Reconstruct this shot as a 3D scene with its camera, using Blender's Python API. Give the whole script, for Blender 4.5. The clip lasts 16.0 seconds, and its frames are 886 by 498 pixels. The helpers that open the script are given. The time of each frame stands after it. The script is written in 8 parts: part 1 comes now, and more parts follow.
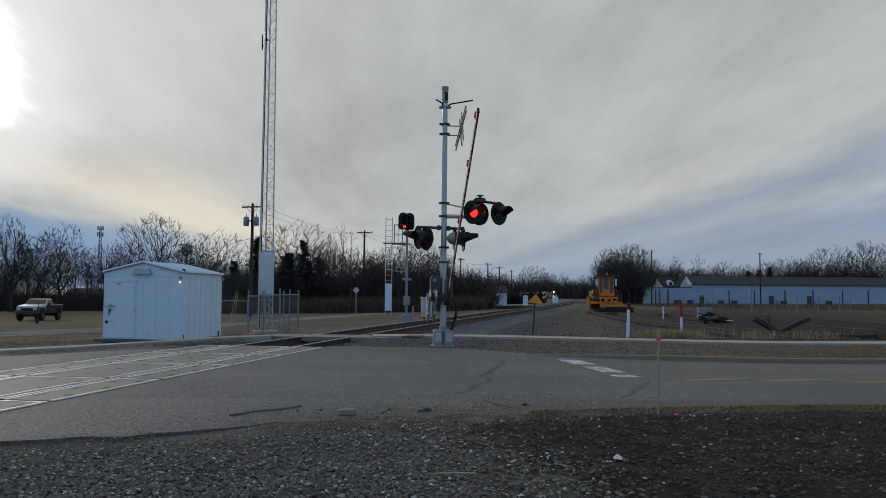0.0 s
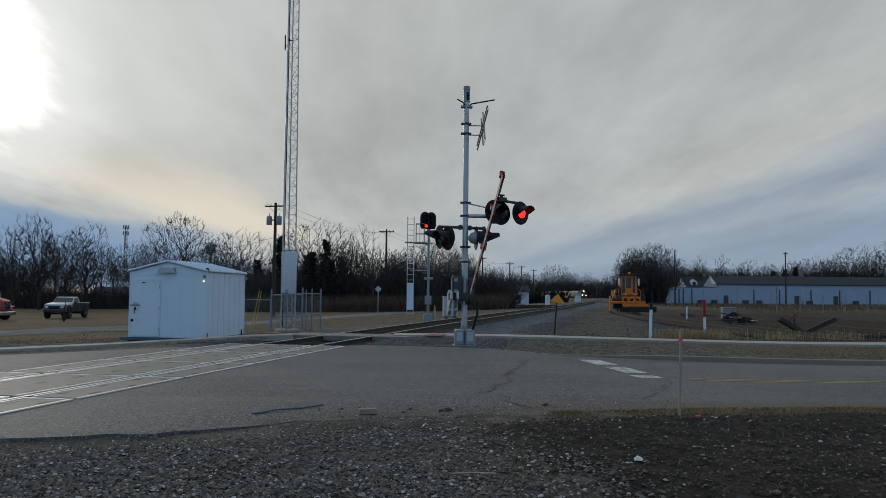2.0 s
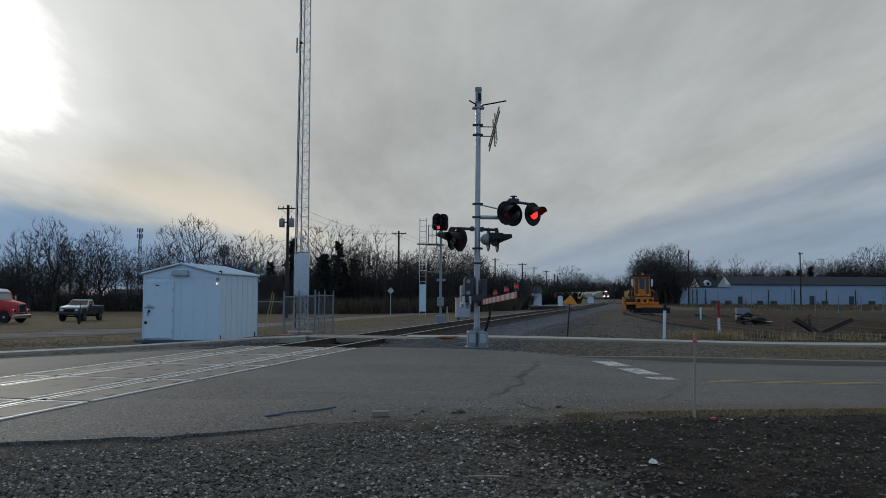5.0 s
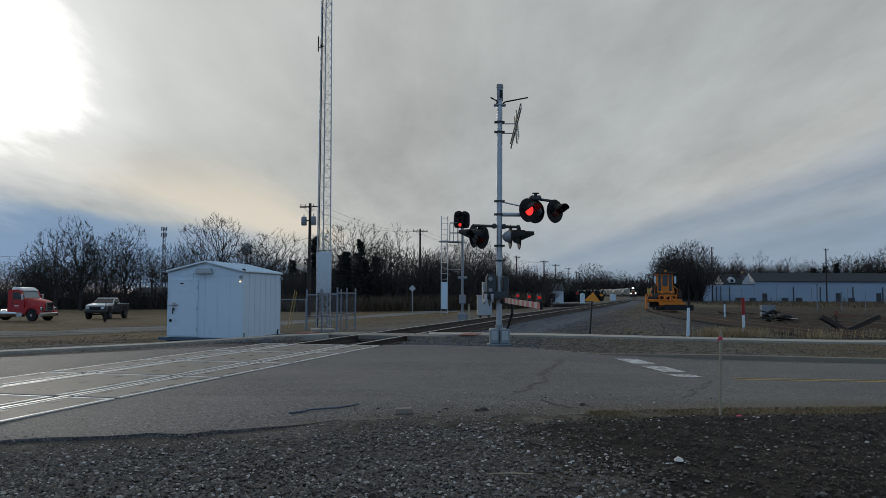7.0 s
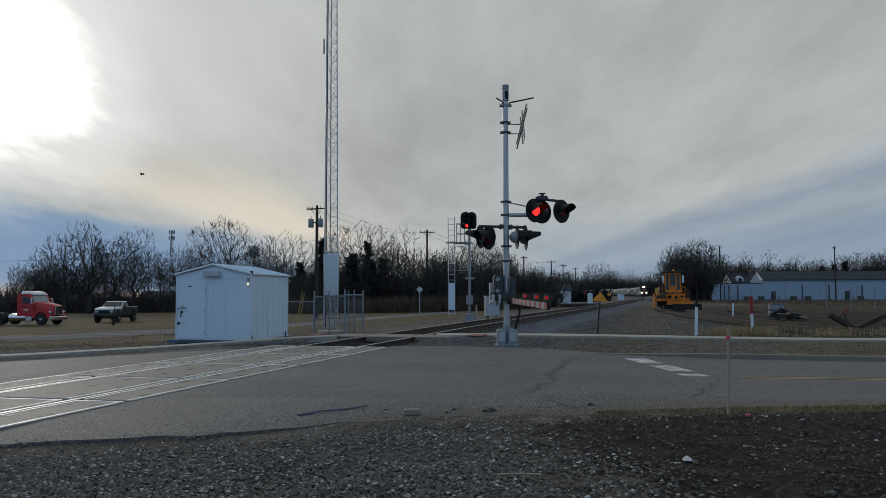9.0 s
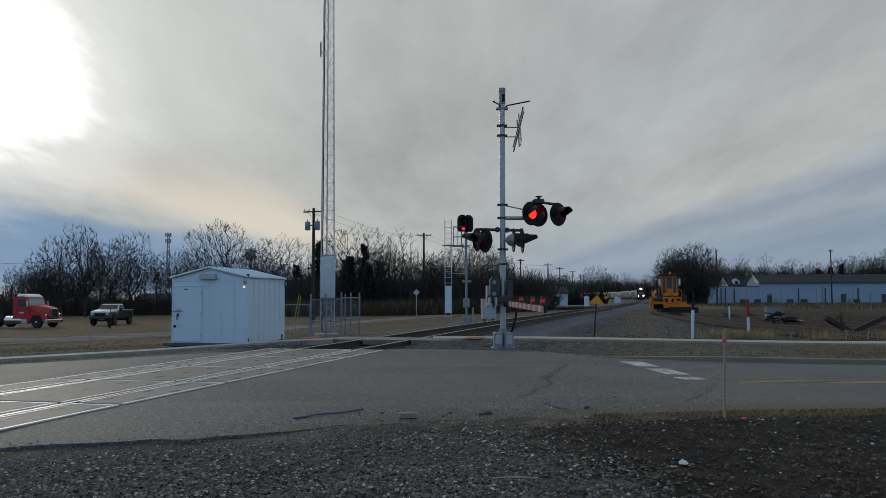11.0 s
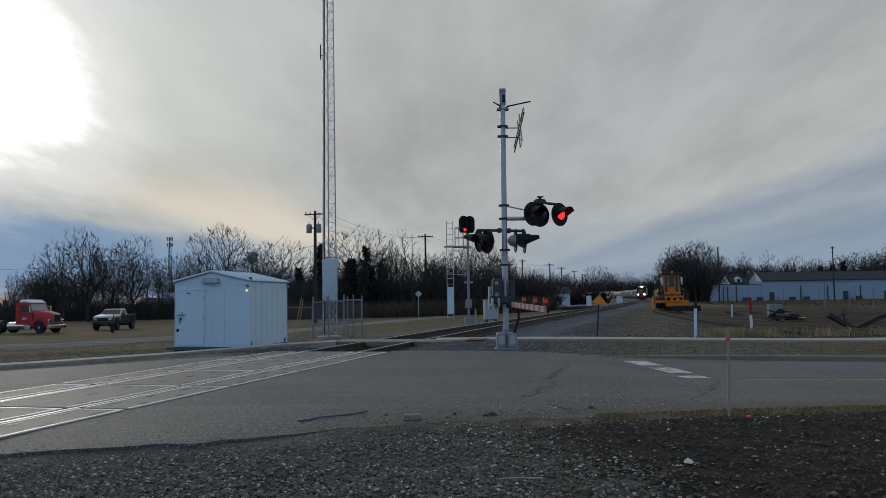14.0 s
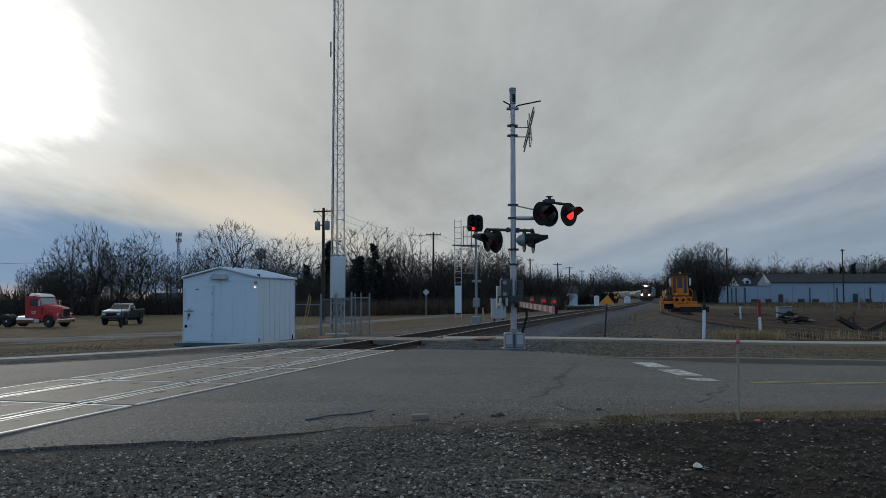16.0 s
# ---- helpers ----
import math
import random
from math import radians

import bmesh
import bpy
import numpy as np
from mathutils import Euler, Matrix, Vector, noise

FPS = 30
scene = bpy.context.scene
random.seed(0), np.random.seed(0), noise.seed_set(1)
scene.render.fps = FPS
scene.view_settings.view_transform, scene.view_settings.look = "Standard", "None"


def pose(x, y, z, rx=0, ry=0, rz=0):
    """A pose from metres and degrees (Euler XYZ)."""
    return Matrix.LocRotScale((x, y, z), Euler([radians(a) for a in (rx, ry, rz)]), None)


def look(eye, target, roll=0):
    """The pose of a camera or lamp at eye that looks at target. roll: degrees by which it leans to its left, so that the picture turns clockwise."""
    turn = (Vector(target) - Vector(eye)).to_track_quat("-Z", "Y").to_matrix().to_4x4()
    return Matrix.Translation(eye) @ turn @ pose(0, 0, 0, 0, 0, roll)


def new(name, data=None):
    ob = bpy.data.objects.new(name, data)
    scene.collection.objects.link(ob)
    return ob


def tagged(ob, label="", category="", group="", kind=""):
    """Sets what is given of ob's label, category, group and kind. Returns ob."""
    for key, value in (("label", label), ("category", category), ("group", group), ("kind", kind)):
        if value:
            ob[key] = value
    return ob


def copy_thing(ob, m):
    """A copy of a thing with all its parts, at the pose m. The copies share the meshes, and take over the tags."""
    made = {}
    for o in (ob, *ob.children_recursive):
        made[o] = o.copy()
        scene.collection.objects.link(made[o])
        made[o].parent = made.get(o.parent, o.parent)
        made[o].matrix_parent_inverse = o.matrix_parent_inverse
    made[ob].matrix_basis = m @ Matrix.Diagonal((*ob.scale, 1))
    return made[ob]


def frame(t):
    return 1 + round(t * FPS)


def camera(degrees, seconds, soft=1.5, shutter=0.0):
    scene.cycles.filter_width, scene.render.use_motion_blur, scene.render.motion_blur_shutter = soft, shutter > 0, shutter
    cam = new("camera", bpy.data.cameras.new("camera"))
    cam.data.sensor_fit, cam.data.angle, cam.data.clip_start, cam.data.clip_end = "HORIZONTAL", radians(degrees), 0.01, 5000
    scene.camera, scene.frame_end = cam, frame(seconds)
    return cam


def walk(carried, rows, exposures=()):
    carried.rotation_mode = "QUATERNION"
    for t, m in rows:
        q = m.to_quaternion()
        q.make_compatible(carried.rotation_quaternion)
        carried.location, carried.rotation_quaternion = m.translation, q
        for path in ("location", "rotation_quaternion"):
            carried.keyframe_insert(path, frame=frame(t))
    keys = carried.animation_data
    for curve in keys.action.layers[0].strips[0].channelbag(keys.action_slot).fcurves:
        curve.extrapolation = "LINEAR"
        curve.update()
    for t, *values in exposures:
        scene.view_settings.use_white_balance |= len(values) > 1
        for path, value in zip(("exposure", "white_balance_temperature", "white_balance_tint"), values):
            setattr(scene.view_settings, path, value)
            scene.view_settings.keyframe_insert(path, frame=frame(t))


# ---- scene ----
cam = camera(57.45, 16.0, 0.8)

# seconds, eye (m), then heading to the left, tilt up and roll in degrees
PATH = [
    (0, 0.008, -0.005, 1.244, -4.894, 3.330, 0.368),
    (0.5, 0.020, -0.005, 1.250, -4.756, 3.289, 0.301),
    (1, 0.022, -0.011, 1.248, -4.176, 3.203, 0.409),
    (1.5, 0.015, -0.039, 1.254, -3.614, 3.198, 0.524),
    (2, 0.018, -0.034, 1.256, -3.339, 3.250, 0.515),
    (2.5, 0.010, -0.021, 1.253, -2.851, 3.385, 0.674),
    (3, 0.013, -0.002, 1.255, -2.592, 3.435, 0.644),
    (3.5, 0.017, -0.016, 1.256, -2.538, 3.441, 0.501),
    (4, 0.026, 0.000, 1.260, -2.601, 3.441, 0.401),
    (6.5, 0.012, -0.005, 1.260, -1.542, 3.168, 0.143),
    (7, 0.008, 0.004, 1.257, -0.952, 3.170, 0.211),
    (7.5, 0.010, 0.005, 1.260, -0.671, 3.169, 0.187),
    (8, 0.012, 0.020, 1.254, -0.591, 3.239, 0.104),
    (8.5, 0.012, 0.010, 1.261, -0.489, 3.242, -0.041),
    (9, 0.012, -0.009, 1.257, -0.452, 3.240, -0.218),
    (11.5, 0.019, -0.000, 1.262, -0.695, 3.476, -0.176),
    (12, 0.012, -0.012, 1.265, -0.682, 3.480, -0.212),
    (12.5, 0.008, -0.018, 1.263, -0.646, 3.495, -0.412),
    (13, 0.004, -0.013, 1.264, -0.636, 3.495, -0.583),
    (13.5, 0.004, -0.018, 1.263, -0.627, 3.510, -0.792),
    (14, 0.006, -0.011, 1.263, -0.573, 3.528, -0.815),
    (14.5, -0.010, -0.012, 1.260, -0.360, 3.606, -0.537),
    (15, -0.049, -0.051, 1.260, -0.354, 3.575, -0.615),
    (15.5, -0.001, -0.008, 1.271, -0.279, 3.548, -0.384),
    (16, -0.008, 0.010, 1.281, -0.013, 3.406, -0.186),
]


def gaze(x, y, z, yaw, tilt, roll):
    a, b = radians(yaw), radians(tilt)
    return look((x, y, z), (x - math.sin(a) * math.cos(b), y + math.cos(a) * math.cos(b), z + math.sin(b)), roll)


walk(cam, [(r[0], gaze(*r[1:])) for r in PATH], [(0, 0.06), (3, 0.0), (7, -0.03), (16, -0.06)])

# ---- light: a low sun behind a torn overcast ----
SUN_AZ, SUN_EL = radians(-30.5), radians(15.5)
SUN_WAY = Vector((math.sin(SUN_AZ) * math.cos(SUN_EL), math.cos(SUN_AZ) * math.cos(SUN_EL), math.sin(SUN_EL)))
lamp = bpy.data.lights.new("sun", "SUN")
lamp.energy, lamp.angle, lamp.color = 0.5, radians(12), (1.0, 0.93, 0.82)
new("sun", lamp).matrix_world = look(SUN_WAY * 50, (0, 0, 0))


class Nodes:
    """A short way to write node trees."""

    def __init__(self, tree):
        self.tree = tree
        tree.nodes.clear()

    def add(self, kind, **inputs):
        node = self.tree.nodes.new(kind)
        for key, value in inputs.items():
            self.put(node, key, value)
        return node

    def put(self, node, key, value):
        key = int(key[1:]) if key[0] == "i" and key[1:].isdigit() else key.replace("_", " ")
        if isinstance(value, bpy.types.NodeSocket):
            self.tree.links.new(value, node.inputs[key])
        else:
            node.inputs[key].default_value = value

    def math(self, op, a, b=0.0, c=0.0, clamp=False):
        node = self.add("ShaderNodeMath", i0=a, i1=b, i2=c)
        node.operation, node.use_clamp = op, clamp
        return node.outputs[0]

    def vec(self, op, a, b=(0, 0, 0)):
        node = self.add("ShaderNodeVectorMath", i0=a, i1=b)
        node.operation = op
        return node

    def mix(self, factor, a, b, how="MIX"):
        node = self.tree.nodes.new("ShaderNodeMix")
        node.data_type, node.blend_type = "RGBA", how
        for i, v in ((0, factor), (6, a), (7, b)):
            if isinstance(v, bpy.types.NodeSocket):
                self.tree.links.new(v, node.inputs[i])
            else:
                node.inputs[i].default_value = v if i == 0 else (*v[:3], 1.0)
        return node.outputs[2]

    def noise(self, where, scale, detail=3.0, rough=0.5):
        return self.add("ShaderNodeTexNoise", Vector=where, Scale=scale, Detail=detail, Roughness=rough).outputs["Fac"]

    def ramp(self, value, lo, hi):
        node = self.add("ShaderNodeMapRange", Value=value)
        node.interpolation_type = "SMOOTHSTEP"
        node.inputs["From Min"].default_value, node.inputs["From Max"].default_value = lo, hi
        return node.outputs[0]


def make_world():
    world = bpy.data.worlds.new("overcast_evening")
    scene.world = world
    world.use_nodes = True
    n = Nodes(world.node_tree)
    way = n.vec("NORMALIZE", n.add("ShaderNodeTexCoord").outputs["Generated"]).outputs[0]
    sep = n.add("ShaderNodeSeparateXYZ", i0=way)
    x, y, z = sep.outputs
    sky = n.tree.nodes.new("ShaderNodeTexSky")
    sky.sky_type, sky.sun_disc = "NISHITA", False
    sky.sun_elevation, sky.sun_rotation = SUN_EL, SUN_AZ
    sky.air_density, sky.dust_density = 1.0, 2.0
    clear = n.mix(1.0, sky.outputs[0], (0.008, 0.008, 0.008), "MULTIPLY")
    high = n.math("ADD", n.math("MAXIMUM", z, 0.0), 0.012)
    px, py = n.math("DIVIDE", x, high), n.math("DIVIDE", y, high)
    flat = n.add("ShaderNodeCombineXYZ", X=px, Y=n.math("MULTIPLY", py, 0.22), Z=0.3).outputs[0]
    puffy = n.add("ShaderNodeCombineXYZ", X=n.math("DIVIDE", x, n.math("ADD", high, 0.12)), Y=n.math("MULTIPLY", 0.33, n.math("DIVIDE", y, n.math("ADD", high, 0.12))), Z=1.7).outputs[0]
    # streaks that run away from the viewer: tone by the sideways place on the cloud sheet
    drift = n.math("SUBTRACT", n.noise(flat, 0.55, 4.0, 0.55), 0.5)
    drift2 = n.math("SUBTRACT", n.noise(puffy, 1.6, 6.0, 0.62), 0.5)
    spread = n.math("ADD", 0.75, n.math("MULTIPLY", n.math("ABSOLUTE", px), 0.34))
    u = n.math("ADD", px, n.math("MULTIPLY", spread, n.math("ADD", n.math("MULTIPLY", drift, 0.75), n.math("MULTIPLY", drift2, 0.42))))
    t = n.math("ADD", 0.5, n.math("MULTIPLY", 0.5, n.math("DIVIDE", u, n.math("ADD", 3.0, n.math("ABSOLUTE", u)))))
    ramp = n.add("ShaderNodeValToRGB", Fac=t)
    stops = [(-25, (0.27, 0.34, 0.42)), (-9, (0.2, 0.31, 0.47)), (-5.0, (0.19, 0.30, 0.46)), (-4.2, (0.27, 0.36, 0.46)), (-3.5, (0.45, 0.49, 0.50)), (-2.8, (0.53, 0.55, 0.54)),
             (-2.1, (0.43, 0.45, 0.45)), (-1.3, (0.49, 0.505, 0.49)), (0.0, (0.44, 0.46, 0.455)), (1.0, (0.42, 0.445, 0.45)), (2.4, (0.47, 0.49, 0.485)), (3.1, (0.30, 0.355, 0.43)),
             (4.0, (0.37, 0.425, 0.475)), (5.6, (0.25, 0.325, 0.425)), (25, (0.24, 0.315, 0.40))]
    cells = ramp.color_ramp.elements
    cells.remove(cells[1])
    cells[0].position, cells[0].color = 0.0, (*stops[0][1], 1.0)
    for place, tint in stops:
        cells.new(0.5 + 0.5 * place / (3.0 + abs(place))).color = (*tint, 1.0)
    wisps = n.math("ADD", 0.62, n.math("MULTIPLY", n.noise(puffy, 2.6, 8.0, 0.6), 0.78))
    cloud = n.mix(1.0, ramp.outputs["Color"], n.add("ShaderNodeCombineColor", i0=wisps, i1=wisps, i2=wisps).outputs[0], "MULTIPLY")
    # towards the sun the cloud is thin and bright; low down beside it, warm
    near_sun = n.vec("DOT_PRODUCT", way, tuple(SUN_WAY)).outputs["Value"]
    rag = n.math("ADD", near_sun, n.math("ADD", n.math("MULTIPLY", drift2, 0.035), n.math("MULTIPLY", drift, 0.012)))
    halo = n.ramp(n.math("ADD", near_sun, n.math("MULTIPLY", drift2, 0.05)), 0.90, 0.994)
    cloud = n.mix(n.math("MULTIPLY", halo, n.math("MULTIPLY", n.ramp(z, 0.12, 0.2), 0.6)), cloud, (0.72, 0.74, 0.72))
    warm = n.math("MULTIPLY", n.math("MULTIPLY", n.ramp(u, -3.0, -2.2), n.ramp(u, -0.9, -1.7)), n.math("MULTIPLY", n.ramp(z, 0.05, 0.08), n.ramp(z, 0.19, 0.10)))
    cloud = n.mix(n.math("MULTIPLY", warm, 0.75), cloud, (0.82, 0.74, 0.61))
    # a clear blue gap low in the south-west
    low = n.math("ADD", z, n.math("MULTIPLY", drift2, 0.03))
    gap = n.math("MULTIPLY", n.ramp(n.math("SUBTRACT", low, n.math("MULTIPLY", x, -0.09)), 0.062, 0.046), n.ramp(x, -0.17, -0.27))
    cloud = n.mix(n.math("MULTIPLY", gap, 0.75), cloud, (0.21, 0.325, 0.49))
    dusk = n.math("MULTIPLY", n.ramp(z, 0.04, 0.015), n.ramp(px, -13.0, -30.0))
    cloud = n.mix(n.math("MULTIPLY", dusk, 0.7), cloud, (0.62, 0.45, 0.33))
    cloud = n.mix(n.math("MULTIPLY", n.ramp(rag, 0.974, 0.998), 0.62), cloud, (0.95, 0.96, 0.94))
    cloud = n.mix(n.ramp(rag, 0.9925, 1.004), cloud, (1.6, 1.6, 1.55))
    # northward the sheet thins to blue-grey towards the horizon
    cloud = n.mix(n.math("MULTIPLY", n.math("MULTIPLY", n.ramp(z, 0.13, 0.04), n.ramp(x, 0.04, 0.15)), 0.6), cloud, (0.30, 0.38, 0.475))
    # the eastern sky, behind the viewer, is more open and blue
    cloud = n.mix(n.math("MULTIPLY", n.ramp(y, 0.15, -0.35), 0.8), cloud, (0.25, 0.41, 0.64))
    total = n.mix(0.04, cloud, clear)
    back = n.add("ShaderNodeBackground", Color=total, Strength=1.0)
    out = n.tree.nodes.new("ShaderNodeOutputWorld")
    n.tree.links.new(back.outputs[0], out.inputs[0])


make_world()

# ---- materials ----
def material(name, colour, rough=0.8, metal=0.0, vary=0.25, coarse=0.7, fine=25.0, bump=0.2, dirt=None, dirt_at=(0.5, 0.75), piece=0.0, island=0.0, stretch=None, spec=0.4):
    """A worn surface: broad stains and fine grain over the colour, relief from the grain."""
    m = bpy.data.materials.new(name)
    m.use_nodes = True
    n = Nodes(m.node_tree)
    where = n.add("ShaderNodeTexCoord").outputs["Object"]
    if stretch:
        where = n.vec("MULTIPLY", where, stretch).outputs[0]
    if piece:
        shift = n.add("ShaderNodeObjectInfo").outputs["Random"]
        where = n.vec("ADD", where, n.add("ShaderNodeCombineXYZ", X=n.math("MULTIPLY", shift, 37.0), Y=shift, Z=shift).outputs[0]).outputs[0]
    broad, grain = n.noise(where, coarse, 4.0, 0.6), n.noise(where, fine, 3.0, 0.6)
    tone = n.math("ADD", n.math("MULTIPLY", n.math("SUBTRACT", broad, 0.5), 2.2 * vary), n.math("MULTIPLY", n.math("SUBTRACT", grain, 0.5), 1.8 * vary))
    if piece:
        tone = n.math("ADD", tone, n.math("MULTIPLY", n.math("SUBTRACT", shift, 0.5), piece))
    if island:
        loose = n.add("ShaderNodeNewGeometry").outputs["Random Per Island"]
        tone = n.math("ADD", tone, n.math("MULTIPLY", n.math("SUBTRACT", loose, 0.5), island))
    bright = n.math("ADD", 1.0, tone)
    paint = n.mix(1.0, colour, n.add("ShaderNodeCombineColor", i0=bright, i1=bright, i2=bright).outputs[0], "MULTIPLY")
    if dirt:
        spots = n.ramp(n.noise(where, coarse * 3.1, 6.0, 0.7), *dirt_at)
        paint = n.mix(n.math("MULTIPLY", spots, 0.8), paint, dirt)
    shader = n.add("ShaderNodeBsdfPrincipled", Base_Color=paint, Metallic=metal, Roughness=n.math("ADD", rough, n.math("MULTIPLY", n.math("SUBTRACT", grain, 0.5), 0.25), 0, True))
    shader.inputs["Specular IOR Level"].default_value = spec
    if bump:
        relief = n.add("ShaderNodeBump", Height=grain, Strength=bump, Distance=0.02)
        n.tree.links.new(relief.outputs[0], shader.inputs["Normal"])
    out = n.tree.nodes.new("ShaderNodeOutputMaterial")
    n.tree.links.new(shader.outputs[0], out.inputs[0])
    return m


def glowing(name, colour, strength):
    m = bpy.data.materials.new(name)
    m.use_nodes = True
    n = Nodes(m.node_tree)
    shader = n.add("ShaderNodeEmission", Color=(*colour, 1.0), Strength=strength)
    out = n.tree.nodes.new("ShaderNodeOutputMaterial")
    n.tree.links.new(shader.outputs[0], out.inputs[0])
    return m


def asphalt_material():
    """Old asphalt: grey patches, brown dust, dark binder and pale aggregate that shows through."""
    m = bpy.data.materials.new("asphalt")
    m.use_nodes = True
    n = Nodes(m.node_tree)
    where = n.add("ShaderNodeTexCoord").outputs["Object"]
    broad, mottle, grain = n.noise(where, 0.3, 5, 0.6), n.noise(where, 3.5, 5, 0.7), n.noise(where, 110, 3, 0.7)
    drag = n.noise(n.vec("MULTIPLY", where, (0.12, 1.6, 1.0)).outputs[0], 1.0, 5, 0.65)
    base = n.mix(n.ramp(broad, 0.35, 0.65), (0.088, 0.089, 0.091), (0.125, 0.123, 0.12))
    base = n.mix(n.math("MULTIPLY", n.ramp(drag, 0.45, 0.7), 0.6), base, (0.15, 0.143, 0.132))
    base = n.mix(n.math("MULTIPLY", n.ramp(mottle, 0.5, 0.75), 0.5), base, (0.062, 0.06, 0.059))
    chips = n.add("ShaderNodeTexVoronoi", Vector=where, Scale=62.0)
    pick = n.add("ShaderNodeSeparateColor", i0=chips.outputs["Color"]).outputs[0]
    base = n.mix(n.math("MULTIPLY", n.ramp(pick, 0.8, 0.97), 0.7), base, (0.29, 0.27, 0.24))
    base = n.mix(n.math("MULTIPLY", n.ramp(pick, 0.22, 0.05), 0.7), base, (0.022, 0.022, 0.023))
    fleck = n.math("ADD", 0.35, n.math("MULTIPLY", grain, 1.3))
    base = n.mix(1.0, base, n.add("ShaderNodeCombineColor", i0=fleck, i1=fleck, i2=fleck).outputs[0], "MULTIPLY")
    lay = n.add("ShaderNodeAttribute")
    lay.attribute_name = "dust"
    dirt = n.math("ADD", n.math("MULTIPLY", lay.outputs["Fac"], 1.15), n.math("MULTIPLY", n.math("SUBTRACT", n.noise(where, 2.2, 6, 0.7), 0.5), 1.1))
    speck = n.mix(n.ramp(n.noise(where, 38, 4, 0.7), 0.35, 0.7), (0.05, 0.042, 0.034), (0.185, 0.158, 0.125))
    base = n.mix(n.math("MULTIPLY", n.ramp(dirt, 0.25, 0.9), n.ramp(lay.outputs["Fac"], 0.0, 0.2)), base, speck)
    shader = n.add("ShaderNodeBsdfPrincipled", Base_Color=base, Roughness=0.7)
    shader.inputs["Specular IOR Level"].default_value = 0.3
    relief = n.add("ShaderNodeBump", Height=n.math("ADD", grain, n.math("MULTIPLY", mottle, 0.6)), Strength=0.55, Distance=0.012)
    n.tree.links.new(relief.outputs[0], shader.inputs["Normal"])
    out = n.tree.nodes.new("ShaderNodeOutputMaterial")
    n.tree.links.new(shader.outputs[0], out.inputs[0])
    return m


ASPHALT = asphalt_material()
TAR = material("tar_sealed_crack", (0.02, 0.02, 0.02), 0.6, vary=0.2)
WHITE_LINE = material("worn_road_paint", (0.62, 0.62, 0.60), 0.7, vary=0.12, coarse=2.0, dirt=(0.14, 0.14, 0.138), dirt_at=(0.42, 0.6))
YELLOW_LINE = material("worn_yellow_road_paint", (0.48, 0.32, 0.08), 0.7, vary=0.15, coarse=2.0, dirt=(0.15, 0.14, 0.13), dirt_at=(0.52, 0.66))
CONCRETE = material("concrete", (0.34, 0.315, 0.27), 0.85, vary=0.15, coarse=0.9, fine=40, dirt=(0.22, 0.2, 0.17), dirt_at=(0.55, 0.8), piece=0.15)
PANEL = material("crossing_panel_concrete", (0.19, 0.172, 0.148), 0.68, vary=0.15, coarse=1.1, fine=45, dirt=(0.13, 0.12, 0.11), dirt_at=(0.5, 0.75), piece=0.15)
RAIL_SIDE = material("rusty_rail_steel", (0.055, 0.04, 0.033), 0.75, 0.1, vary=0.25, fine=30)
RAIL_TOP = material("polished_rail_head", (0.36, 0.36, 0.36), 0.45, 0.8, vary=0.1, fine=20, bump=0.03)
TIE = material("creosoted_tie", (0.052, 0.041, 0.034), 0.9, vary=0.3, fine=18, piece=0.4, stretch=(1, 6, 6))
BALLAST = material("ballast_stone", (0.07, 0.081, 0.1), 0.9, vary=0.25, coarse=2, fine=30, island=0.9)


def pebble_material(name, island=True):
    """Rounded river stones of mixed kinds: grey, blue-grey, tan, brown and a few white ones."""
    m = bpy.data.materials.new(name)
    m.use_nodes = True
    n = Nodes(m.node_tree)
    where = n.add("ShaderNodeTexCoord").outputs["Object"]
    pick = n.add("ShaderNodeNewGeometry").outputs["Random Per Island"] if island else n.add("ShaderNodeObjectInfo").outputs["Random"]
    ramp = n.add("ShaderNodeValToRGB", Fac=pick)
    cells = ramp.color_ramp.elements
    cells.remove(cells[1])
    cells[0].position, cells[0].color = 0.0, (0.022, 0.023, 0.026, 1)
    for place, tint in ((0.18, (0.085, 0.08, 0.074)), (0.32, (0.13, 0.11, 0.088)), (0.45, (0.085, 0.066, 0.05)), (0.58, (0.135, 0.128, 0.115)), (0.7, (0.175, 0.15, 0.115)), (0.82, (0.1, 0.098, 0.095)), (0.93, (0.26, 0.24, 0.21)), (0.985, (0.42, 0.4, 0.37)), (1.0, (0.58, 0.56, 0.53))):
        cells.new(place).color = (*tint, 1)
    grain = n.noise(where, 70, 4, 0.65)
    fleck = n.math("ADD", 0.65, n.math("MULTIPLY", grain, 0.7))
    colour = n.mix(1.0, ramp.outputs["Color"], n.add("ShaderNodeCombineColor", i0=fleck, i1=fleck, i2=fleck).outputs[0], "MULTIPLY")
    shader = n.add("ShaderNodeBsdfPrincipled", Base_Color=colour, Roughness=0.88)
    shader.inputs["Specular IOR Level"].default_value = 0.3
    out = n.tree.nodes.new("ShaderNodeOutputMaterial")
    n.tree.links.new(shader.outputs[0], out.inputs[0])
    return m


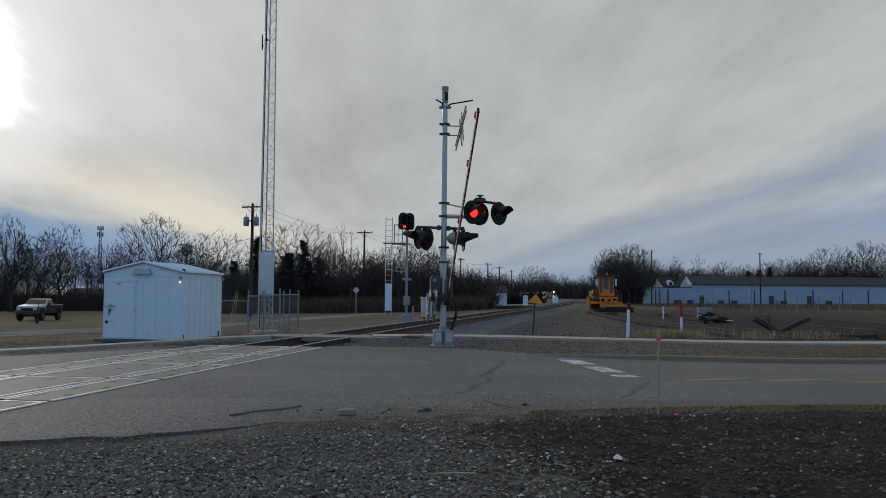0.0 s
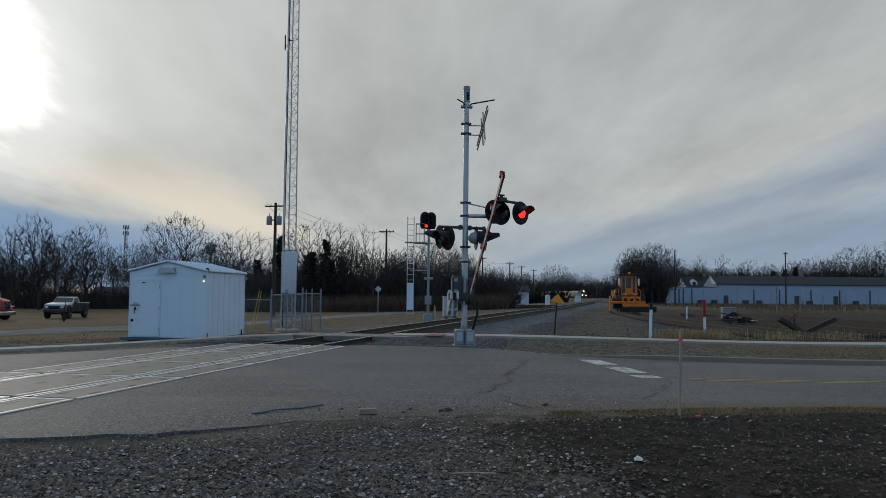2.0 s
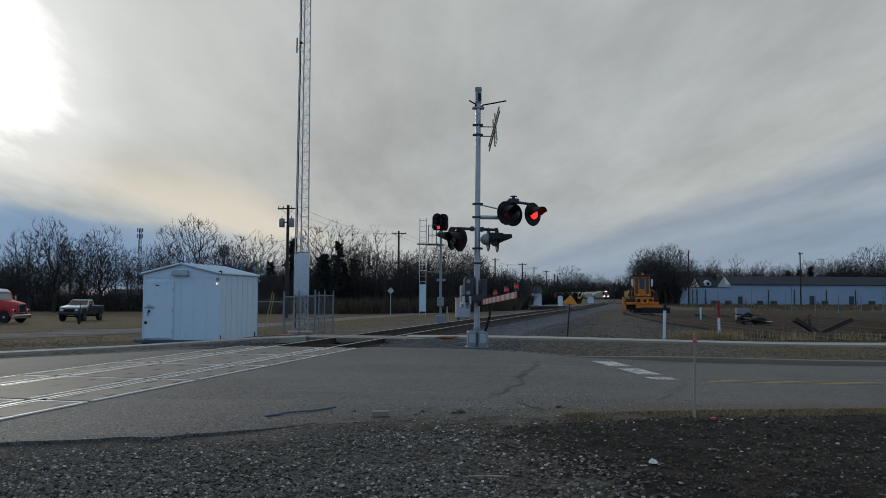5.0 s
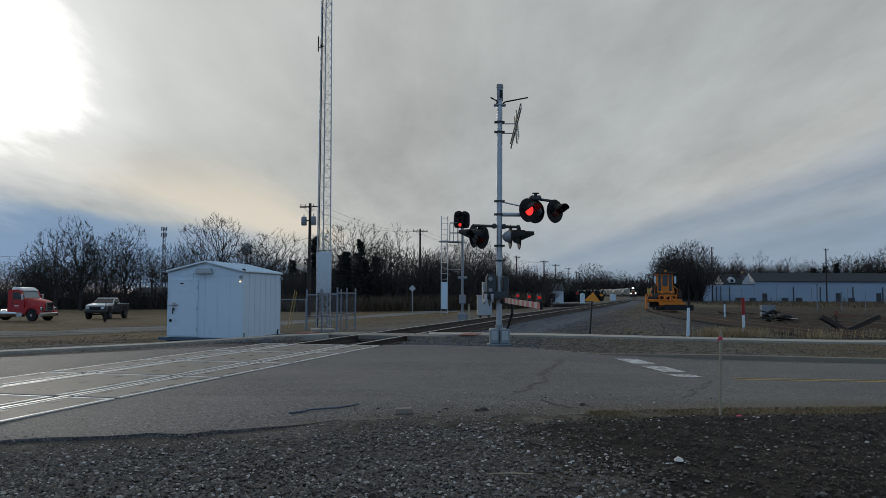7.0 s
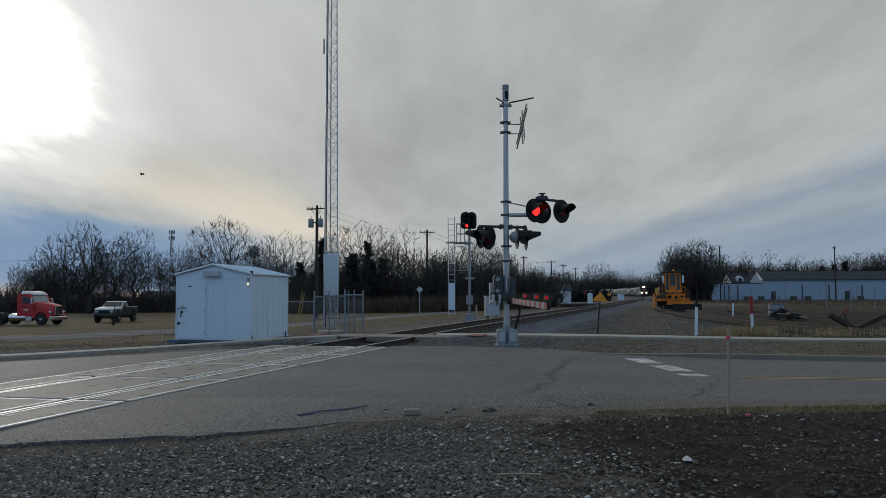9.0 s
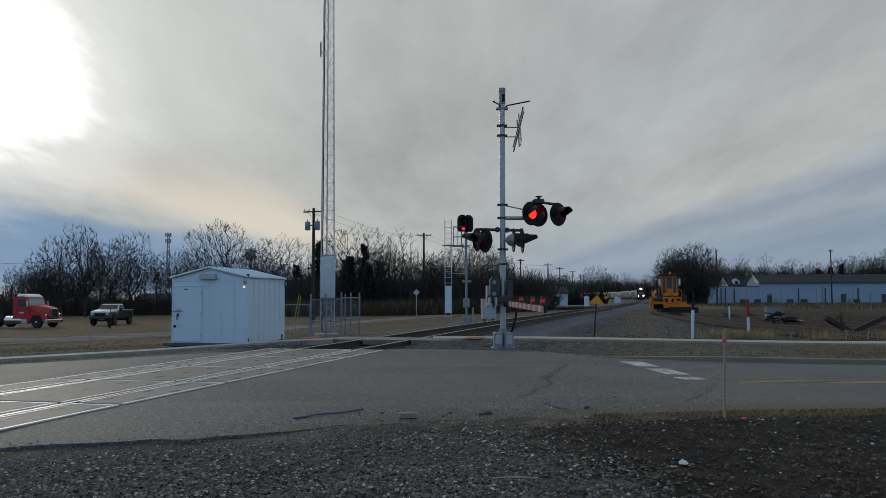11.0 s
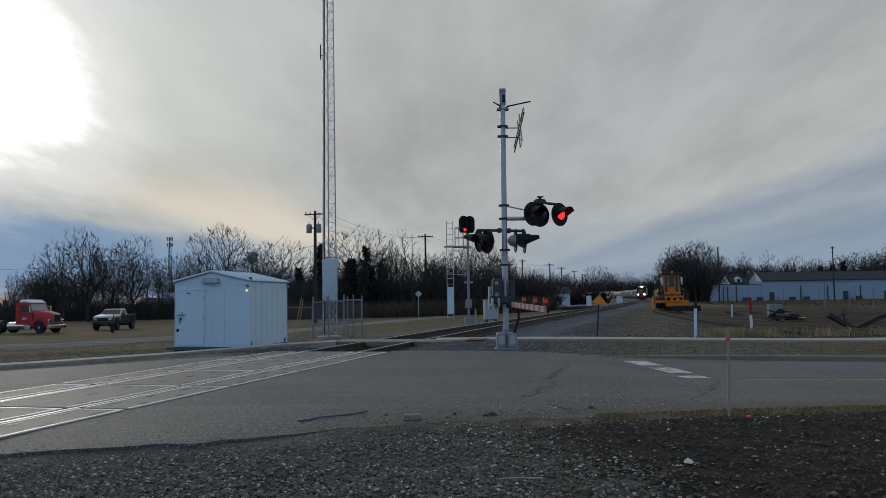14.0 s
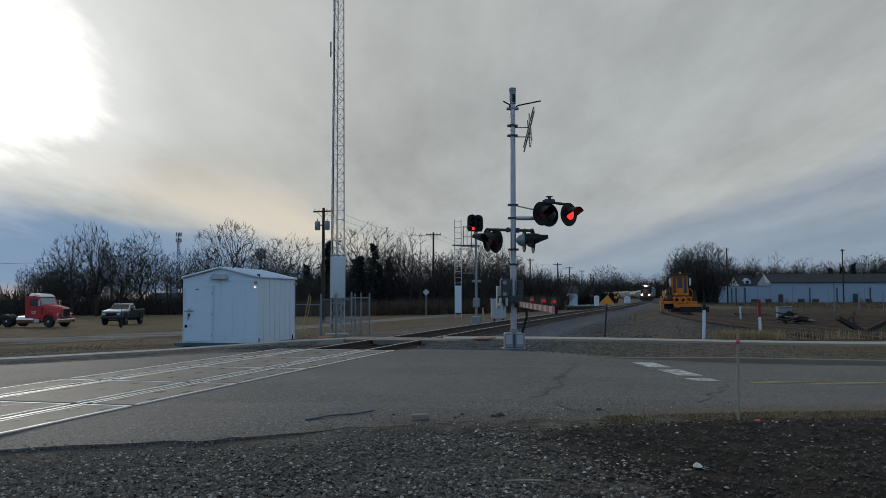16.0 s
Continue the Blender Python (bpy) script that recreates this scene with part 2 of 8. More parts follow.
PEBBLE = pebble_material("river_gravel")
TAN_GRAVEL = material("tan_crushed_gravel", (0.14, 0.122, 0.1), 0.9, vary=0.3, coarse=2, fine=40, island=1.3)
PEBBLE_ONE = pebble_material("single_gravel_stone", False)
GALV = material("galvanised_steel", (0.44, 0.46, 0.48), 0.42, 0.55, vary=0.12, coarse=3, fine=14, bump=0.05, dirt=(0.28, 0.28, 0.28), dirt_at=(0.55, 0.8))
GREY_PAINT = material("grey_painted_steel", (0.25, 0.27, 0.29), 0.5, 0.2, vary=0.12, coarse=2)
DARK_CASE = material("dark_grey_case", (0.045, 0.05, 0.055), 0.5, 0.1, vary=0.2)
BLACK = material("black_painted_metal", (0.012, 0.012, 0.013), 0.55, vary=0.2, spec=0.25)
SHED_WHITE = material("white_enamelled_siding", (0.62, 0.74, 0.83), 0.45, 0.0, vary=0.05, coarse=0.8, fine=12, bump=0.05, dirt=(0.48, 0.52, 0.54), dirt_at=(0.55, 0.85))
ROOF_METAL = material("ribbed_roof_sheet", (0.4, 0.43, 0.45), 0.35, 0.3, vary=0.1, coarse=1.5)
BLUE_SKID = material("blue_steel_skid", (0.07, 0.12, 0.17), 0.6, 0.1, vary=0.2)
RED_LENS = material("dark_red_lens", (0.09, 0.005, 0.006), 0.25, vary=0.1, bump=0.02)
LIT_RED = glowing("lit_red_lens", (1.0, 0.035, 0.03), 1.5)
DIM_RED = glowing("dim_red_lamp", (0.8, 0.03, 0.03), 0.4)
GATE_WHITE = material("dull_white_reflective_band", (0.3, 0.31, 0.32), 0.6, vary=0.12)
KERB = material("dark_worn_kerb", (0.2, 0.17, 0.13), 0.9, vary=0.25, coarse=0.8, fine=30)
FENCE = material("dull_fence_steel", (0.2, 0.235, 0.28), 0.55, 0.3, vary=0.15, coarse=2)
GUARD = material("shiny_galvanised_sheet", (0.5, 0.52, 0.53), 0.22, 1.0, vary=0.08, coarse=0.8, fine=2, bump=0.03)
LIT_WHITE = glowing("lit_headlight", (1.0, 0.86, 0.66), 9.0)
LIT_BULB = glowing("lit_bulkhead_lamp", (1.0, 0.85, 0.55), 1.2)
RED_STRIPE = material("red_reflective_band", (0.28, 0.018, 0.018), 0.5, vary=0.1)
WHITE_PAINT = material("white_painted_wood", (0.66, 0.66, 0.64), 0.6, vary=0.1)
WOOD_POLE = material("weathered_pole_wood", (0.045, 0.038, 0.033), 0.9, vary=0.3, fine=14, stretch=(6, 6, 0.4))
PALE_WOOD = material("pale_new_wood", (0.36, 0.3, 0.21), 0.8, vary=0.15, fine=20, stretch=(8, 8, 0.7))
PINK = material("pink_marker_tape", (0.75, 0.08, 0.14), 0.6, vary=0.1)
BARK = material("bare_bark", (0.04, 0.036, 0.034), 0.95, vary=0.3, coarse=1.5, fine=12, piece=0.5)
BARK_PALE = material("grey_twig_bark", (0.055, 0.047, 0.042), 0.95, vary=0.3, coarse=1.5, fine=12, piece=0.4)
NEEDLES = material("dark_conifer_needles", (0.012, 0.018, 0.016), 0.9, vary=0.4, coarse=1.0, fine=8, island=0.8)
BRUSH = material("winter_brush", (0.05, 0.044, 0.04), 0.95, vary=0.4, coarse=0.3, fine=6, island=0.7)
DRY_GRASS = material("dry_straw_grass", (0.36, 0.27, 0.14), 0.9, vary=0.3, coarse=0.7, fine=10, island=0.6)
TAN_STALK = material("dead_stalk", (0.36, 0.3, 0.2), 0.9, vary=0.25, island=0.5)
DEAD_STALK = material("grey_dead_stalk", (0.15, 0.12, 0.085), 0.9, vary=0.3, island=1.2)
FIELD_GRASS = material("dull_field_grass", (0.2, 0.15, 0.08), 0.9, vary=0.4, coarse=0.3, fine=8, island=0.9)
WEEDS = material("brown_winter_weeds", (0.1, 0.075, 0.05), 0.95, vary=0.4, coarse=0.3, fine=6, island=0.8)
ORANGE = material("machine_orange_paint", (0.66, 0.19, 0.012), 0.45, vary=0.15, coarse=1.0, dirt=(0.2, 0.08, 0.02), dirt_at=(0.55, 0.8))
SIGN_ORANGE = material("orange_sign_sheet", (0.78, 0.3, 0.03), 0.5, vary=0.08)
RUBBER = material("black_rubber", (0.018, 0.018, 0.018), 0.85, vary=0.2)
STEEL_DARK = material("greasy_dark_steel", (0.04, 0.037, 0.034), 0.6, 0.3, vary=0.3)
CAR_RED = material("red_truck_paint", (0.42, 0.018, 0.02), 0.3, vary=0.06, bump=0.0, spec=0.5)
CAR_DARK = material("dark_pickup_paint", (0.03, 0.04, 0.05), 0.3, vary=0.08, bump=0.0, spec=0.5)
# White paint of the semi's fairing; on the pickup's hood, painted sky reflection.
CAR_WHITE = material("white_paint_and_sky_sheen", (0.6, 0.62, 0.63), 0.35, vary=0.06, bump=0.0)
CHROME = material("chromed_steel", (0.7, 0.7, 0.7), 0.18, 1.0, vary=0.05, bump=0.0)
GLASS = material("dark_window_glass", (0.02, 0.026, 0.03), 0.08, vary=0.1, bump=0.0, spec=0.6)
# The pale base colour stands in for sky mirrored in the windscreen.
SKY_GLASS = material("windscreen_with_painted_sky", (0.2, 0.26, 0.29), 0.06, vary=0.1, bump=0.0, spec=1.0)
BUILD_WHITE = material("pale_painted_block_wall", (0.31, 0.4, 0.5), 0.8, vary=0.1, coarse=0.12, fine=3, dirt=(0.4, 0.44, 0.5), dirt_at=(0.5, 0.8))
ROOF_DARK = material("dark_shingle_roof", (0.035, 0.04, 0.047), 0.9, vary=0.2, coarse=0.2, fine=4)
HOUSE_WHITE = material("white_house_siding", (0.55, 0.6, 0.66), 0.7, vary=0.08, coarse=0.4)
BRICK_TAN = material("tan_brick_wall", (0.28, 0.17, 0.1), 0.85, vary=0.2)
WAGON_GREY = material("pale_wagon_paint", (0.33, 0.32, 0.29), 0.6, vary=0.15, coarse=0.4, dirt=(0.25, 0.22, 0.18), dirt_at=(0.5, 0.75))
LOCO_BLACK = material("black_locomotive_paint", (0.022, 0.022, 0.024), 0.45, vary=0.15)
LOCO_RED = material("red_locomotive_nose", (0.4, 0.03, 0.015), 0.45, vary=0.1)
WIRE = material("overhead_wire", (0.03, 0.03, 0.03), 0.7, vary=0.1, bump=0.0)
BRICK_GREY = material("grey_paver_brick", (0.26, 0.215, 0.17), 0.85, vary=0.2, fine=40)
STEEL_BLUE = material("bluish_scrap_strip", (0.09, 0.12, 0.16), 0.5, 0.3, vary=0.2)
SOIL_CLOD = material("dark_soil_clod", (0.045, 0.037, 0.03), 0.95, vary=0.35, coarse=6, fine=60, island=1.1)
YARD_LITTER = material("dark_bark_and_cinder_litter", (0.05, 0.042, 0.034), 0.95, vary=0.4, coarse=3, fine=30, island=1.5)
WHITE_STONE = material("white_limestone", (0.62, 0.6, 0.56), 0.85, vary=0.15, fine=30)


# ---- mesh helpers ----
class Shape:
    """Vertices and faces of one mesh, gathered piece by piece."""

    def __init__(self):
        self.v, self.f = [], []

    def raw(self, verts, faces, m=None):
        k = len(self.v)
        self.v += [tuple(m @ Vector(p)) for p in verts] if m is not None else [tuple(p) for p in verts]
        self.f += [tuple(i + k for i in face) for face in faces]
        return self

    def box(self, x, y, z, sx, sy, sz, m=None, cut=0.0, turn=0.0):
        """A box centred at x, y, z; cut chamfers its edges; turn: degrees round z."""
        hx, hy, hz = sx / 2, sy / 2, sz / 2
        at = pose(x, y, z, 0, 0, turn)
        at = m @ at if m is not None else at
        if not cut:
            vs = [(a * hx, b * hy, c * hz) for c in (-1, 1) for b in (-1, 1) for a in (-1, 1)]
            return self.raw(vs, [(0, 2, 3, 1), (4, 5, 7, 6), (0, 1, 5, 4), (2, 6, 7, 3), (0, 4, 6, 2), (1, 3, 7, 5)], at)
        c = min(cut, hx * 0.9, hy * 0.9, hz * 0.9)
        vs, index = [], {}
        for a in (-1, 1):
            for b in (-1, 1):
                for d in (-1, 1):
                    for k in range(3):
                        index[a, b, d, k] = len(vs)
                        vs.append((a * (hx - (k != 0) * c), b * (hy - (k != 1) * c), d * (hz - (k != 2) * c)))
        fs = []
        for k in range(3):
            for s in (-1, 1):
                ring = []
                for p, q in ((-1, -1), (1, -1), (1, 1), (-1, 1)):
                    key = [0, 0, 0]
                    key[k], key[(k + 1) % 3], key[(k + 2) % 3] = s, p, q
                    ring.append(index[(*key, k)])
                fs.append(tuple(ring if s > 0 else ring[::-1]))
            for p in (-1, 1):
                for q in (-1, 1):
                    i, j = (k + 1) % 3, (k + 2) % 3
                    one, two = [0, 0, 0], [0, 0, 0]
                    one[k], two[k] = -1, 1
                    one[i] = two[i] = p
                    one[j] = two[j] = q
                    fs.append((index[(*one, i)], index[(*two, i)], index[(*two, j)], index[(*one, j)]))
        for a in (-1, 1):
            for b in (-1, 1):
                for d in (-1, 1):
                    fs.append(tuple(index[a, b, d, k] for k in range(3)))
        return self.raw(vs, fs, at)

    def tube(self, a, b, r, r2=None, n=10, caps=True):
        a, b = Vector(a), Vector(b)
        r2 = r if r2 is None else r2
        q = (b - a).to_track_quat("Z", "Y").to_matrix()
        vs = []
        for p, s in ((a, r), (b, r2)):
            vs += [p + q @ Vector((s * math.cos(2 * math.pi * i / n), s * math.sin(2 * math.pi * i / n), 0)) for i in range(n)]
        fs = [(i, (i + 1) % n, n + (i + 1) % n, n + i) for i in range(n)]
        if caps:
            fs += [tuple(range(n))[::-1], tuple(range(n, 2 * n))]
        return self.raw(vs, fs)

    def bent(self, points, r, n=8):
        for a, b in zip(points, points[1:]):
            self.tube(a, b, r, n=n)
        return self

    def loft(self, rings, close=True):
        """Joins rings of equally many points one after another."""
        n = len(rings[0])
        vs = [p for ring in rings for p in ring]
        fs = [(k * n + i, k * n + (i + 1) % n, (k + 1) * n + (i + 1) % n, (k + 1) * n + i) for k in range(len(rings) - 1) for i in range(n)]
        if close:
            fs += [tuple(range(n))[::-1], tuple(range((len(rings) - 1) * n, len(rings) * n))]
        return self.raw(vs, fs)

    def spin(self, profile, m=None, n=20):
        """Turns a profile of (radius, height) round z."""
        rings = [[(r * math.cos(2 * math.pi * i / n), r * math.sin(2 * math.pi * i / n), h) for i in range(n)] for r, h in profile]
        sub = Shape().loft(rings)
        return self.raw(sub.v, sub.f, m)

    def slab(self, outline, z0, z1, m=None):
        """An upright prism over an outline of (x, y)."""
        n = len(outline)
        vs = [(x, y, z0) for x, y in outline] + [(x, y, z1) for x, y in outline]
        return self.raw(vs, [tuple(range(n))[::-1], tuple(range(n, 2 * n))] + [(i, (i + 1) % n, n + (i + 1) % n, n + i) for i in range(n)], m)

    def side(self, outline, y0, y1, m=None):
        """A prism over an outline of (x, z), from y0 to y1."""
        n = len(outline)
        vs = [(x, y0, z) for x, z in outline] + [(x, y1, z) for x, z in outline]
        return self.raw(vs, [tuple(range(n)), tuple(range(n, 2 * n))[::-1]] + [(i, n + i, n + (i + 1) % n, (i + 1) % n) for i in range(n)], m)

    def mesh(self, name, mat, smooth=False):
        data = bpy.data.meshes.new(name)
        data.from_pydata(self.v, [], self.f)
        data.materials.append(mat)
        bm = bmesh.new()
        bm.from_mesh(data)
        bmesh.ops.recalc_face_normals(bm, faces=bm.faces)
        bm.to_mesh(data)
        bm.free()
        if smooth:
            data.polygons.foreach_set("use_smooth", [True] * len(data.polygons))
            data.set_sharp_from_angle(angle=radians(40))
        return data


def part(name, shape, mat, parent=None, label="", smooth=False):
    """One mesh object under a thing or under a part."""
    ob = new(name, shape if isinstance(shape, bpy.types.Mesh) else shape.mesh(name, mat, smooth))
    ob.parent = parent
    return tagged(ob, label)


def thing(name, m, label, category, group="", kind=""):
    ob = new(name)
    ob.empty_display_size = 0.1
    ob.matrix_basis = m
    return tagged(ob, label, category, group, kind)


def smooth_step(a, b, x):
    t = min(1.0, max(0.0, (x - a) / (b - a)))
    return t * t * (3 - 2 * t)


# ---- the lie of the land ----
RNG = random.Random(7)
TRACK_Y = np.arange(-40.0, 900.0, 2.0)
_nodes = [(-40, -17.6), (0, -7.6), (9.2, -5.35), (17.4, -3.3), (24.1, -1.7), (36, 1.7), (60, 8.9), (103, 21.9), (160, 38.6), (225, 56.3), (252, 64.0), (288, 74.0),
          (351, 90.2), (387, 98.0), (450, 109.3), (513, 116.5), (600, 120.5), (700, 116), (900, 90)]
TRACK_X = np.interp(TRACK_Y, *zip(*_nodes))
for _ in range(3):
    TRACK_X[5:-5] = np.convolve(TRACK_X, np.ones(11) / 11, "valid")


def track_x(y):
    return float(np.interp(y, TRACK_Y, TRACK_X))


_sid = [(25.0, 15.4), (37, 16.2), (53, 17.6), (72, 20.75), (95, 26.4), (115, 32.0), (132, 36.2)]
SIDE_Y = np.arange(22.0, 133.0, 1.0)
SIDE_X = np.interp(SIDE_Y, *zip(*_sid))
for _ in range(2):
    SIDE_X[5:-5] = np.convolve(SIDE_X, np.ones(11) / 11, "valid")


def siding_x(y):
    return float(np.interp(y, SIDE_Y, SIDE_X))


def land(x, y):
    """Height of the ground: level at the crossing, falling away from the line to the west, a little to the east and towards the viewer."""
    d = track_x(y) - x
    z = -1.75 * (1 - math.exp(-max(0.0, d - 2.2) / 35))
    z -= 0.27 * smooth_step(25.5, 31, y) * smooth_step(-70, -40, -abs(d + 20) - 5)
    z -= 0.12 * smooth_step(3, 14, -d)
    z -= 0.16 * (1 - smooth_step(3.5, 8.5, y))
    # a shallow levelled pad under the relay shed
    z -= 0.11 * smooth_step(-10.5, -9.0, x) * (1 - smooth_step(-5.0, -4.2, x)) * smooth_step(24.1, 24.9, y) * (1 - smooth_step(28.6, 30.0, y))
    return z


NEAR_EDGE = [(-120, 6.2), (-12, 6.6), (-3.7, 6.9), (-1.6, 7.3), (0.1, 8.2), (2.0, 8.9), (3.4, 9.25), (5.4, 9.6), (12, 9.9), (120, 10.0)]
FAR_EDGE = [(-120, 18.5), (-11, 18.2), (-6, 19.2), (-1.5, 20.3), (0.6, 20.2), (2.2, 18.9), (3.8, 17.3), (6, 16.7), (9, 16.3), (20, 16.2), (120, 16.2)]
WALK_LINE = [(-120, 22.5), (-30, 21.5), (-11.5, 20.9), (-7, 22.0), (-4.2, 24.2), (-1.5, 24.9), (2.9, 24.7), (8.4, 24.0), (12.2, 23.4), (40, 23.0), (120, 23.0)]


def on(line, x):
    return float(np.interp(x, *zip(*line)))


def steps(*stretches):
    """Numbers from stretches of (start, end, step)."""
    out = []
    for a, b, s in stretches:
        out += list(np.arange(a, b - 1e-6, s))
    return out + [stretches[-1][1]]


def sheet(name, xs, rows, mat, height, thick=0.0):
    """A sheet over lines of constant x: rows(x) gives the y values."""
    grid = [[(x, y, height(x, y)) for y in rows(x)] for x in xs]
    n = len(grid[0])
    vs = [p for line in grid for p in line]
    fs = [(i * n + j, (i + 1) * n + j, (i + 1) * n + j + 1, i * n + j + 1) for i in range(len(grid) - 1) for j in range(n - 1)]
    s = Shape().raw(vs, fs)
    if thick:
        edge = [grid[i][0] for i in range(len(grid))] + [grid[-1][j] for j in range(1, n)] + [grid[i][-1] for i in range(len(grid) - 2, -1, -1)] + [grid[0][j] for j in range(n - 2, 0, -1)]
        k = len(edge)
        s.raw(edge + [(x, y, z - thick) for x, y, z in edge], [(i, i + k, (i + 1) % k + k, (i + 1) % k) for i in range(k)])
    return s


def soil_rise(x, y):
    """The dark soil beside the road lies a little higher than the gravel."""
    near = on(NEAR_EDGE, x)
    if y >= near or x <= 0.2:
        return 0.0
    return 0.07 * smooth_step(0.2, 2.0, x) * smooth_step(0.1, 1.0, near - y) + 0.015 * smooth_step(0.2, 1.2, x) * noise.noise((x * 1.5, y * 1.5, 9.0))


# ---- ground ----
def ground_material():
    """Winter ground: straw grass, dark soil, gravel and packed dirt, laid out by the weights of the sheet."""
    m = bpy.data.materials.new("winter_ground")
    m.use_nodes = True
    n = Nodes(m.node_tree)
    where = n.add("ShaderNodeTexCoord").outputs["Object"]
    lay = n.add("ShaderNodeAttribute")
    lay.attribute_name = "cover"
    soil, gravel, straw = n.add("ShaderNodeSeparateColor", i0=lay.outputs["Color"]).outputs[:3]
    grain, broad, mid = n.noise(where, 40, 4, 0.65), n.noise(where, 0.25, 4), n.noise(where, 3.0, 5, 0.65)
    stones = n.add("ShaderNodeTexVoronoi", Vector=where, Scale=30.0)
    stone_tone = n.add("ShaderNodeSeparateColor", i0=stones.outputs["Color"]).outputs[0]
    dirt_c = n.mix(n.ramp(mid, 0.3, 0.7), (0.045, 0.038, 0.031), (0.15, 0.128, 0.102))
    soil_c = n.mix(n.ramp(mid, 0.35, 0.7), (0.012, 0.0095, 0.008), (0.048, 0.038, 0.03))
    gravel_c = n.mix(stone_tone, (0.04, 0.039, 0.038), (0.22, 0.205, 0.185))
    gravel_c = n.mix(n.ramp(n.noise(where, 0.9, 4, 0.6), 0.45, 0.75), gravel_c, (0.06, 0.052, 0.045))
    straw_c = n.mix(n.ramp(n.noise(where, 14, 5, 0.7), 0.3, 0.7), (0.05, 0.038, 0.023), (0.18, 0.13, 0.068))
    straw_c = n.mix(n.ramp(broad, 0.42, 0.7), straw_c, (0.075, 0.064, 0.036))
    wobble = n.math("MULTIPLY", n.math("SUBTRACT", n.noise(where, 1.3, 5, 0.65), 0.5), 1.3)

    def share(w):
        return n.ramp(n.math("ADD", w, n.math("MULTIPLY", wobble, n.math("MULTIPLY", n.math("MULTIPLY", w, n.math("SUBTRACT", 1.0, w)), 4.0))), 0.25, 0.75)

    colour = n.mix(share(straw), dirt_c, straw_c)
    colour = n.mix(share(gravel), colour, gravel_c)
    colour = n.mix(share(soil), colour, soil_c)
    ruts = n.mix(n.ramp(n.noise(n.vec("MULTIPLY", where, (0.15, 1.0, 1.0)).outputs[0], 1.3, 5, 0.65), 0.35, 0.65), (0.11, 0.108, 0.105), (0.27, 0.265, 0.255))
    colour = n.mix(n.math("MULTIPLY", share(lay.outputs["Alpha"]), 0.85), colour, ruts)
    patchy = n.math("ADD", n.math("MULTIPLY", n.noise(where, 1.1, 4, 0.65), 0.7), n.math("MULTIPLY", n.noise(where, 0.17, 4, 0.6), 0.6))
    fleck = n.math("MULTIPLY", n.math("ADD", 0.66, n.math("MULTIPLY", grain, 0.68)), n.math("ADD", 0.35, patchy))
    colour = n.mix(1.0, colour, n.add("ShaderNodeCombineColor", i0=fleck, i1=fleck, i2=fleck).outputs[0], "MULTIPLY")
    shader = n.add("ShaderNodeBsdfPrincipled", Base_Color=colour, Roughness=0.95)
    shader.inputs["Specular IOR Level"].default_value = 0.2
    rough = n.math("ADD", n.math("ADD", n.math("MULTIPLY", mid, 0.7), n.math("MULTIPLY", grain, 0.35)), n.math("MULTIPLY", n.math("MULTIPLY", stones.outputs["Distance"], gravel), -0.8))
    relief = n.add("ShaderNodeBump", Height=rough, Strength=0.8, Distance=0.06)
    n.tree.links.new(relief.outputs[0], shader.inputs["Normal"])
    out = n.tree.nodes.new("ShaderNodeOutputMaterial")
    n.tree.links.new(shader.outputs[0], out.inputs[0])
    return m


LANE = [(-90, 41.5), (-30, 43.5), (-20, 49), (-10, 62), (-6, 78), (1, 100), (10, 130), (22, 170), (40, 210)]


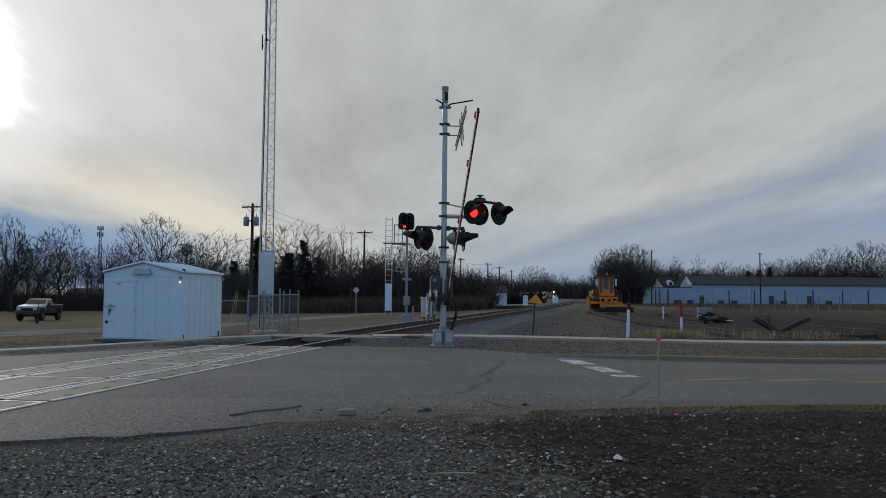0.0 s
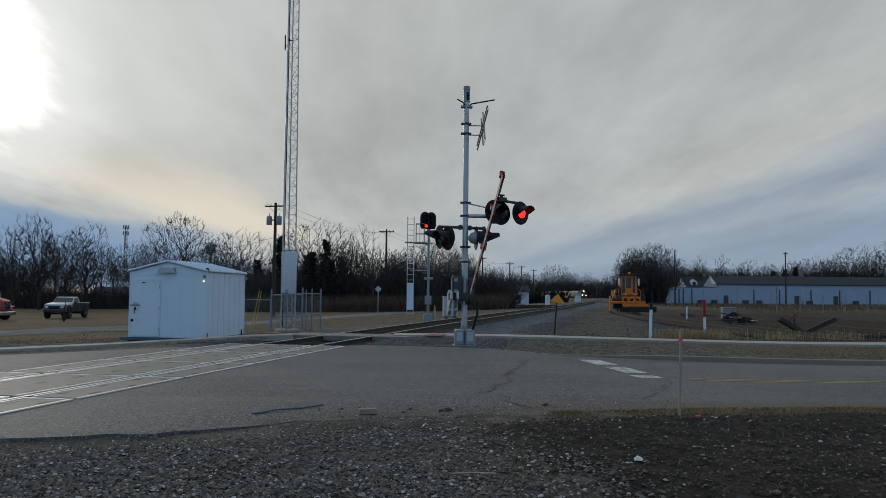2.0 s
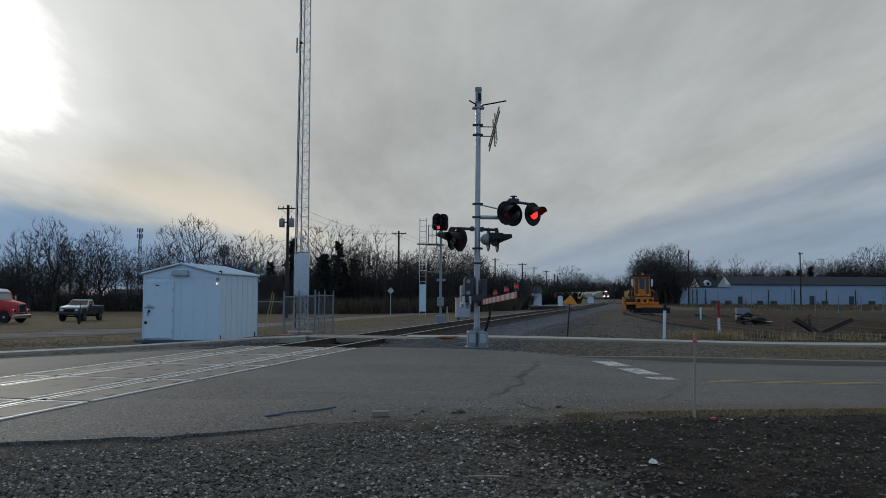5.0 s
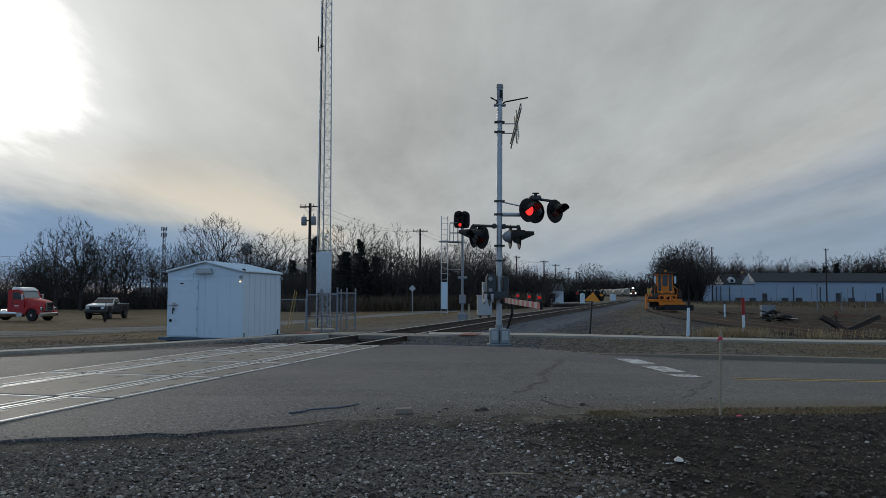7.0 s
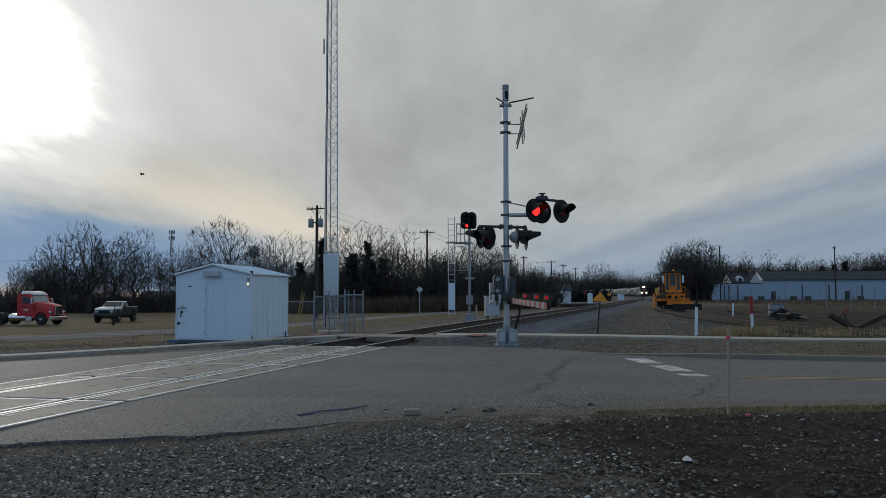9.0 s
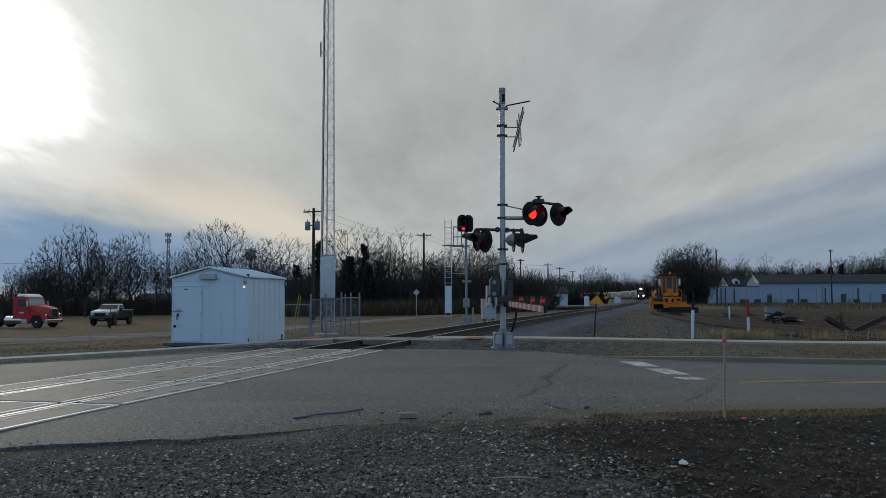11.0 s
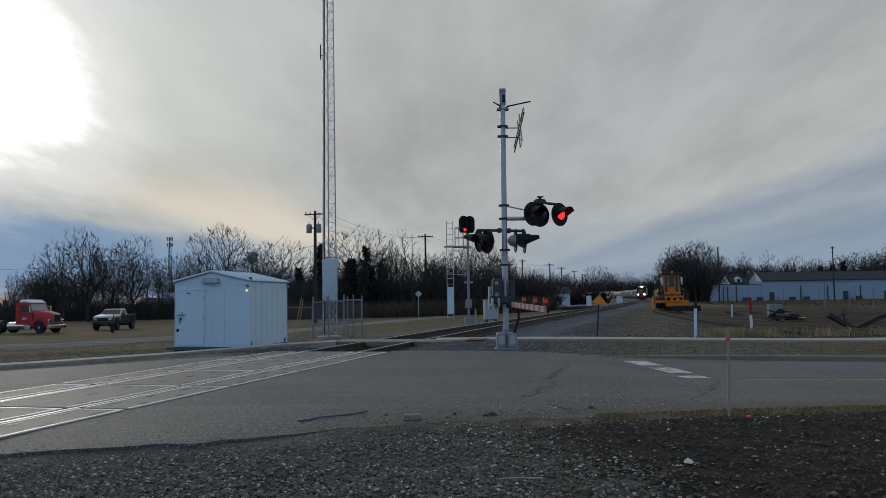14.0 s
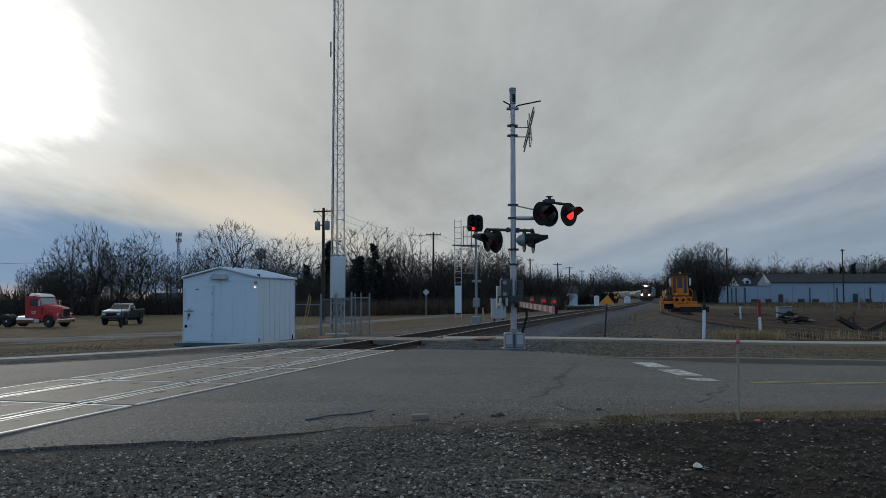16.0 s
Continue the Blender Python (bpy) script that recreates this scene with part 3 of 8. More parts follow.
def cover(x, y):
    """Shares of dark soil, gravel, straw grass and packed grey lane at a place; the rest is loose dirt."""
    d = track_x(y) - x
    soil = gravel = straw = packed = 0.0
    near = on(NEAR_EDGE, x)
    if y < near + 1:
        soil = smooth_step(0.2, 2.6, x - 0.35 * (6 - y)) * smooth_step(0.0, 0.9, near - y)
        gravel = (1 - soil) * (0.45 + 0.55 * smooth_step(0.2, 1.3, near - y)) * (1 - 0.6 * smooth_step(0.0, 1.2, x - 0.35 * (6 - y)))
        # the soil share under gravel paints in the shade between the stones
        soil = max(soil, 0.42 * gravel, 0.75 * math.exp(-((x - 0.35) / 0.75) ** 2 - ((y - 7.8) / 0.4) ** 2))
        straw = smooth_step(1.9, 3.0, x) * (1 - smooth_step(0.5, 1.0, near - y)) * 0.9
    elif y < on(WALK_LINE, x) + 0.6 and d < 2:
        gravel = 0.65 * (1 - smooth_step(2, 9, -d)) + 0.15
        straw = 0.75 * smooth_step(5, 12, x) * smooth_step(15, 18, y)
        if y > on(WALK_LINE, x):
            soil = 0.35
    elif d < 2:
        gravel = 0.7 * (1 - smooth_step(3, 7, -d))
        straw = 0.35 + 0.5 * smooth_step(12, 40, -d) + 0.3 * smooth_step(60, 140, y)
        soil = 0.3 + 0.1 * (1 - smooth_step(5, 8, -d)) + 0.35 * smooth_step(8, 12, -d) * (1 - smooth_step(25, 60, -d))
        soil *= 1 - smooth_step(90, 140, y)
        straw *= 1 - 0.6 * (1 - smooth_step(30, 60, y))
    else:
        gravel = 0.7 * (1 - smooth_step(3, 9, d))
        straw = smooth_step(5, 14, d) * 0.95
        lane = abs(y - on(LANE, x)) if x < 40 else 99
        wide = 2.3 + 0.03 * max(0.0, y - 40)
        reach = lane * (1.0 if x < -22 else 0.5)
        clear = (1 - smooth_step(wide, wide + 1.0, reach)) * (1 - 0.6 * (1 - smooth_step(0.25, 0.7, reach)))
        verge = smooth_step(wide, wide + 0.8, reach) * (1 - smooth_step(wide + 1.4, wide + 3.2, reach))
        packed = clear
        gravel = max(gravel, 0.9 * clear)
        straw *= 1 - clear
        if x < -4 and y < 33:
            yard = 1 - smooth_step(27, 30, y)
            gravel, straw = max(gravel, 0.55 * yard), straw * (1 - 0.85 * yard)
        soil = 0.62 * smooth_step(29.5, 31.5, y) * (1 - smooth_step(36.5, 39, y)) if x < -6 else 0.0
        soil = max(soil, 0.6 * verge * (1 - smooth_step(70, 110, y)))
    return soil, gravel, straw, packed


def build_ground():
    xs = steps((-1500, -400, 110), (-400, -120, 28), (-120, -40, 5), (-40, -14, 1.0), (-14, 14, 0.35), (14, 50, 1.0), (50, 150, 4), (150, 500, 35), (500, 1500, 125))
    ys = steps((-200, -20, 30), (-20, 2, 2), (2, 11, 0.3), (11, 48, 0.7), (48, 110, 3), (110, 300, 8), (300, 700, 40), (700, 2400, 210))

    def height(x, y):
        z = land(x, y)
        if abs(x - track_x(y)) >= 1.3 and on(NEAR_EDGE, x) + 0.75 < y < on(FAR_EDGE, x) - 0.3:
            return z - 0.09
        if abs(x - track_x(y)) < 1.3 and y <= 20.3:
            return z - 0.3
        if abs(x - track_x(y)) < 2.2 and 20.3 < y < 31:
            return z - 0.35
        if abs(x) < 60 and y < 60:
            flush = smooth_step(-2.0, -0.9, x) * (1 - smooth_step(0.3, 1.0, abs(y - on(NEAR_EDGE, x))))
            z += (-0.012 + 0.009 * flush) + 0.012 * (1 - 0.9 * flush) * (noise.noise((x * 0.9, y * 0.9, 0.3)) + 0.6 * noise.noise((x * 2.6, y * 2.6, 3.0)))
        if on(NEAR_EDGE, x) - 0.1 < y < on(NEAR_EDGE, x) + 0.8:
            z -= 0.022 * (1 - smooth_step(-2.2, -0.8, x))
        return z + soil_rise(x, y)

    s = sheet("ground", xs, lambda x: ys, None, height)
    data = s.mesh("ground", ground_material(), True)
    lay = data.color_attributes.new("cover", "FLOAT_COLOR", "POINT")
    lay.data.foreach_set("color", [c for v in data.vertices for c in cover(v.co.x, v.co.y)])
    tagged(new("ground", data), "winter ground of straw grass, dark soil and gravel", "ground", kind="structure")


build_ground()


def build_road():
    share = np.linspace(0, 1, 25)
    road = tagged(new("road", None), "grey worn asphalt road over the level crossing", "road", kind="structure")
    for s in (-1, 1):
        # each side of the crossing panels is a sheet of its own
        offs = steps((0, 12, 0.16), (12, 16, 0.5), (16, 32, 2), (32, 150, 10))
        grid = []
        for off in offs:
            x0 = track_x(13) + s * (1.52 + off)
            a, b = on(NEAR_EDGE, x0), on(FAR_EDGE, x0)
            loose = smooth_step(-2.4, -0.6, x0) * (1 - smooth_step(5, 9, x0))
            a += (0.1 + 0.25 * loose) * noise.noise((x0 * 0.8, 3.0, 0.0)) + (0.05 + 0.16 * loose) * noise.noise((x0 * 3.1, 8.0, 0.0))
            line = []
            for k in share:
                y = a + (b - a) * k
                x = x0 + (track_x(y) - track_x(13)) * max(0.0, 1 - off / 8)
                line.append((x, y, land(x, y)))
            grid.append(line)
        n = len(share)
        vs = [p for line in grid for p in line]
        fs = [(i * n + j, (i + 1) * n + j, (i + 1) * n + j + 1, i * n + j + 1) for i in range(len(grid) - 1) for j in range(n - 1)]
        lane = Shape().raw(vs, fs)
        for edge in ([g[0] for g in grid], [g[-1] for g in grid], grid[0]):
            k = len(edge)
            lane.raw(edge + [(x, y, z - 0.08) for x, y, z in edge], [(i, i + 1, i + 1 + k, i + k) for i in range(k - 1)])
        sheet_ob = part("asphalt", lane, ASPHALT, road)
        # swept dirt lies along the crumbling near edge
        dust = sheet_ob.data.color_attributes.new("dust", "FLOAT_COLOR", "POINT")
        shares = []
        for v in sheet_ob.data.vertices:
            k = (1 - smooth_step(0.0, 1.5, v.co.y - on(NEAR_EDGE, v.co.x))) * (0.3 + 0.7 * smooth_step(-2.4, -0.4, v.co.x))
            shares += [k, k, k, 1.0]
        dust.data.foreach_set("color", shares)

    def patch(name, line, width, mat, lift=0.004, parent=road, label=""):
        """A painted line or sealed crack that follows the road."""
        s = Shape()
        pts = [Vector((x, y)) for x, y in line]
        ring = []
        for i, p in enumerate(pts):
            way = (pts[min(i + 1, len(pts) - 1)] - pts[max(i - 1, 0)]).normalized()
            off = Vector((-way.y, way.x)) * width / 2
            ring.append([(*(p + off), land(*(p + off)) + lift), (*(p - off), land(*(p - off)) + lift)])
        vs = [q for r in ring for q in r]
        s.raw(vs, [(2 * i, 2 * i + 1, 2 * i + 3, 2 * i + 2) for i in range(len(ring) - 1)])
        return part(name, s, mat, parent, label)

    for off in (0.1, -0.1):
        patch("centre_line", [(x, 12.85 - 0.01 * (x - 5) + off) for x in np.arange(4.8, 60, 1.0)], 0.065, YELLOW_LINE, label="worn yellow centre line")
    # three bars of a worn white stop marking
    for x, y0, y1, w in ((3.98, 16.4, 15.3, 0.44), (4.08, 14.85, 13.75, 0.42), (4.12, 13.35, 12.95, 0.42)):
        patch("stop_bar", [(x + 0.1 * k / 4, y0 + (y1 - y0) * k / 4) for k in range(5)], w, WHITE_LINE, label="worn white stop bar piece")
    rng = random.Random(3)

    def crack(x0, y0, x1, y1, n, wide):
        line = [(x0 + (x1 - x0) * k / n + rng.uniform(-0.09, 0.09), y0 + (y1 - y0) * k / n + rng.uniform(-0.1, 0.1)) for k in range(n + 1)]
        patch("sealed_crack", line, wide * 1.8, TAR, 0.004, label="dark irregular crack in the asphalt")

    crack(2.66, 16.1, 2.14, 14.2, 12, 0.035)
    crack(2.14, 14.2, 1.8, 13.1, 8, 0.04)
    crack(1.8, 13.1, 1.67, 11.9, 8, 0.032)
    crack(1.67, 11.9, 1.11, 10.5, 10, 0.022)
    crack(1.4, 10.0, 1.55, 9.3, 6, 0.016)
    crack(4.4, 12.6, 3.3, 10.4, 14, 0.014)
    crack(3.4, 15.6, 4.3, 12.9, 12, 0.012)
    crack(-0.5, 19.3, 0.8, 18.2, 8, 0.016)
    # kerb along the far side
    kerb = Shape()
    line = [(x, on(FAR_EDGE, x)) for x in steps((2.6, 14, 0.4), (14, 120, 6))]
    ring = [[(x, y - 0.02, land(x, y) - 0.05), (x, y, land(x, y) + 0.09 * smooth_step(2.6, 6.5, x)), (x, y + 0.16, land(x, y) + 0.1 * smooth_step(2.6, 6.5, x)), (x, y + 0.2, land(x, y) - 0.05)] for x, y in line]
    kerb.loft(ring)
    tagged(part("kerb", kerb, KERB), "low grey concrete kerb along the road", "kerb", kind="structure")


build_road()


def build_walk():
    walk_path = tagged(new("pavement", None), "pale concrete footpath that crosses the rails", "pavement", kind="structure")
    xs = steps((-60, -12, 3.0), (-12, 14, 1.5), (14, 60, 3.0))
    for a, b in zip(xs, xs[1:]):
        mid = (a + b) / 2
        if abs(mid - track_x(25)) < 1.9:
            continue
        wide = 1.0 if mid < -3 else 1.3
        s = Shape()
        b2 = b - 0.015
        tops = []
        for x in (a, b2):
            y = on(WALK_LINE, x)
            tops.append([(x, y - wide / 2, land(x, y) + 0.05), (x, y + wide / 2, land(x, y) + 0.05)])
        top = [tops[0][0], tops[1][0], tops[1][1], tops[0][1]]
        low = [(x, y, z - 0.16) for x, y, z in top]
        s.raw(low + top, [(3, 2, 1, 0), (4, 5, 6, 7), (0, 1, 5, 4), (1, 2, 6, 5), (2, 3, 7, 6), (3, 0, 4, 7)])
        part("slab", s, CONCRETE, walk_path)


build_walk()


# ---- the railway ----
def frame_at(y, offset=0.0, z=0.0, line=track_x):
    """A pose on the track: x across, y along."""
    a = math.atan2(line(y + 1.5) - line(y - 1.5), 3.0)
    return pose(line(y), y, z, 0, 0, -math.degrees(a)) @ Matrix.Translation((offset, 0, 0))


def rail_shape(ys, offset, z0, line):
    """Foot, web and head of one rail; z0 is the rail's top."""
    prof = [(-0.07, -0.17), (-0.07, -0.155), (-0.012, -0.14), (-0.012, -0.045), (-0.036, -0.035), (-0.036, -0.004), (0.036, -0.004), (0.036, -0.035), (0.012, -0.045), (0.012, -0.14), (0.07, -0.155), (0.07, -0.17)]
    rings = []
    for y in ys:
        m = frame_at(y, offset, z0, line)
        rings.append([tuple(m @ Vector((x, 0, z))) for x, z in prof])
    return Shape().loft(rings)


def head_shape(ys, offset, z0, line):
    rings = []
    for y in ys:
        m = frame_at(y, offset, z0, line)
        rings.append([tuple(m @ Vector((x, 0, z))) for x, z in ((-0.035, -0.006), (-0.03, 0.0), (0.03, 0.0), (0.035, -0.006))])
    return Shape().loft(rings)


def build_track():
    track = tagged(new("railway_track", None), "single railway track with rusty rails on dark ties", "railway track", kind="structure")
    ys = steps((-30, 40, 2.0), (40, 200, 6.0), (200, 880, 12.0))
    for off in (-0.755, 0.755):
        rail = part("rail", rail_shape(ys, off, 0.012, track_x), RAIL_SIDE, track)
        part("rail_head", head_shape(ys, off, 0.013, track_x), RAIL_TOP, rail, "polished running surface")
    tie = Shape().box(0, 0, 0, 2.6, 0.23, 0.18, cut=0.015).mesh("tie", TIE)
    y = 20.9
    count = 0
    while y < 170:
        if not (abs(y - on(WALK_LINE, track_x(y))) < 0.95):
            ob = part("tie", tie, None, track)
            ob.matrix_basis = frame_at(y, RNG.uniform(-0.04, 0.04), -0.255)
            count += 1
        y += 0.56
    # ballast bed
    ring = []
    for y in steps((20.4, 60, 1.2), (60, 200, 6), (200, 880, 14)):
        m = frame_at(y)
        ring.append([tuple(m @ Vector((x, 0, z))) for x, z in ((-3.1, land(*(m @ Vector((-3.1, 0, 0))).xy) - 0.06), (-1.75, -0.2), (0, -0.25), (1.75, -0.2), (4.7, land(*(m @ Vector((4.7, 0, 0))).xy) - 0.04))])
    bed = Shape()
    n = 5
    bed.raw([p for r in ring for p in r], [(k * n + i, k * n + i + 1, (k + 1) * n + i + 1, (k + 1) * n + i) for k in range(len(ring) - 1) for i in range(n - 1)])
    part("ballast_bed", bed, BALLAST_BED, track, "grey crushed stone ballast")
    # loose ballast stones
    stones = Shape()
    rng = random.Random(11)
    for _ in range(16000):
        y = 20.6 + 75 * rng.random() ** 2.2
        x = rng.uniform(-3.3, 3.3) if rng.random() < 0.55 else rng.uniform(1.2, 5.2)
        if abs(y - on(WALK_LINE, track_x(y))) < 0.8 and abs(x) < 2:
            continue
        m = frame_at(y)
        z = -0.2 - 0.05 * (1 - min(1, abs(x) / 1.75)) if abs(x) < 1.75 else -0.2 - (abs(x) - 1.75) * (0.12 if x < 0 else 0.05)
        q = m @ Vector((x, 0, 0))
        z = max(z, land(q.x, q.y) - 0.01) if abs(x) > 1.75 else z
        pebble(stones, m @ Vector((x, 0, z)), rng.uniform(0.02, 0.045), rng)
    tagged(part("ballast_stones", stones, BALLAST, track), kind="stuff")
    # crossing panels
    surface = tagged(new("crossing_surface", None), "pale concrete crossing panels with steel edge angles", "crossing panel", kind="structure")
    ylist = list(np.arange(-4.7, 18.0, 2.46))
    for y in ylist:
        for x0, x1 in ((-1.5, -0.86), (-0.66, 0.66), (0.86, 1.5)):
            m = frame_at(y + 1.22)
            s = Shape().box((x0 + x1) / 2, 0, -0.1 + 0.013, x1 - x0, 2.43, 0.2, m, cut=0.012)
            panel = part("panel", s, PANEL, surface)
            for side in (x0 + 0.025, x1 - 0.025):
                part("edge_angle", Shape().box(side, 0, 0.012, 0.046, 2.43, 0.012, m), RUST_EDGE if y < 7 and side > 1.4 else SHEEN_STEEL, panel)
            part("end_angle", Shape().box((x0 + x1) / 2, 1.18, 0.012, x1 - x0 - 0.1, 0.05, 0.012, m), SHEEN_STEEL, panel)
            for k, xx in enumerate(np.linspace(x0 + 0.14, x1 - 0.14, 3 if x1 - x0 > 1 else 2)):
                for yy in (-0.8, 0.0, 0.8):
                    part("lifting_hole", Shape().box(xx, yy + 0.1 * (k % 2), 0.0125, 0.075, 0.19, 0.005, m), BLACK, panel)
    slab_m = frame_at(on(WALK_LINE, track_x(25)))
    for x0, x1 in ((-1.95, -0.86), (-0.66, 0.66), (0.86, 1.95)):
        part("panel", Shape().box((x0 + x1) / 2, 0, -0.05, x1 - x0, 1.5, 0.14, slab_m, cut=0.015), PANEL, surface)
    for x0 in (-2.6, 2.6):
        part("warning_plate", Shape().box(x0, 0, 0.052 + land(*(slab_m @ Vector((x0, 0, 0))).xy), 0.5, 0.95, 0.02, slab_m), RED_PLATE, surface, "red tactile warning plate")


def pebble(s, p, r, rng, flat=0.65):
    """One loose stone: an uneven octahedron, cut twice."""
    a = rng.uniform(0, 6.28)
    c, d = math.cos(a), math.sin(a)
    sx, sy, sz = r * rng.uniform(0.8, 1.4), r * rng.uniform(0.7, 1.0), r * flat * rng.uniform(0.7, 1.1)
    vs = []
    for k in range(6):
        b = k * math.pi / 3 + rng.uniform(-0.25, 0.25)
        u, v = sx * math.cos(b), sy * math.sin(b)
        vs.append((p[0] + c * u - d * v, p[1] + d * u + c * v, p[2] + rng.uniform(-0.15, 0.2) * sz))
    for k in range(3):
        b = k * 2.094 + rng.uniform(-0.3, 0.3)
        u, v = 0.55 * sx * math.cos(b), 0.55 * sy * math.sin(b)
        vs.append((p[0] + c * u - d * v, p[1] + d * u + c * v, p[2] + sz * rng.uniform(0.75, 1.0)))
    s.raw(vs, [(0, 1, 6), (1, 2, 7, 6), (2, 3, 7), (3, 4, 8, 7), (4, 5, 8), (5, 0, 6, 8), (6, 7, 8)])


RUST_EDGE = material("rust_stained_edge_steel", (0.5, 0.34, 0.13), 0.6, 0.1, vary=0.25, coarse=2.0)
# Nearly white diffuse colour paints in the glint of the steel edges.
SHEEN_STEEL = material("worn_steel_with_painted_sheen", (0.72, 0.71, 0.68), 0.5, 0.1, vary=0.15, coarse=2.0, bump=0.05)
RED_PLATE = material("faded_red_tactile_plate", (0.22, 0.075, 0.055), 0.8, vary=0.2)
BALLAST_BED = material("ballast_bed", (0.058, 0.069, 0.088), 0.95, vary=0.55, coarse=1.0, fine=22, bump=1.0)
build_track()


def build_siding():
    siding = tagged(new("siding_track", None), "disused rusty siding half sunk in dirt", "railway track", kind="structure")
    ys = steps((26, 132, 3.0))
    for off in (-0.755, 0.755):
        part("rail", rail_shape(ys, off, -0.12, siding_x), RAIL_SIDE, siding)
    tie = Shape().box(0, 0, 0, 2.6, 0.23, 0.14, cut=0.015).mesh("tie", TIE)
    y = 26.4
    while y < 130:
        part("tie", tie, None, siding).matrix_basis = frame_at(y, RNG.uniform(-0.06, 0.06), -0.36, siding_x)
        y += 0.6
    # a second, abandoned pair of rails further out
    for off in (4.6, 6.1, 11.0, 12.5):
        part("rail", rail_shape(steps((29, 62 + off * 2, 3.0)), off, -0.16, siding_x), RAIL_SIDE, siding)


build_siding()


# ---- the crossing signal with its gate ----
MAST = Vector((1.73, 20.0, 0.0))


def flasher(parent, x, y, z, turn, bowl=GREY_PAINT, flashes=False):
    """A crossing lamp that faces turn degrees round z from +x: dark disc, bowl, lens, hood. Returns the seat of its light."""
    m = pose(x, y, z, 0, 0, turn) @ pose(0, 0, 0, 0, 90, 0)
    head = part("flasher", Shape().spin([(0.0, -0.012), (0.29, -0.012), (0.3, 0.0), (0.29, 0.012), (0.17, 0.014), (0.0, 0.014)], m, 28), BLACK, parent, "round black flasher disc", True)
    part("bowl", Shape().spin([(0.0, -0.2), (0.05, -0.19), (0.12, -0.13), (0.165, -0.012), (0.0, -0.012)], m, 20), bowl, head, "rounded lamp housing", True)
    part("lens", Shape().spin([(0.0, 0.016), (0.152, 0.016), (0.148, 0.03), (0.08, 0.045), (0.0, 0.05)], m, 24), RED_LENS, head, "unlit dark red lens", True)
    rings = []
    for k, (r, h) in enumerate(((0.17, 0.012), (0.172, 0.18), (0.165, 0.36))):
        ring = []
        for i in range(13):
            a = radians(-118 + 236 * i / 12) * (1 - 0.22 * k) + math.pi
            ring.append((r * math.cos(a), r * math.sin(a), h))
        rings.append(ring)
    hood = Shape()
    outer = [[(p[0] * 1.03, p[1] * 1.03, p[2]) for p in ring] for ring in rings]
    for a, b in zip(rings, rings[1:]):
        hood.raw(a + b, [(i, i + 1, 14 + i, 13 + i) for i in range(12)], m)
    for a, b in zip(outer, outer[1:]):
        hood.raw(a + b, [(i + 1, i, 13 + i, 14 + i) for i in range(12)], m)
    part("hood", hood, BLACK, head, "black cut-away hood", True)
    if not flashes:
        return None
    light = part("light", Shape().spin([(0.0, 0.0), (0.135, 0.0), (0.13, 0.012), (0.0, 0.022)], None, 20), LIT_RED, head, "glowing red light")
    return light, m


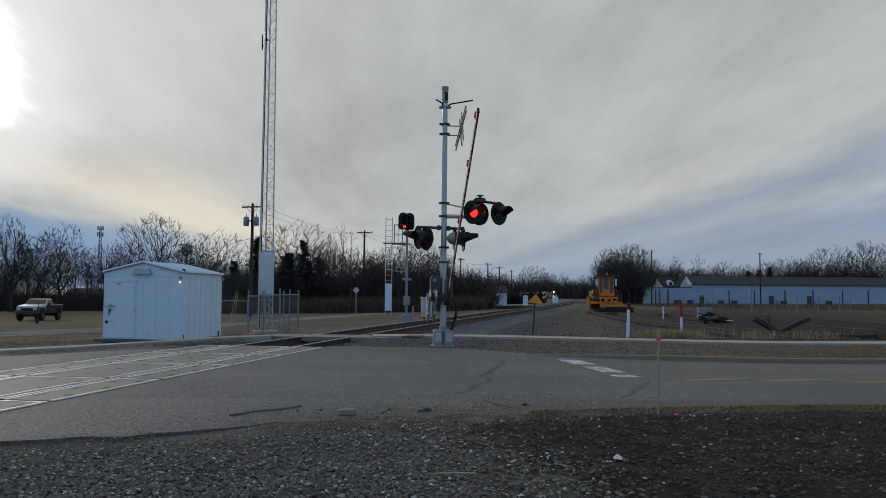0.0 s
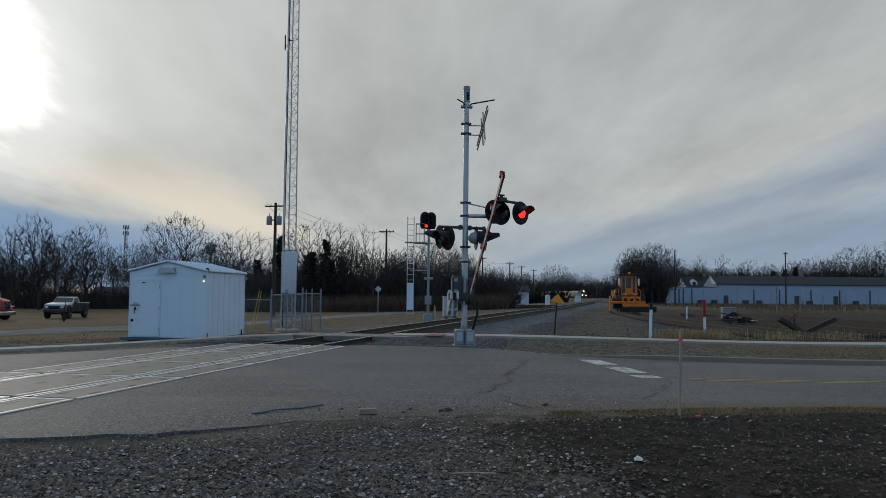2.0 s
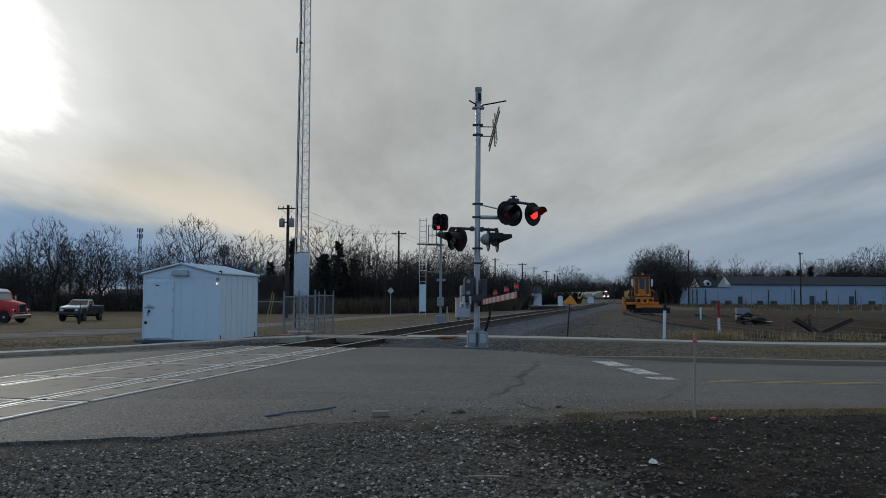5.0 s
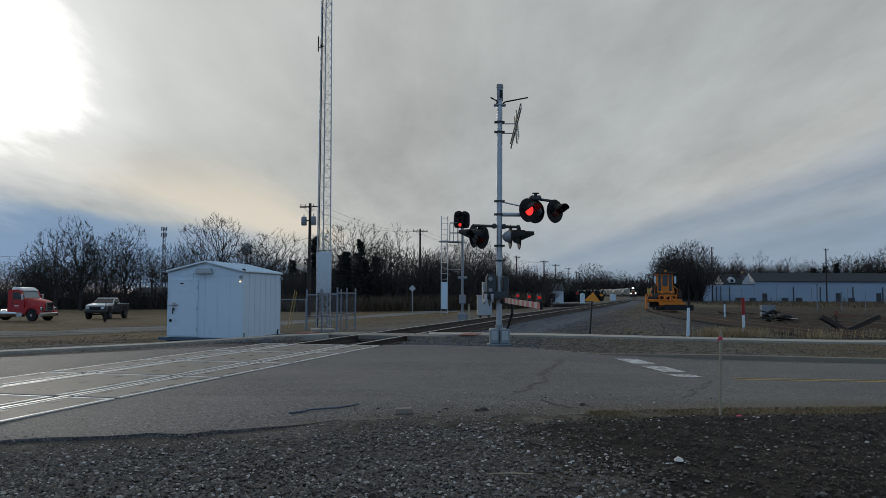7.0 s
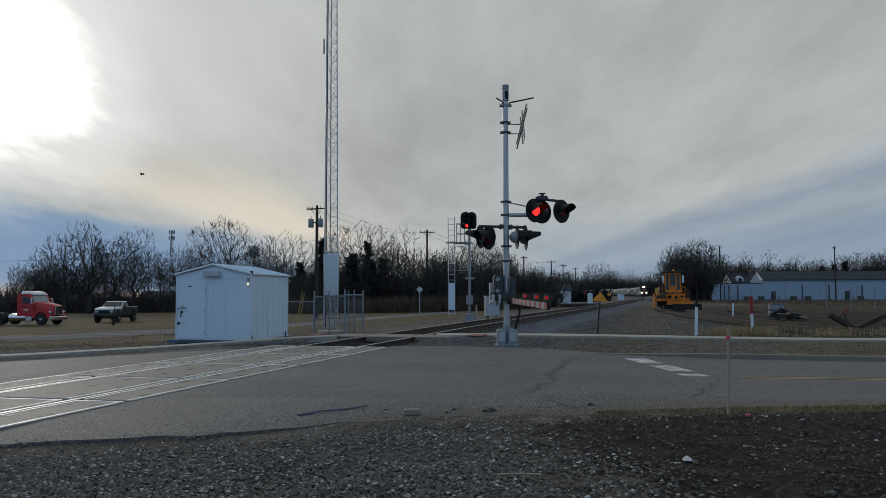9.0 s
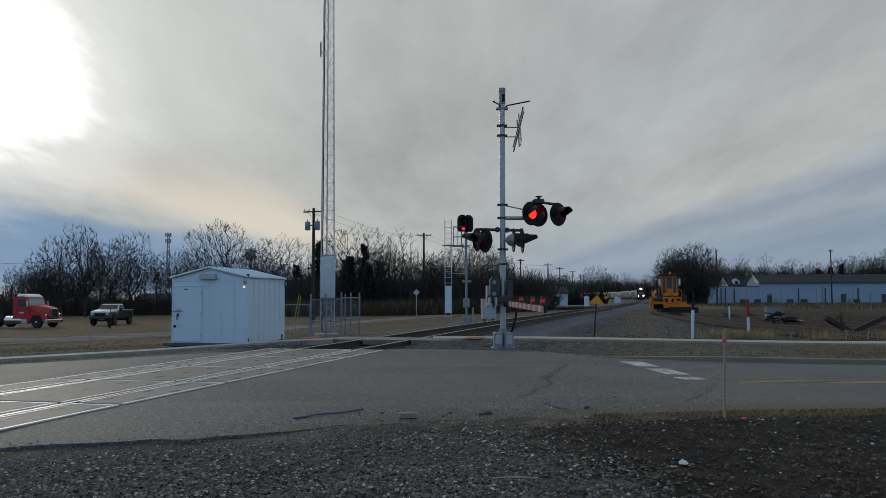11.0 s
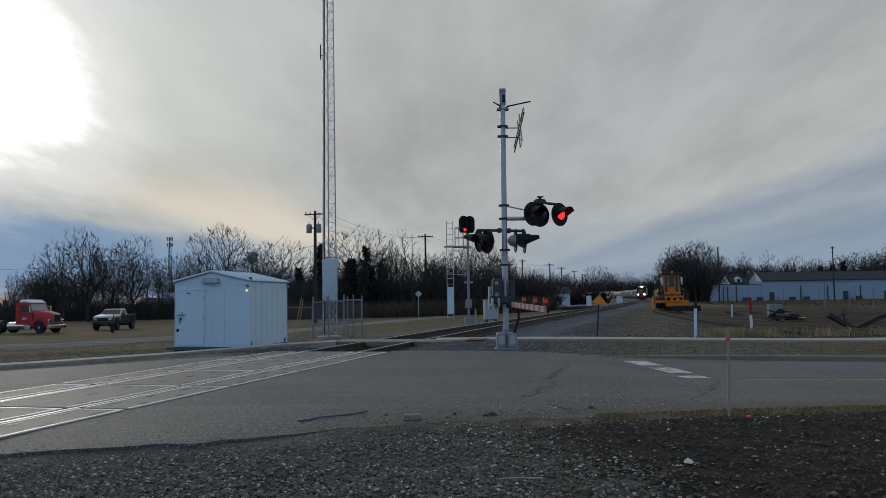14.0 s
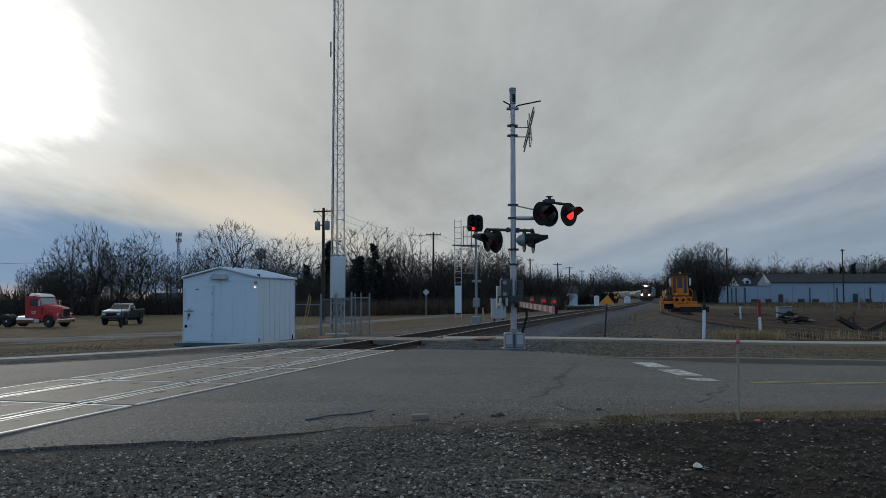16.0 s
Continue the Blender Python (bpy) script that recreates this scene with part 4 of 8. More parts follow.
def build_crossing_signal():
    sig = thing("crossing_signal", Matrix.Translation(MAST), "galvanised crossing mast with red flashers and gate", "crossing signal")
    part("mast", Shape().tube((0, 0, 0.2), (0.02, 0, 6.25), 0.075, 0.066, 18), GALV, sig, "tall galvanised steel tube", True)
    part("mast_cap", Shape().tube((0.02, 0, 6.1), (0.02, 0, 6.48), 0.082, 0.082, 16).tube((0.02, 0, 6.42), (0.02, 0, 6.5), 0.09, 0.088, 16), GREY_PAINT, sig, "grey cap with an open slot", True)
    part("slot", Shape().box(0.045, -0.083, 6.24, 0.07, 0.01, 0.2, cut=0.01), BLACK, sig)
    part("spike_bracket", Shape().box(0.02, 0, 5.98, 0.3, 0.14, 0.05, cut=0.01), GREY_PAINT, sig)
    for pts in (((-0.06, -0.05, 6.0), (-0.05, -0.05, 6.07), (-0.22, -0.06, 6.16)), ((0.09, -0.05, 6.0), (0.14, -0.05, 6.05), (0.72, -0.08, 6.16))):
        part("spike_rod", Shape().bent(pts, 0.018, 8), BLACK, sig)
    for z in (5.55, 5.3, 3.56, 3.23, 2.45, 2.08):
        part("clamp", Shape().tube((0.01, 0, z - 0.025), (0.01, 0, z + 0.025), 0.088, n=16).box(-0.09, 0, z, 0.06, 0.08, 0.05).box(0.11, 0, z, 0.06, 0.08, 0.05), DARK_CASE, sig)
    for z in (5.51, 5.27):
        part("crossbuck_arm", Shape().tube((0.08, 0, z), (0.42, 0.0, z), 0.014), GREY_PAINT, sig)
    turn = pose(0.42, 0, 5.45, 0, 7, 4.5)
    for k, angle in enumerate((45, -45)):
        board = part("crossbuck_board", Shape().box(0.012 + 0.02 * k, 0, 0, 0.012, 0.23, 1.22, turn @ pose(0, 0, 0, angle, 0, 0), cut=0.004), WHITE_PAINT, sig, "white crossbuck board seen edge-on")
        part("board_frame", Shape().box(-0.006 + 0.02 * k, 0.1, 0, 0.02, 0.025, 1.2, turn @ pose(0, 0, 0, angle, 0, 0)).box(-0.006 + 0.02 * k, -0.1, 0, 0.02, 0.025, 1.2, turn @ pose(0, 0, 0, angle, 0, 0)), PALE_WOOD, board)
    # upper pair on its cantilever
    part("cantilever", Shape().tube((0.0, 0, 3.23), (0.62, 0.02, 3.23), 0.05, n=12).tube((0.0, 0, 3.56), (0.55, 0.0, 3.44), 0.018), GALV, sig, "", True)
    part("lamp_arm", Shape().tube((0.62, 0.05, 3.2), (0.8, 0.1, 3.62), 0.035).tube((0.76, 0.1, 3.66), (1.42, 0.3, 3.6), 0.035).box(0.93, 0.12, 3.66, 0.28, 0.12, 0.13, cut=0.03).tube((0.93, 0.12, 3.7), (0.93, 0.12, 3.77), 0.04).tube((0.93, 0.12, 3.77), (0.93, 0.12, 3.79), 0.09), DARK_CASE, sig, "", True)
    lights = []
    lights.append(flasher(sig, 0.72, -0.02, 3.34, -54, DARK_CASE, True))
    flasher(sig, 0.92, 0.2, 3.33, 118, DARK_CASE)
    lights.append(flasher(sig, 1.44, 0.3, 3.35, -52, DARK_CASE, True))
    # lower pair
    part("lower_lamp_arm", Shape().tube((-0.62, -0.02, 2.95), (0.5, 0.02, 2.92), 0.036).box(-0.12, 0, 2.94, 0.1, 0.12, 0.12, cut=0.02).box(0.12, 0, 2.93, 0.1, 0.12, 0.12, cut=0.02).tube((0.48, 0.02, 2.97), (0.48, 0.02, 2.8), 0.04), DARK_CASE, sig, "", True)
    flasher(sig, -0.43, -0.12, 2.66, -150)
    flasher(sig, -0.62, 0.12, 2.7, 155)
    flasher(sig, 0.27, -0.1, 2.67, 3)
    flasher(sig, 0.52, 0.16, 2.66, 2)
    # gate machine, counterweights, foot
    box = part("gate_machine", Shape().box(-0.205, -0.02, 1.5, 0.235, 0.46, 0.44, cut=0.03).box(-0.205, -0.02, 1.735, 0.18, 0.36, 0.04, cut=0.015), DARK_CASE, sig, "dark grey gate machine case")
    part("relay_case", Shape().box(0.16, 0.02, 1.47, 0.15, 0.4, 0.44, cut=0.025), DARK_CASE, sig, "slim dark case beside the mast")
    for z in (1.28, 1.56):
        part("bolt_cap", Shape().tube((-0.23, -0.265, z + 0.07), (-0.23, -0.245, z + 0.07), 0.05, n=14), GREY_PAINT, box)
    part("machine_shelf", Shape().box(-0.09, 0.0, 1.22, 0.6, 0.44, 0.19, cut=0.02), DARK_CASE, sig)
    part("cable_hose", Shape().bent([(0.3, -0.2, 1.1), (0.3, -0.25, 0.8), (0.22, -0.2, 0.5), (0.16, -0.12, 0.3)], 0.03), BLACK, sig, "", True)
    base = part("base", Shape().box(-0.13, -0.03, 0.22, 0.22, 0.4, 0.38, cut=0.03).box(0.13, -0.03, 0.22, 0.24, 0.4, 0.38, cut=0.03).tube((0, 0, 0.02), (0, 0, 0.5), 0.11, 0.09, 14).box(0, 0, 0.02, 0.56, 0.5, 0.04, cut=0.008), GREY_PAINT, sig, "grey split junction base")
    for x in (-0.13, 0.13):
        part("cover_plate", Shape().box(x, -0.235, 0.24, 0.15, 0.015, 0.22, cut=0.006), GALV, base)
    gate = new("gate_arm")
    gate.parent = sig
    tagged(gate, "red and white striped gate arm on its pivot")
    # the arm lies along -y from its pivot when level
    hub = part("pivot_hub", Shape().tube((-0.06, 0, 0), (0.08, 0, 0), 0.09, n=16).box(0.02, -0.2, 0.0, 0.04, 0.5, 0.12, cut=0.01), STEEL_DARK, gate)
    n = 17
    length = 6.7
    for k in range(n):
        a, b = 0.3 + (length - 0.3) * k / n, 0.3 + (length - 0.3) * (k + 1) / n
        part("stripe", Shape().box(0.02, -(a + b) / 2, 0, 0.035, b - a, 0.12 - 0.02 * k / n), RED_STRIPE if k % 2 == 0 else GATE_WHITE, gate)
    part("end_cap", Shape().box(0.02, -length - 0.01, 0, 0.045, 0.02, 0.115, cut=0.004), BLACK, gate)
    for y in (6.45, 5.1, 3.2):
        lamp_body = part("gate_lamp", Shape().box(0.02, -y, 0.075, 0.05, 0.08, 0.04, cut=0.01).tube((0.02, -y, 0.09), (0.02, -y, 0.2), 0.045, 0.03, 12), DARK_CASE, gate)
        part("lamp_glow", Shape().tube((0.02, -y - 0.035, 0.135), (0.02, -y - 0.06, 0.135), 0.03, 0.022, 12), DIM_RED, lamp_body)
    for x in (-0.42, -0.27):
        part("counterweight_arm", Shape().box(x, 0.25, 0.05, 0.05, 1.1, 0.2, cut=0.01).box(x, 0.62, 0.16, 0.07, 0.4, 0.56, cut=0.01), GALV, gate)
    return sig, gate, lights


SIGNAL, GATE, FLASH = build_crossing_signal()


# ---- the relay shed ----
def build_shed():
    at = pose(-5.74, 25.1, -0.23, 0, 0, -12.2)
    # local: corner at the origin, door front along -x, long side along +y
    w, d, h, ridge = 2.55, 2.93, 2.12, 2.42
    shed = thing("relay_shed", at, "white enamelled metal relay shed on blue skids", "shed")
    body = Shape()
    body.side([(-w, 0.1), (0, 0.1), (0, h), (-w / 2, ridge), (-w, h)], 0, d)
    wall = part("wall", body, SHED_WHITE, shed)
    for k in range(7):
        x = -w + 0.02 + (w - 0.04) * k / 6
        top = h + (ridge - h) * (1 - abs(x + w / 2) / (w / 2)) - 0.22
        part("seam", Shape().box(x, -0.008, (0.16 + top) / 2, 0.028, 0.014, top - 0.16, cut=0.004), SHED_WHITE, wall)
    for k in range(8):
        y = 0.02 + (d - 0.04) * k / 7
        part("seam", Shape().box(0.008, y, (0.16 + h) / 2, 0.014, 0.028, h - 0.2, cut=0.004), SHED_WHITE, wall)
    part("corner_trim", Shape().box(0.0, 0.0, 1.12, 0.05, 0.05, 2.0, cut=0.01), SHED_WHITE, wall)
    part("gable_trim", Shape().box(-w / 2, -0.008, h - 0.08, w - 0.05, 0.015, 0.03), SHED_WHITE, wall)
    for s in (-1, 1):
        roof = Shape()
        tilt = math.atan2(ridge - h, w / 2)
        m = pose(-w / 2 + s * w / 4, d / 2, (h + ridge) / 2 + 0.025, 0, s * math.degrees(tilt), 0)
        roof.box(0, 0, 0, w / 2 / math.cos(tilt) + 0.1, d + 0.16, 0.03, m, cut=0.006)
        slope = part("roof", roof, ROOF_METAL, shed, "ribbed pale metal roof slope")
        for k in range(10):
            part("rib", Shape().box(0, -d / 2 - 0.04 + (d + 0.08) * k / 9, 0.025, w / 2 / math.cos(tilt) + 0.08, 0.05, 0.045, m, cut=0.01), SHED_WHITE, slope)
    door = part("door", Shape().box(-w + 0.56, -0.025, 1.0, 0.92, 0.03, 1.72, cut=0.008), SHED_WHITE, shed, "white flush metal door")
    part("door_frame", Shape().box(-w + 0.09, -0.02, 1.0, 0.03, 0.05, 1.8).box(-w + 1.04, -0.02, 1.0, 0.03, 0.05, 1.8).box(-w + 0.56, -0.02, 1.88, 0.98, 0.05, 0.03), SHED_WHITE, door)
    part("name_plate", Shape().box(-w + 0.5, -0.043, 1.78, 0.12, 0.008, 0.03), BLACK, door)
    hasp = part("hasp", Shape().box(-w + 0.24, -0.06, 1.1, 0.34, 0.03, 0.05, cut=0.01).box(-w + 0.26, -0.08, 1.14, 0.12, 0.05, 0.1, cut=0.015), GALV, door, "steel hasp with padlock")
    part("padlock", Shape().box(-w + 0.25, -0.08, 0.98, 0.06, 0.04, 0.08, cut=0.01).box(-w + 0.22, -0.07, 0.9, 0.02, 0.02, 0.16), STEEL_DARK, hasp)
    part("keyhole_plate", Shape().tube((-w + 0.14, -0.04, 0.62), (-w + 0.14, -0.05, 0.62), 0.05, n=12), BLACK, door)
    for z in (0.35, 1.0, 1.65):
        part("hinge", Shape().tube((-w + 1.03, -0.05, z - 0.05), (-w + 1.03, -0.05, z + 0.05), 0.016), GALV, door)
    part("vent_hood", Shape().side([(-w / 2 - 0.3, 2.09), (-w / 2 + 0.28, 2.09), (-w / 2 + 0.22, 2.25), (-w / 2 - 0.24, 2.25)], -0.14, 0.0), GALV, shed, "metal vent hood under the gable")
    for x, y in ((-0.06, -0.06), (0.06, d - 0.05)):
        lampb = part("bulkhead_lamp", Shape().box(x, y, 1.98, 0.08, 0.08, 0.1, cut=0.02), GREY_PAINT, shed)
        if y < 0:
            part("lamp_glass", Shape().tube((x, y - 0.03, 1.84), (x, y - 0.05, 1.84), 0.03, n=12), LIT_BULB, lampb)
    part("roof_vent", Shape().tube((0.0, 0.02, 2.14), (0.0, 0.02, 2.24), 0.05, n=12), BLACK, shed)
    for y in (0.03, d - 0.25):
        part("tie_down", Shape().box(0.03, y, 0.18, 0.03, 0.03, 0.16), BLACK, shed)
    for y in (0.08, d - 0.08):
        part("skid", Shape().box(-w / 2 - 0.12, y, 0.05, w + 0.36, 0.14, 0.1, cut=0.012), BLUE_SKID, shed, "blue steel skid beam")
    part("skid_side", Shape().box(-0.06, d / 2 + 0.1, 0.05, 0.1, d + 0.4, 0.09, cut=0.012), BLUE_SKID, shed)
    for x in (-w + 0.3, -w + 0.15, -w + 0.02, -0.15):
        part("block", Shape().box(x, 0.15, -0.06, 0.1, 0.3, 0.14, cut=0.01), TIE, shed)


build_shed()


# ---- lattice tower with its fenced yard ----
def chain_mesh(s, a, b, z0, z1, gap=0.13):
    """Woven wire between two posts as slim crossing ribbons."""
    a, b = Vector(a), Vector(b)
    length, tall = (b - a).length, z1 - z0
    way = (b - a) / length
    side = Vector((-way.y, way.x, 0)) * 0.002
    k = -tall
    while k < length:
        for up in (1, -1):
            u0, u1 = max(0.0, k), min(length, k + tall)
            if u1 - u0 > 0.02:
                w0, w1 = (u0 - k, u1 - k) if up > 0 else (tall - (u0 - k), tall - (u1 - k))
                p, q = a + way * u0 + Vector((0, 0, z0 + w0)), a + way * u1 + Vector((0, 0, z0 + w1))
                off = Vector((0, 0, 0.0028))
                s.raw([p - off, q - off, q + off, p + off], [(0, 1, 2, 3)])
        k += gap
    return s


def build_tower():
    x, y = -4.86, 37.2
    z = land(x, y)
    tower = thing("radio_tower", pose(x, y, z - 0.05, 0, 0, 12), "tall galvanised lattice radio mast on a concrete base", "radio tower")
    part("concrete_base", Shape().box(0, 0, 0.06, 1.05, 1.05, 0.26, cut=0.03), CONCRETE, tower)
    tall = 26.0

    def leg(k, h):
        r = 0.36 - 0.16 * h / tall
        a = radians(120 * k + 90)
        return Vector((r * math.cos(a), r * math.sin(a), 0.25 + h))

    for k in range(3):
        part("leg", Shape().tube(leg(k, 0), leg(k, tall), 0.032, 0.022, 8), GALV, tower)
    h, n = 0.0, 0
    brace = [Shape() for _ in range(3)]
    while h < tall - 0.5:
        step = 0.43
        for k in range(3):
            a, b = leg(k, h), leg((k + 1) % 3, h)
            c, d = leg(k, h + step), leg((k + 1) % 3, h + step)
            if n % 2:
                a, b, c, d = b, a, d, c
            brace[k].tube(a, d, 0.011, n=5, caps=False).tube(c, d, 0.009, n=5, caps=False)
            if h < 2.0:
                brace[k].tube(b, c, 0.011, n=5, caps=False)
        h += step
        n += 1
    for k in range(3):
        tagged(part("bracing", brace[k], GALV, tower), kind="stuff")
    part("climb_guard", Shape().box(0.02, -0.3, 2.75, 0.64, 0.02, 1.9, cut=0.006).box(-0.31, 0.0, 2.75, 0.02, 0.58, 1.9, cut=0.006), GUARD, tower, "flat sheet metal climbing guard")
    for zz in (1.6, 3.75):
        part("guard_rail", Shape().box(0.02, -0.32, zz, 0.7, 0.03, 0.05), GREY_PAINT, tower)
    part("coax_cable", Shape().tube((-0.3, -0.1, 0.3), (-0.18, -0.06, tall), 0.03, n=6).tube((-0.24, -0.12, 0.3), (-0.14, -0.08, tall - 2), 0.022, n=6), BLACK, tower)
    part("antenna_stub", Shape().tube((-0.36, -0.1, 13.0), (-0.36, -0.1, 13.7), 0.03, n=8).tube((-0.36, -0.1, 13.2), (-0.2, 0, 13.2), 0.02), BLACK, tower)
    # fence of the yard
    fence = thing("wire_fence", pose(0, 0, 0), "chain-link fence on steel posts round the mast", "fence")
    corners = [(-4.07, 36.0), (-3.59, 39.5), (-5.08, 40.4), (-5.56, 36.9)]
    for i, (p, q) in enumerate(zip(corners, corners[1:] + corners[:1])):
        n = 2
        for k in range(n):
            fx, fy = p[0] + (q[0] - p[0]) * k / n, p[1] + (q[1] - p[1]) * k / n
            part("post", Shape().tube((fx, fy, land(fx, fy) - 0.2), (fx, fy, land(fx, fy) + 1.92), 0.04 if k == 0 else 0.032, n=10).spin([(0.0, 0.06), (0.045, 0.0), (0.0, -0.01)], Matrix.Translation((fx, fy, land(fx, fy) + 1.92)), 10), FENCE, fence)
        zz = land(*p)
        for lift in (1.72, 0.75):
            part("rail", Shape().tube((*p, zz + lift), (*q, zz + lift), 0.02, n=8), FENCE, fence)
        tagged(part("wire_mesh", chain_mesh(Shape(), (*p, 0), (*q, 0), zz + 0.04, zz + 1.72), FENCE, fence), kind="stuff")
    # a low run of wire on towards the shed
    run = thing("wire_fence", pose(0, 0, 0), "low run of chain-link behind the shed", "fence")
    p, q = (-11.5, 40.0), (-5.6, 36.95)
    zz = land(*p)
    part("rail", Shape().tube((*p, zz + 1.75), (*q, zz + 1.75), 0.02, n=8), FENCE, run)
    for k in range(3):
        fx, fy = p[0] + (q[0] - p[0]) * k / 2, p[1] + (q[1] - p[1]) * k / 2
        part("post", Shape().tube((fx, fy, land(fx, fy) - 0.2), (fx, fy, zz + 1.75), 0.03, n=8), FENCE, run)
    tagged(part("wire_mesh", chain_mesh(Shape(), (*p, 0), (*q, 0), zz + 0.1, zz + 1.75), FENCE, run), kind="stuff")
    guy = thing("guy_guard", pose(-8.2, 47, land(-8.2, 47)), "yellow plastic guy-wire guard by the pole", "guy guard")
    part("guard_tube", Shape().tube((0, 0, -0.1), (0.4, 0.2, 2.2), 0.024, n=8), YELLOW_LINE, guy)
    part("guard_tube", Shape().tube((0.18, 0, -0.1), (0.5, 0.2, 2.1), 0.022, n=8), YELLOW_LINE, guy)


build_tower()


# ---- block signal ----
def build_block_signal():
    x, y = 1.84, 45.0
    sig = thing("block_signal", pose(x, y, land(x, y)), "black two-head railway signal on a grey post", "railway signal")
    part("post", Shape().tube((0, 0, 0), (0, 0, 5.1), 0.075, 0.065, 12), GREY_PAINT, sig, "", True)
    part("foot", Shape().box(0, 0, 0.25, 0.5, 0.4, 0.5, cut=0.04), GREY_PAINT, sig)
    part("junction_box", Shape().box(0, 0, 1.25, 0.36, 0.3, 0.5, cut=0.03), GREY_PAINT, sig)
    part("warning_cone", Shape().tube((0.38, -0.1, 0.0), (0.36, -0.1, 1.0), 0.12, 0.03, 10), PALE_WOOD, sig)
    part("neck", Shape().tube((0, 0, 4.95), (0, 0, 5.2), 0.13, 0.1, 14), GREY_PAINT, sig, "", True)
    for dx, dy, turn in ((-0.22, -0.1, 14), (0.14, 0.1, -22)):
        m = pose(dx, dy, 5.66, 90, 0, turn)
        outline = [(0.27 * math.cos(radians(a)), 0.24 + 0.27 * math.sin(radians(a))) for a in range(0, 181, 20)] + [(-0.27, -0.24), (-0.2, -0.44), (0.2, -0.44), (0.27, -0.24)]
        head = part("signal_head", Shape().slab(outline, -0.06, 0.06, m), BLACK, sig, "tall black rounded signal head")
        for k, z in enumerate((0.27, -0.02, -0.3)):
            part("hood", Shape().tube(m @ Vector((0, z, 0.05)), m @ Vector((0, z - 0.02, 0.26)), 0.115, 0.11, 14, False), BLACK, head)
            if dx < 0 and k == 2:
                part("red_light", Shape().tube(m @ Vector((0, z, 0.27)), m @ Vector((0, z, 0.285)), 0.085, n=14), LIT_RED, head, "glowing red signal light")
    part("platform", Shape().box(-0.72, 0.1, 4.45, 1.2, 0.7, 0.04).box(-0.3, 0.1, 4.42, 1.0, 0.06, 0.08), GREY_PAINT, sig)
    for px, py in ((-0.7, -0.2), (-0.25, -0.2), (-0.7, 0.45), (-0.25, 0.45), (-0.5, -0.2)):
        part("guard_post", Shape().tube((px, py, 4.45), (px, py, 5.5), 0.018, n=6), GREY_PAINT, sig)
    for zz in (4.95, 5.5):
        part("guard_rail", Shape().bent([(-0.25, -0.2, zz), (-0.7, -0.2, zz), (-0.7, 0.45, zz), (-0.25, 0.45, zz)], 0.016, 6), GREY_PAINT, sig)
    ladder = Shape()
    for px in (-1.18, -0.82):
        ladder.tube((px, 0.05, 0.4), (px, 0.05, 5.9), 0.02, n=6)
    for k in range(18):
        ladder.tube((-1.18, 0.05, 0.5 + 0.31 * k), (-0.82, 0.05, 0.5 + 0.31 * k), 0.014, n=5)
    part("ladder", ladder, GALV, sig)
    part("ladder_guard", Shape().box(-1.0, -0.02, 1.45, 0.34, 0.03, 1.5, cut=0.008).box(-1.0, -0.04, 0.86, 0.03, 0.02, 0.14), SHED_WHITE, sig, "white locked ladder guard")
    part("brace", Shape().tube((0, 0, 2.9), (-1.0, 0.05, 2.9), 0.02, n=6).box(0.02, 0, 2.45, 0.5, 0.12, 0.14, cut=0.02), GREY_PAINT, sig)
    # equipment case beside the line
    x, y = 3.75, 55.0
    case = thing("equipment_case", pose(x, y, land(x, y), 0, 0, 8), "grey steel equipment case on a plinth beside the track", "equipment case")
    part("case_body", Shape().box(0, 0, 0.8, 0.95, 0.6, 1.3, cut=0.03), GALV, case)
    part("case_roof", Shape().box(0, 0, 1.48, 1.02, 0.68, 0.06, cut=0.015), GALV, case)
    for dx in (-0.3, 0.3):
        part("leg", Shape().box(dx, 0, 0.08, 0.1, 0.4, 0.2), STEEL_DARK, case)
    part("door_handle", Shape().box(0.3, -0.31, 0.85, 0.04, 0.03, 0.18), STEEL_DARK, case)


build_block_signal()


# ---- poles, wires, far towers ----
def utility_pole(x, y, tall, turn=0.0, arm=2.2, label="weathered wooden utility pole with one crossarm", lean=0.0, kit=True):
    z = land(x, y)
    pole = thing("utility_pole", pose(x, y, z, 0, lean, turn), label, "utility pole", "utility poles")
    part("shaft", Shape().tube((0, 0, -0.2), (0, 0, tall), 0.19, 0.13, 10), WOOD_POLE, pole, "", True)
    if arm:
        cross = part("crossarm", Shape().box(0, -0.14, tall - 0.35, arm, 0.1, 0.13, cut=0.01).tube((-arm * 0.3, -0.12, tall - 0.4), (0, -0.1, tall - 1.0), 0.02, n=5).tube((arm * 0.3, -0.12, tall - 0.4), (0, -0.1, tall - 1.0), 0.02, n=5), WOOD_POLE, pole)
        for k in (-0.46, -0.2, 0.2, 0.46):
            part("insulator", Shape().tube((arm * k, -0.14, tall - 0.28), (arm * k, -0.14, tall - 0.1), 0.04, 0.03, 6), STEEL_DARK, cross)
    return pole


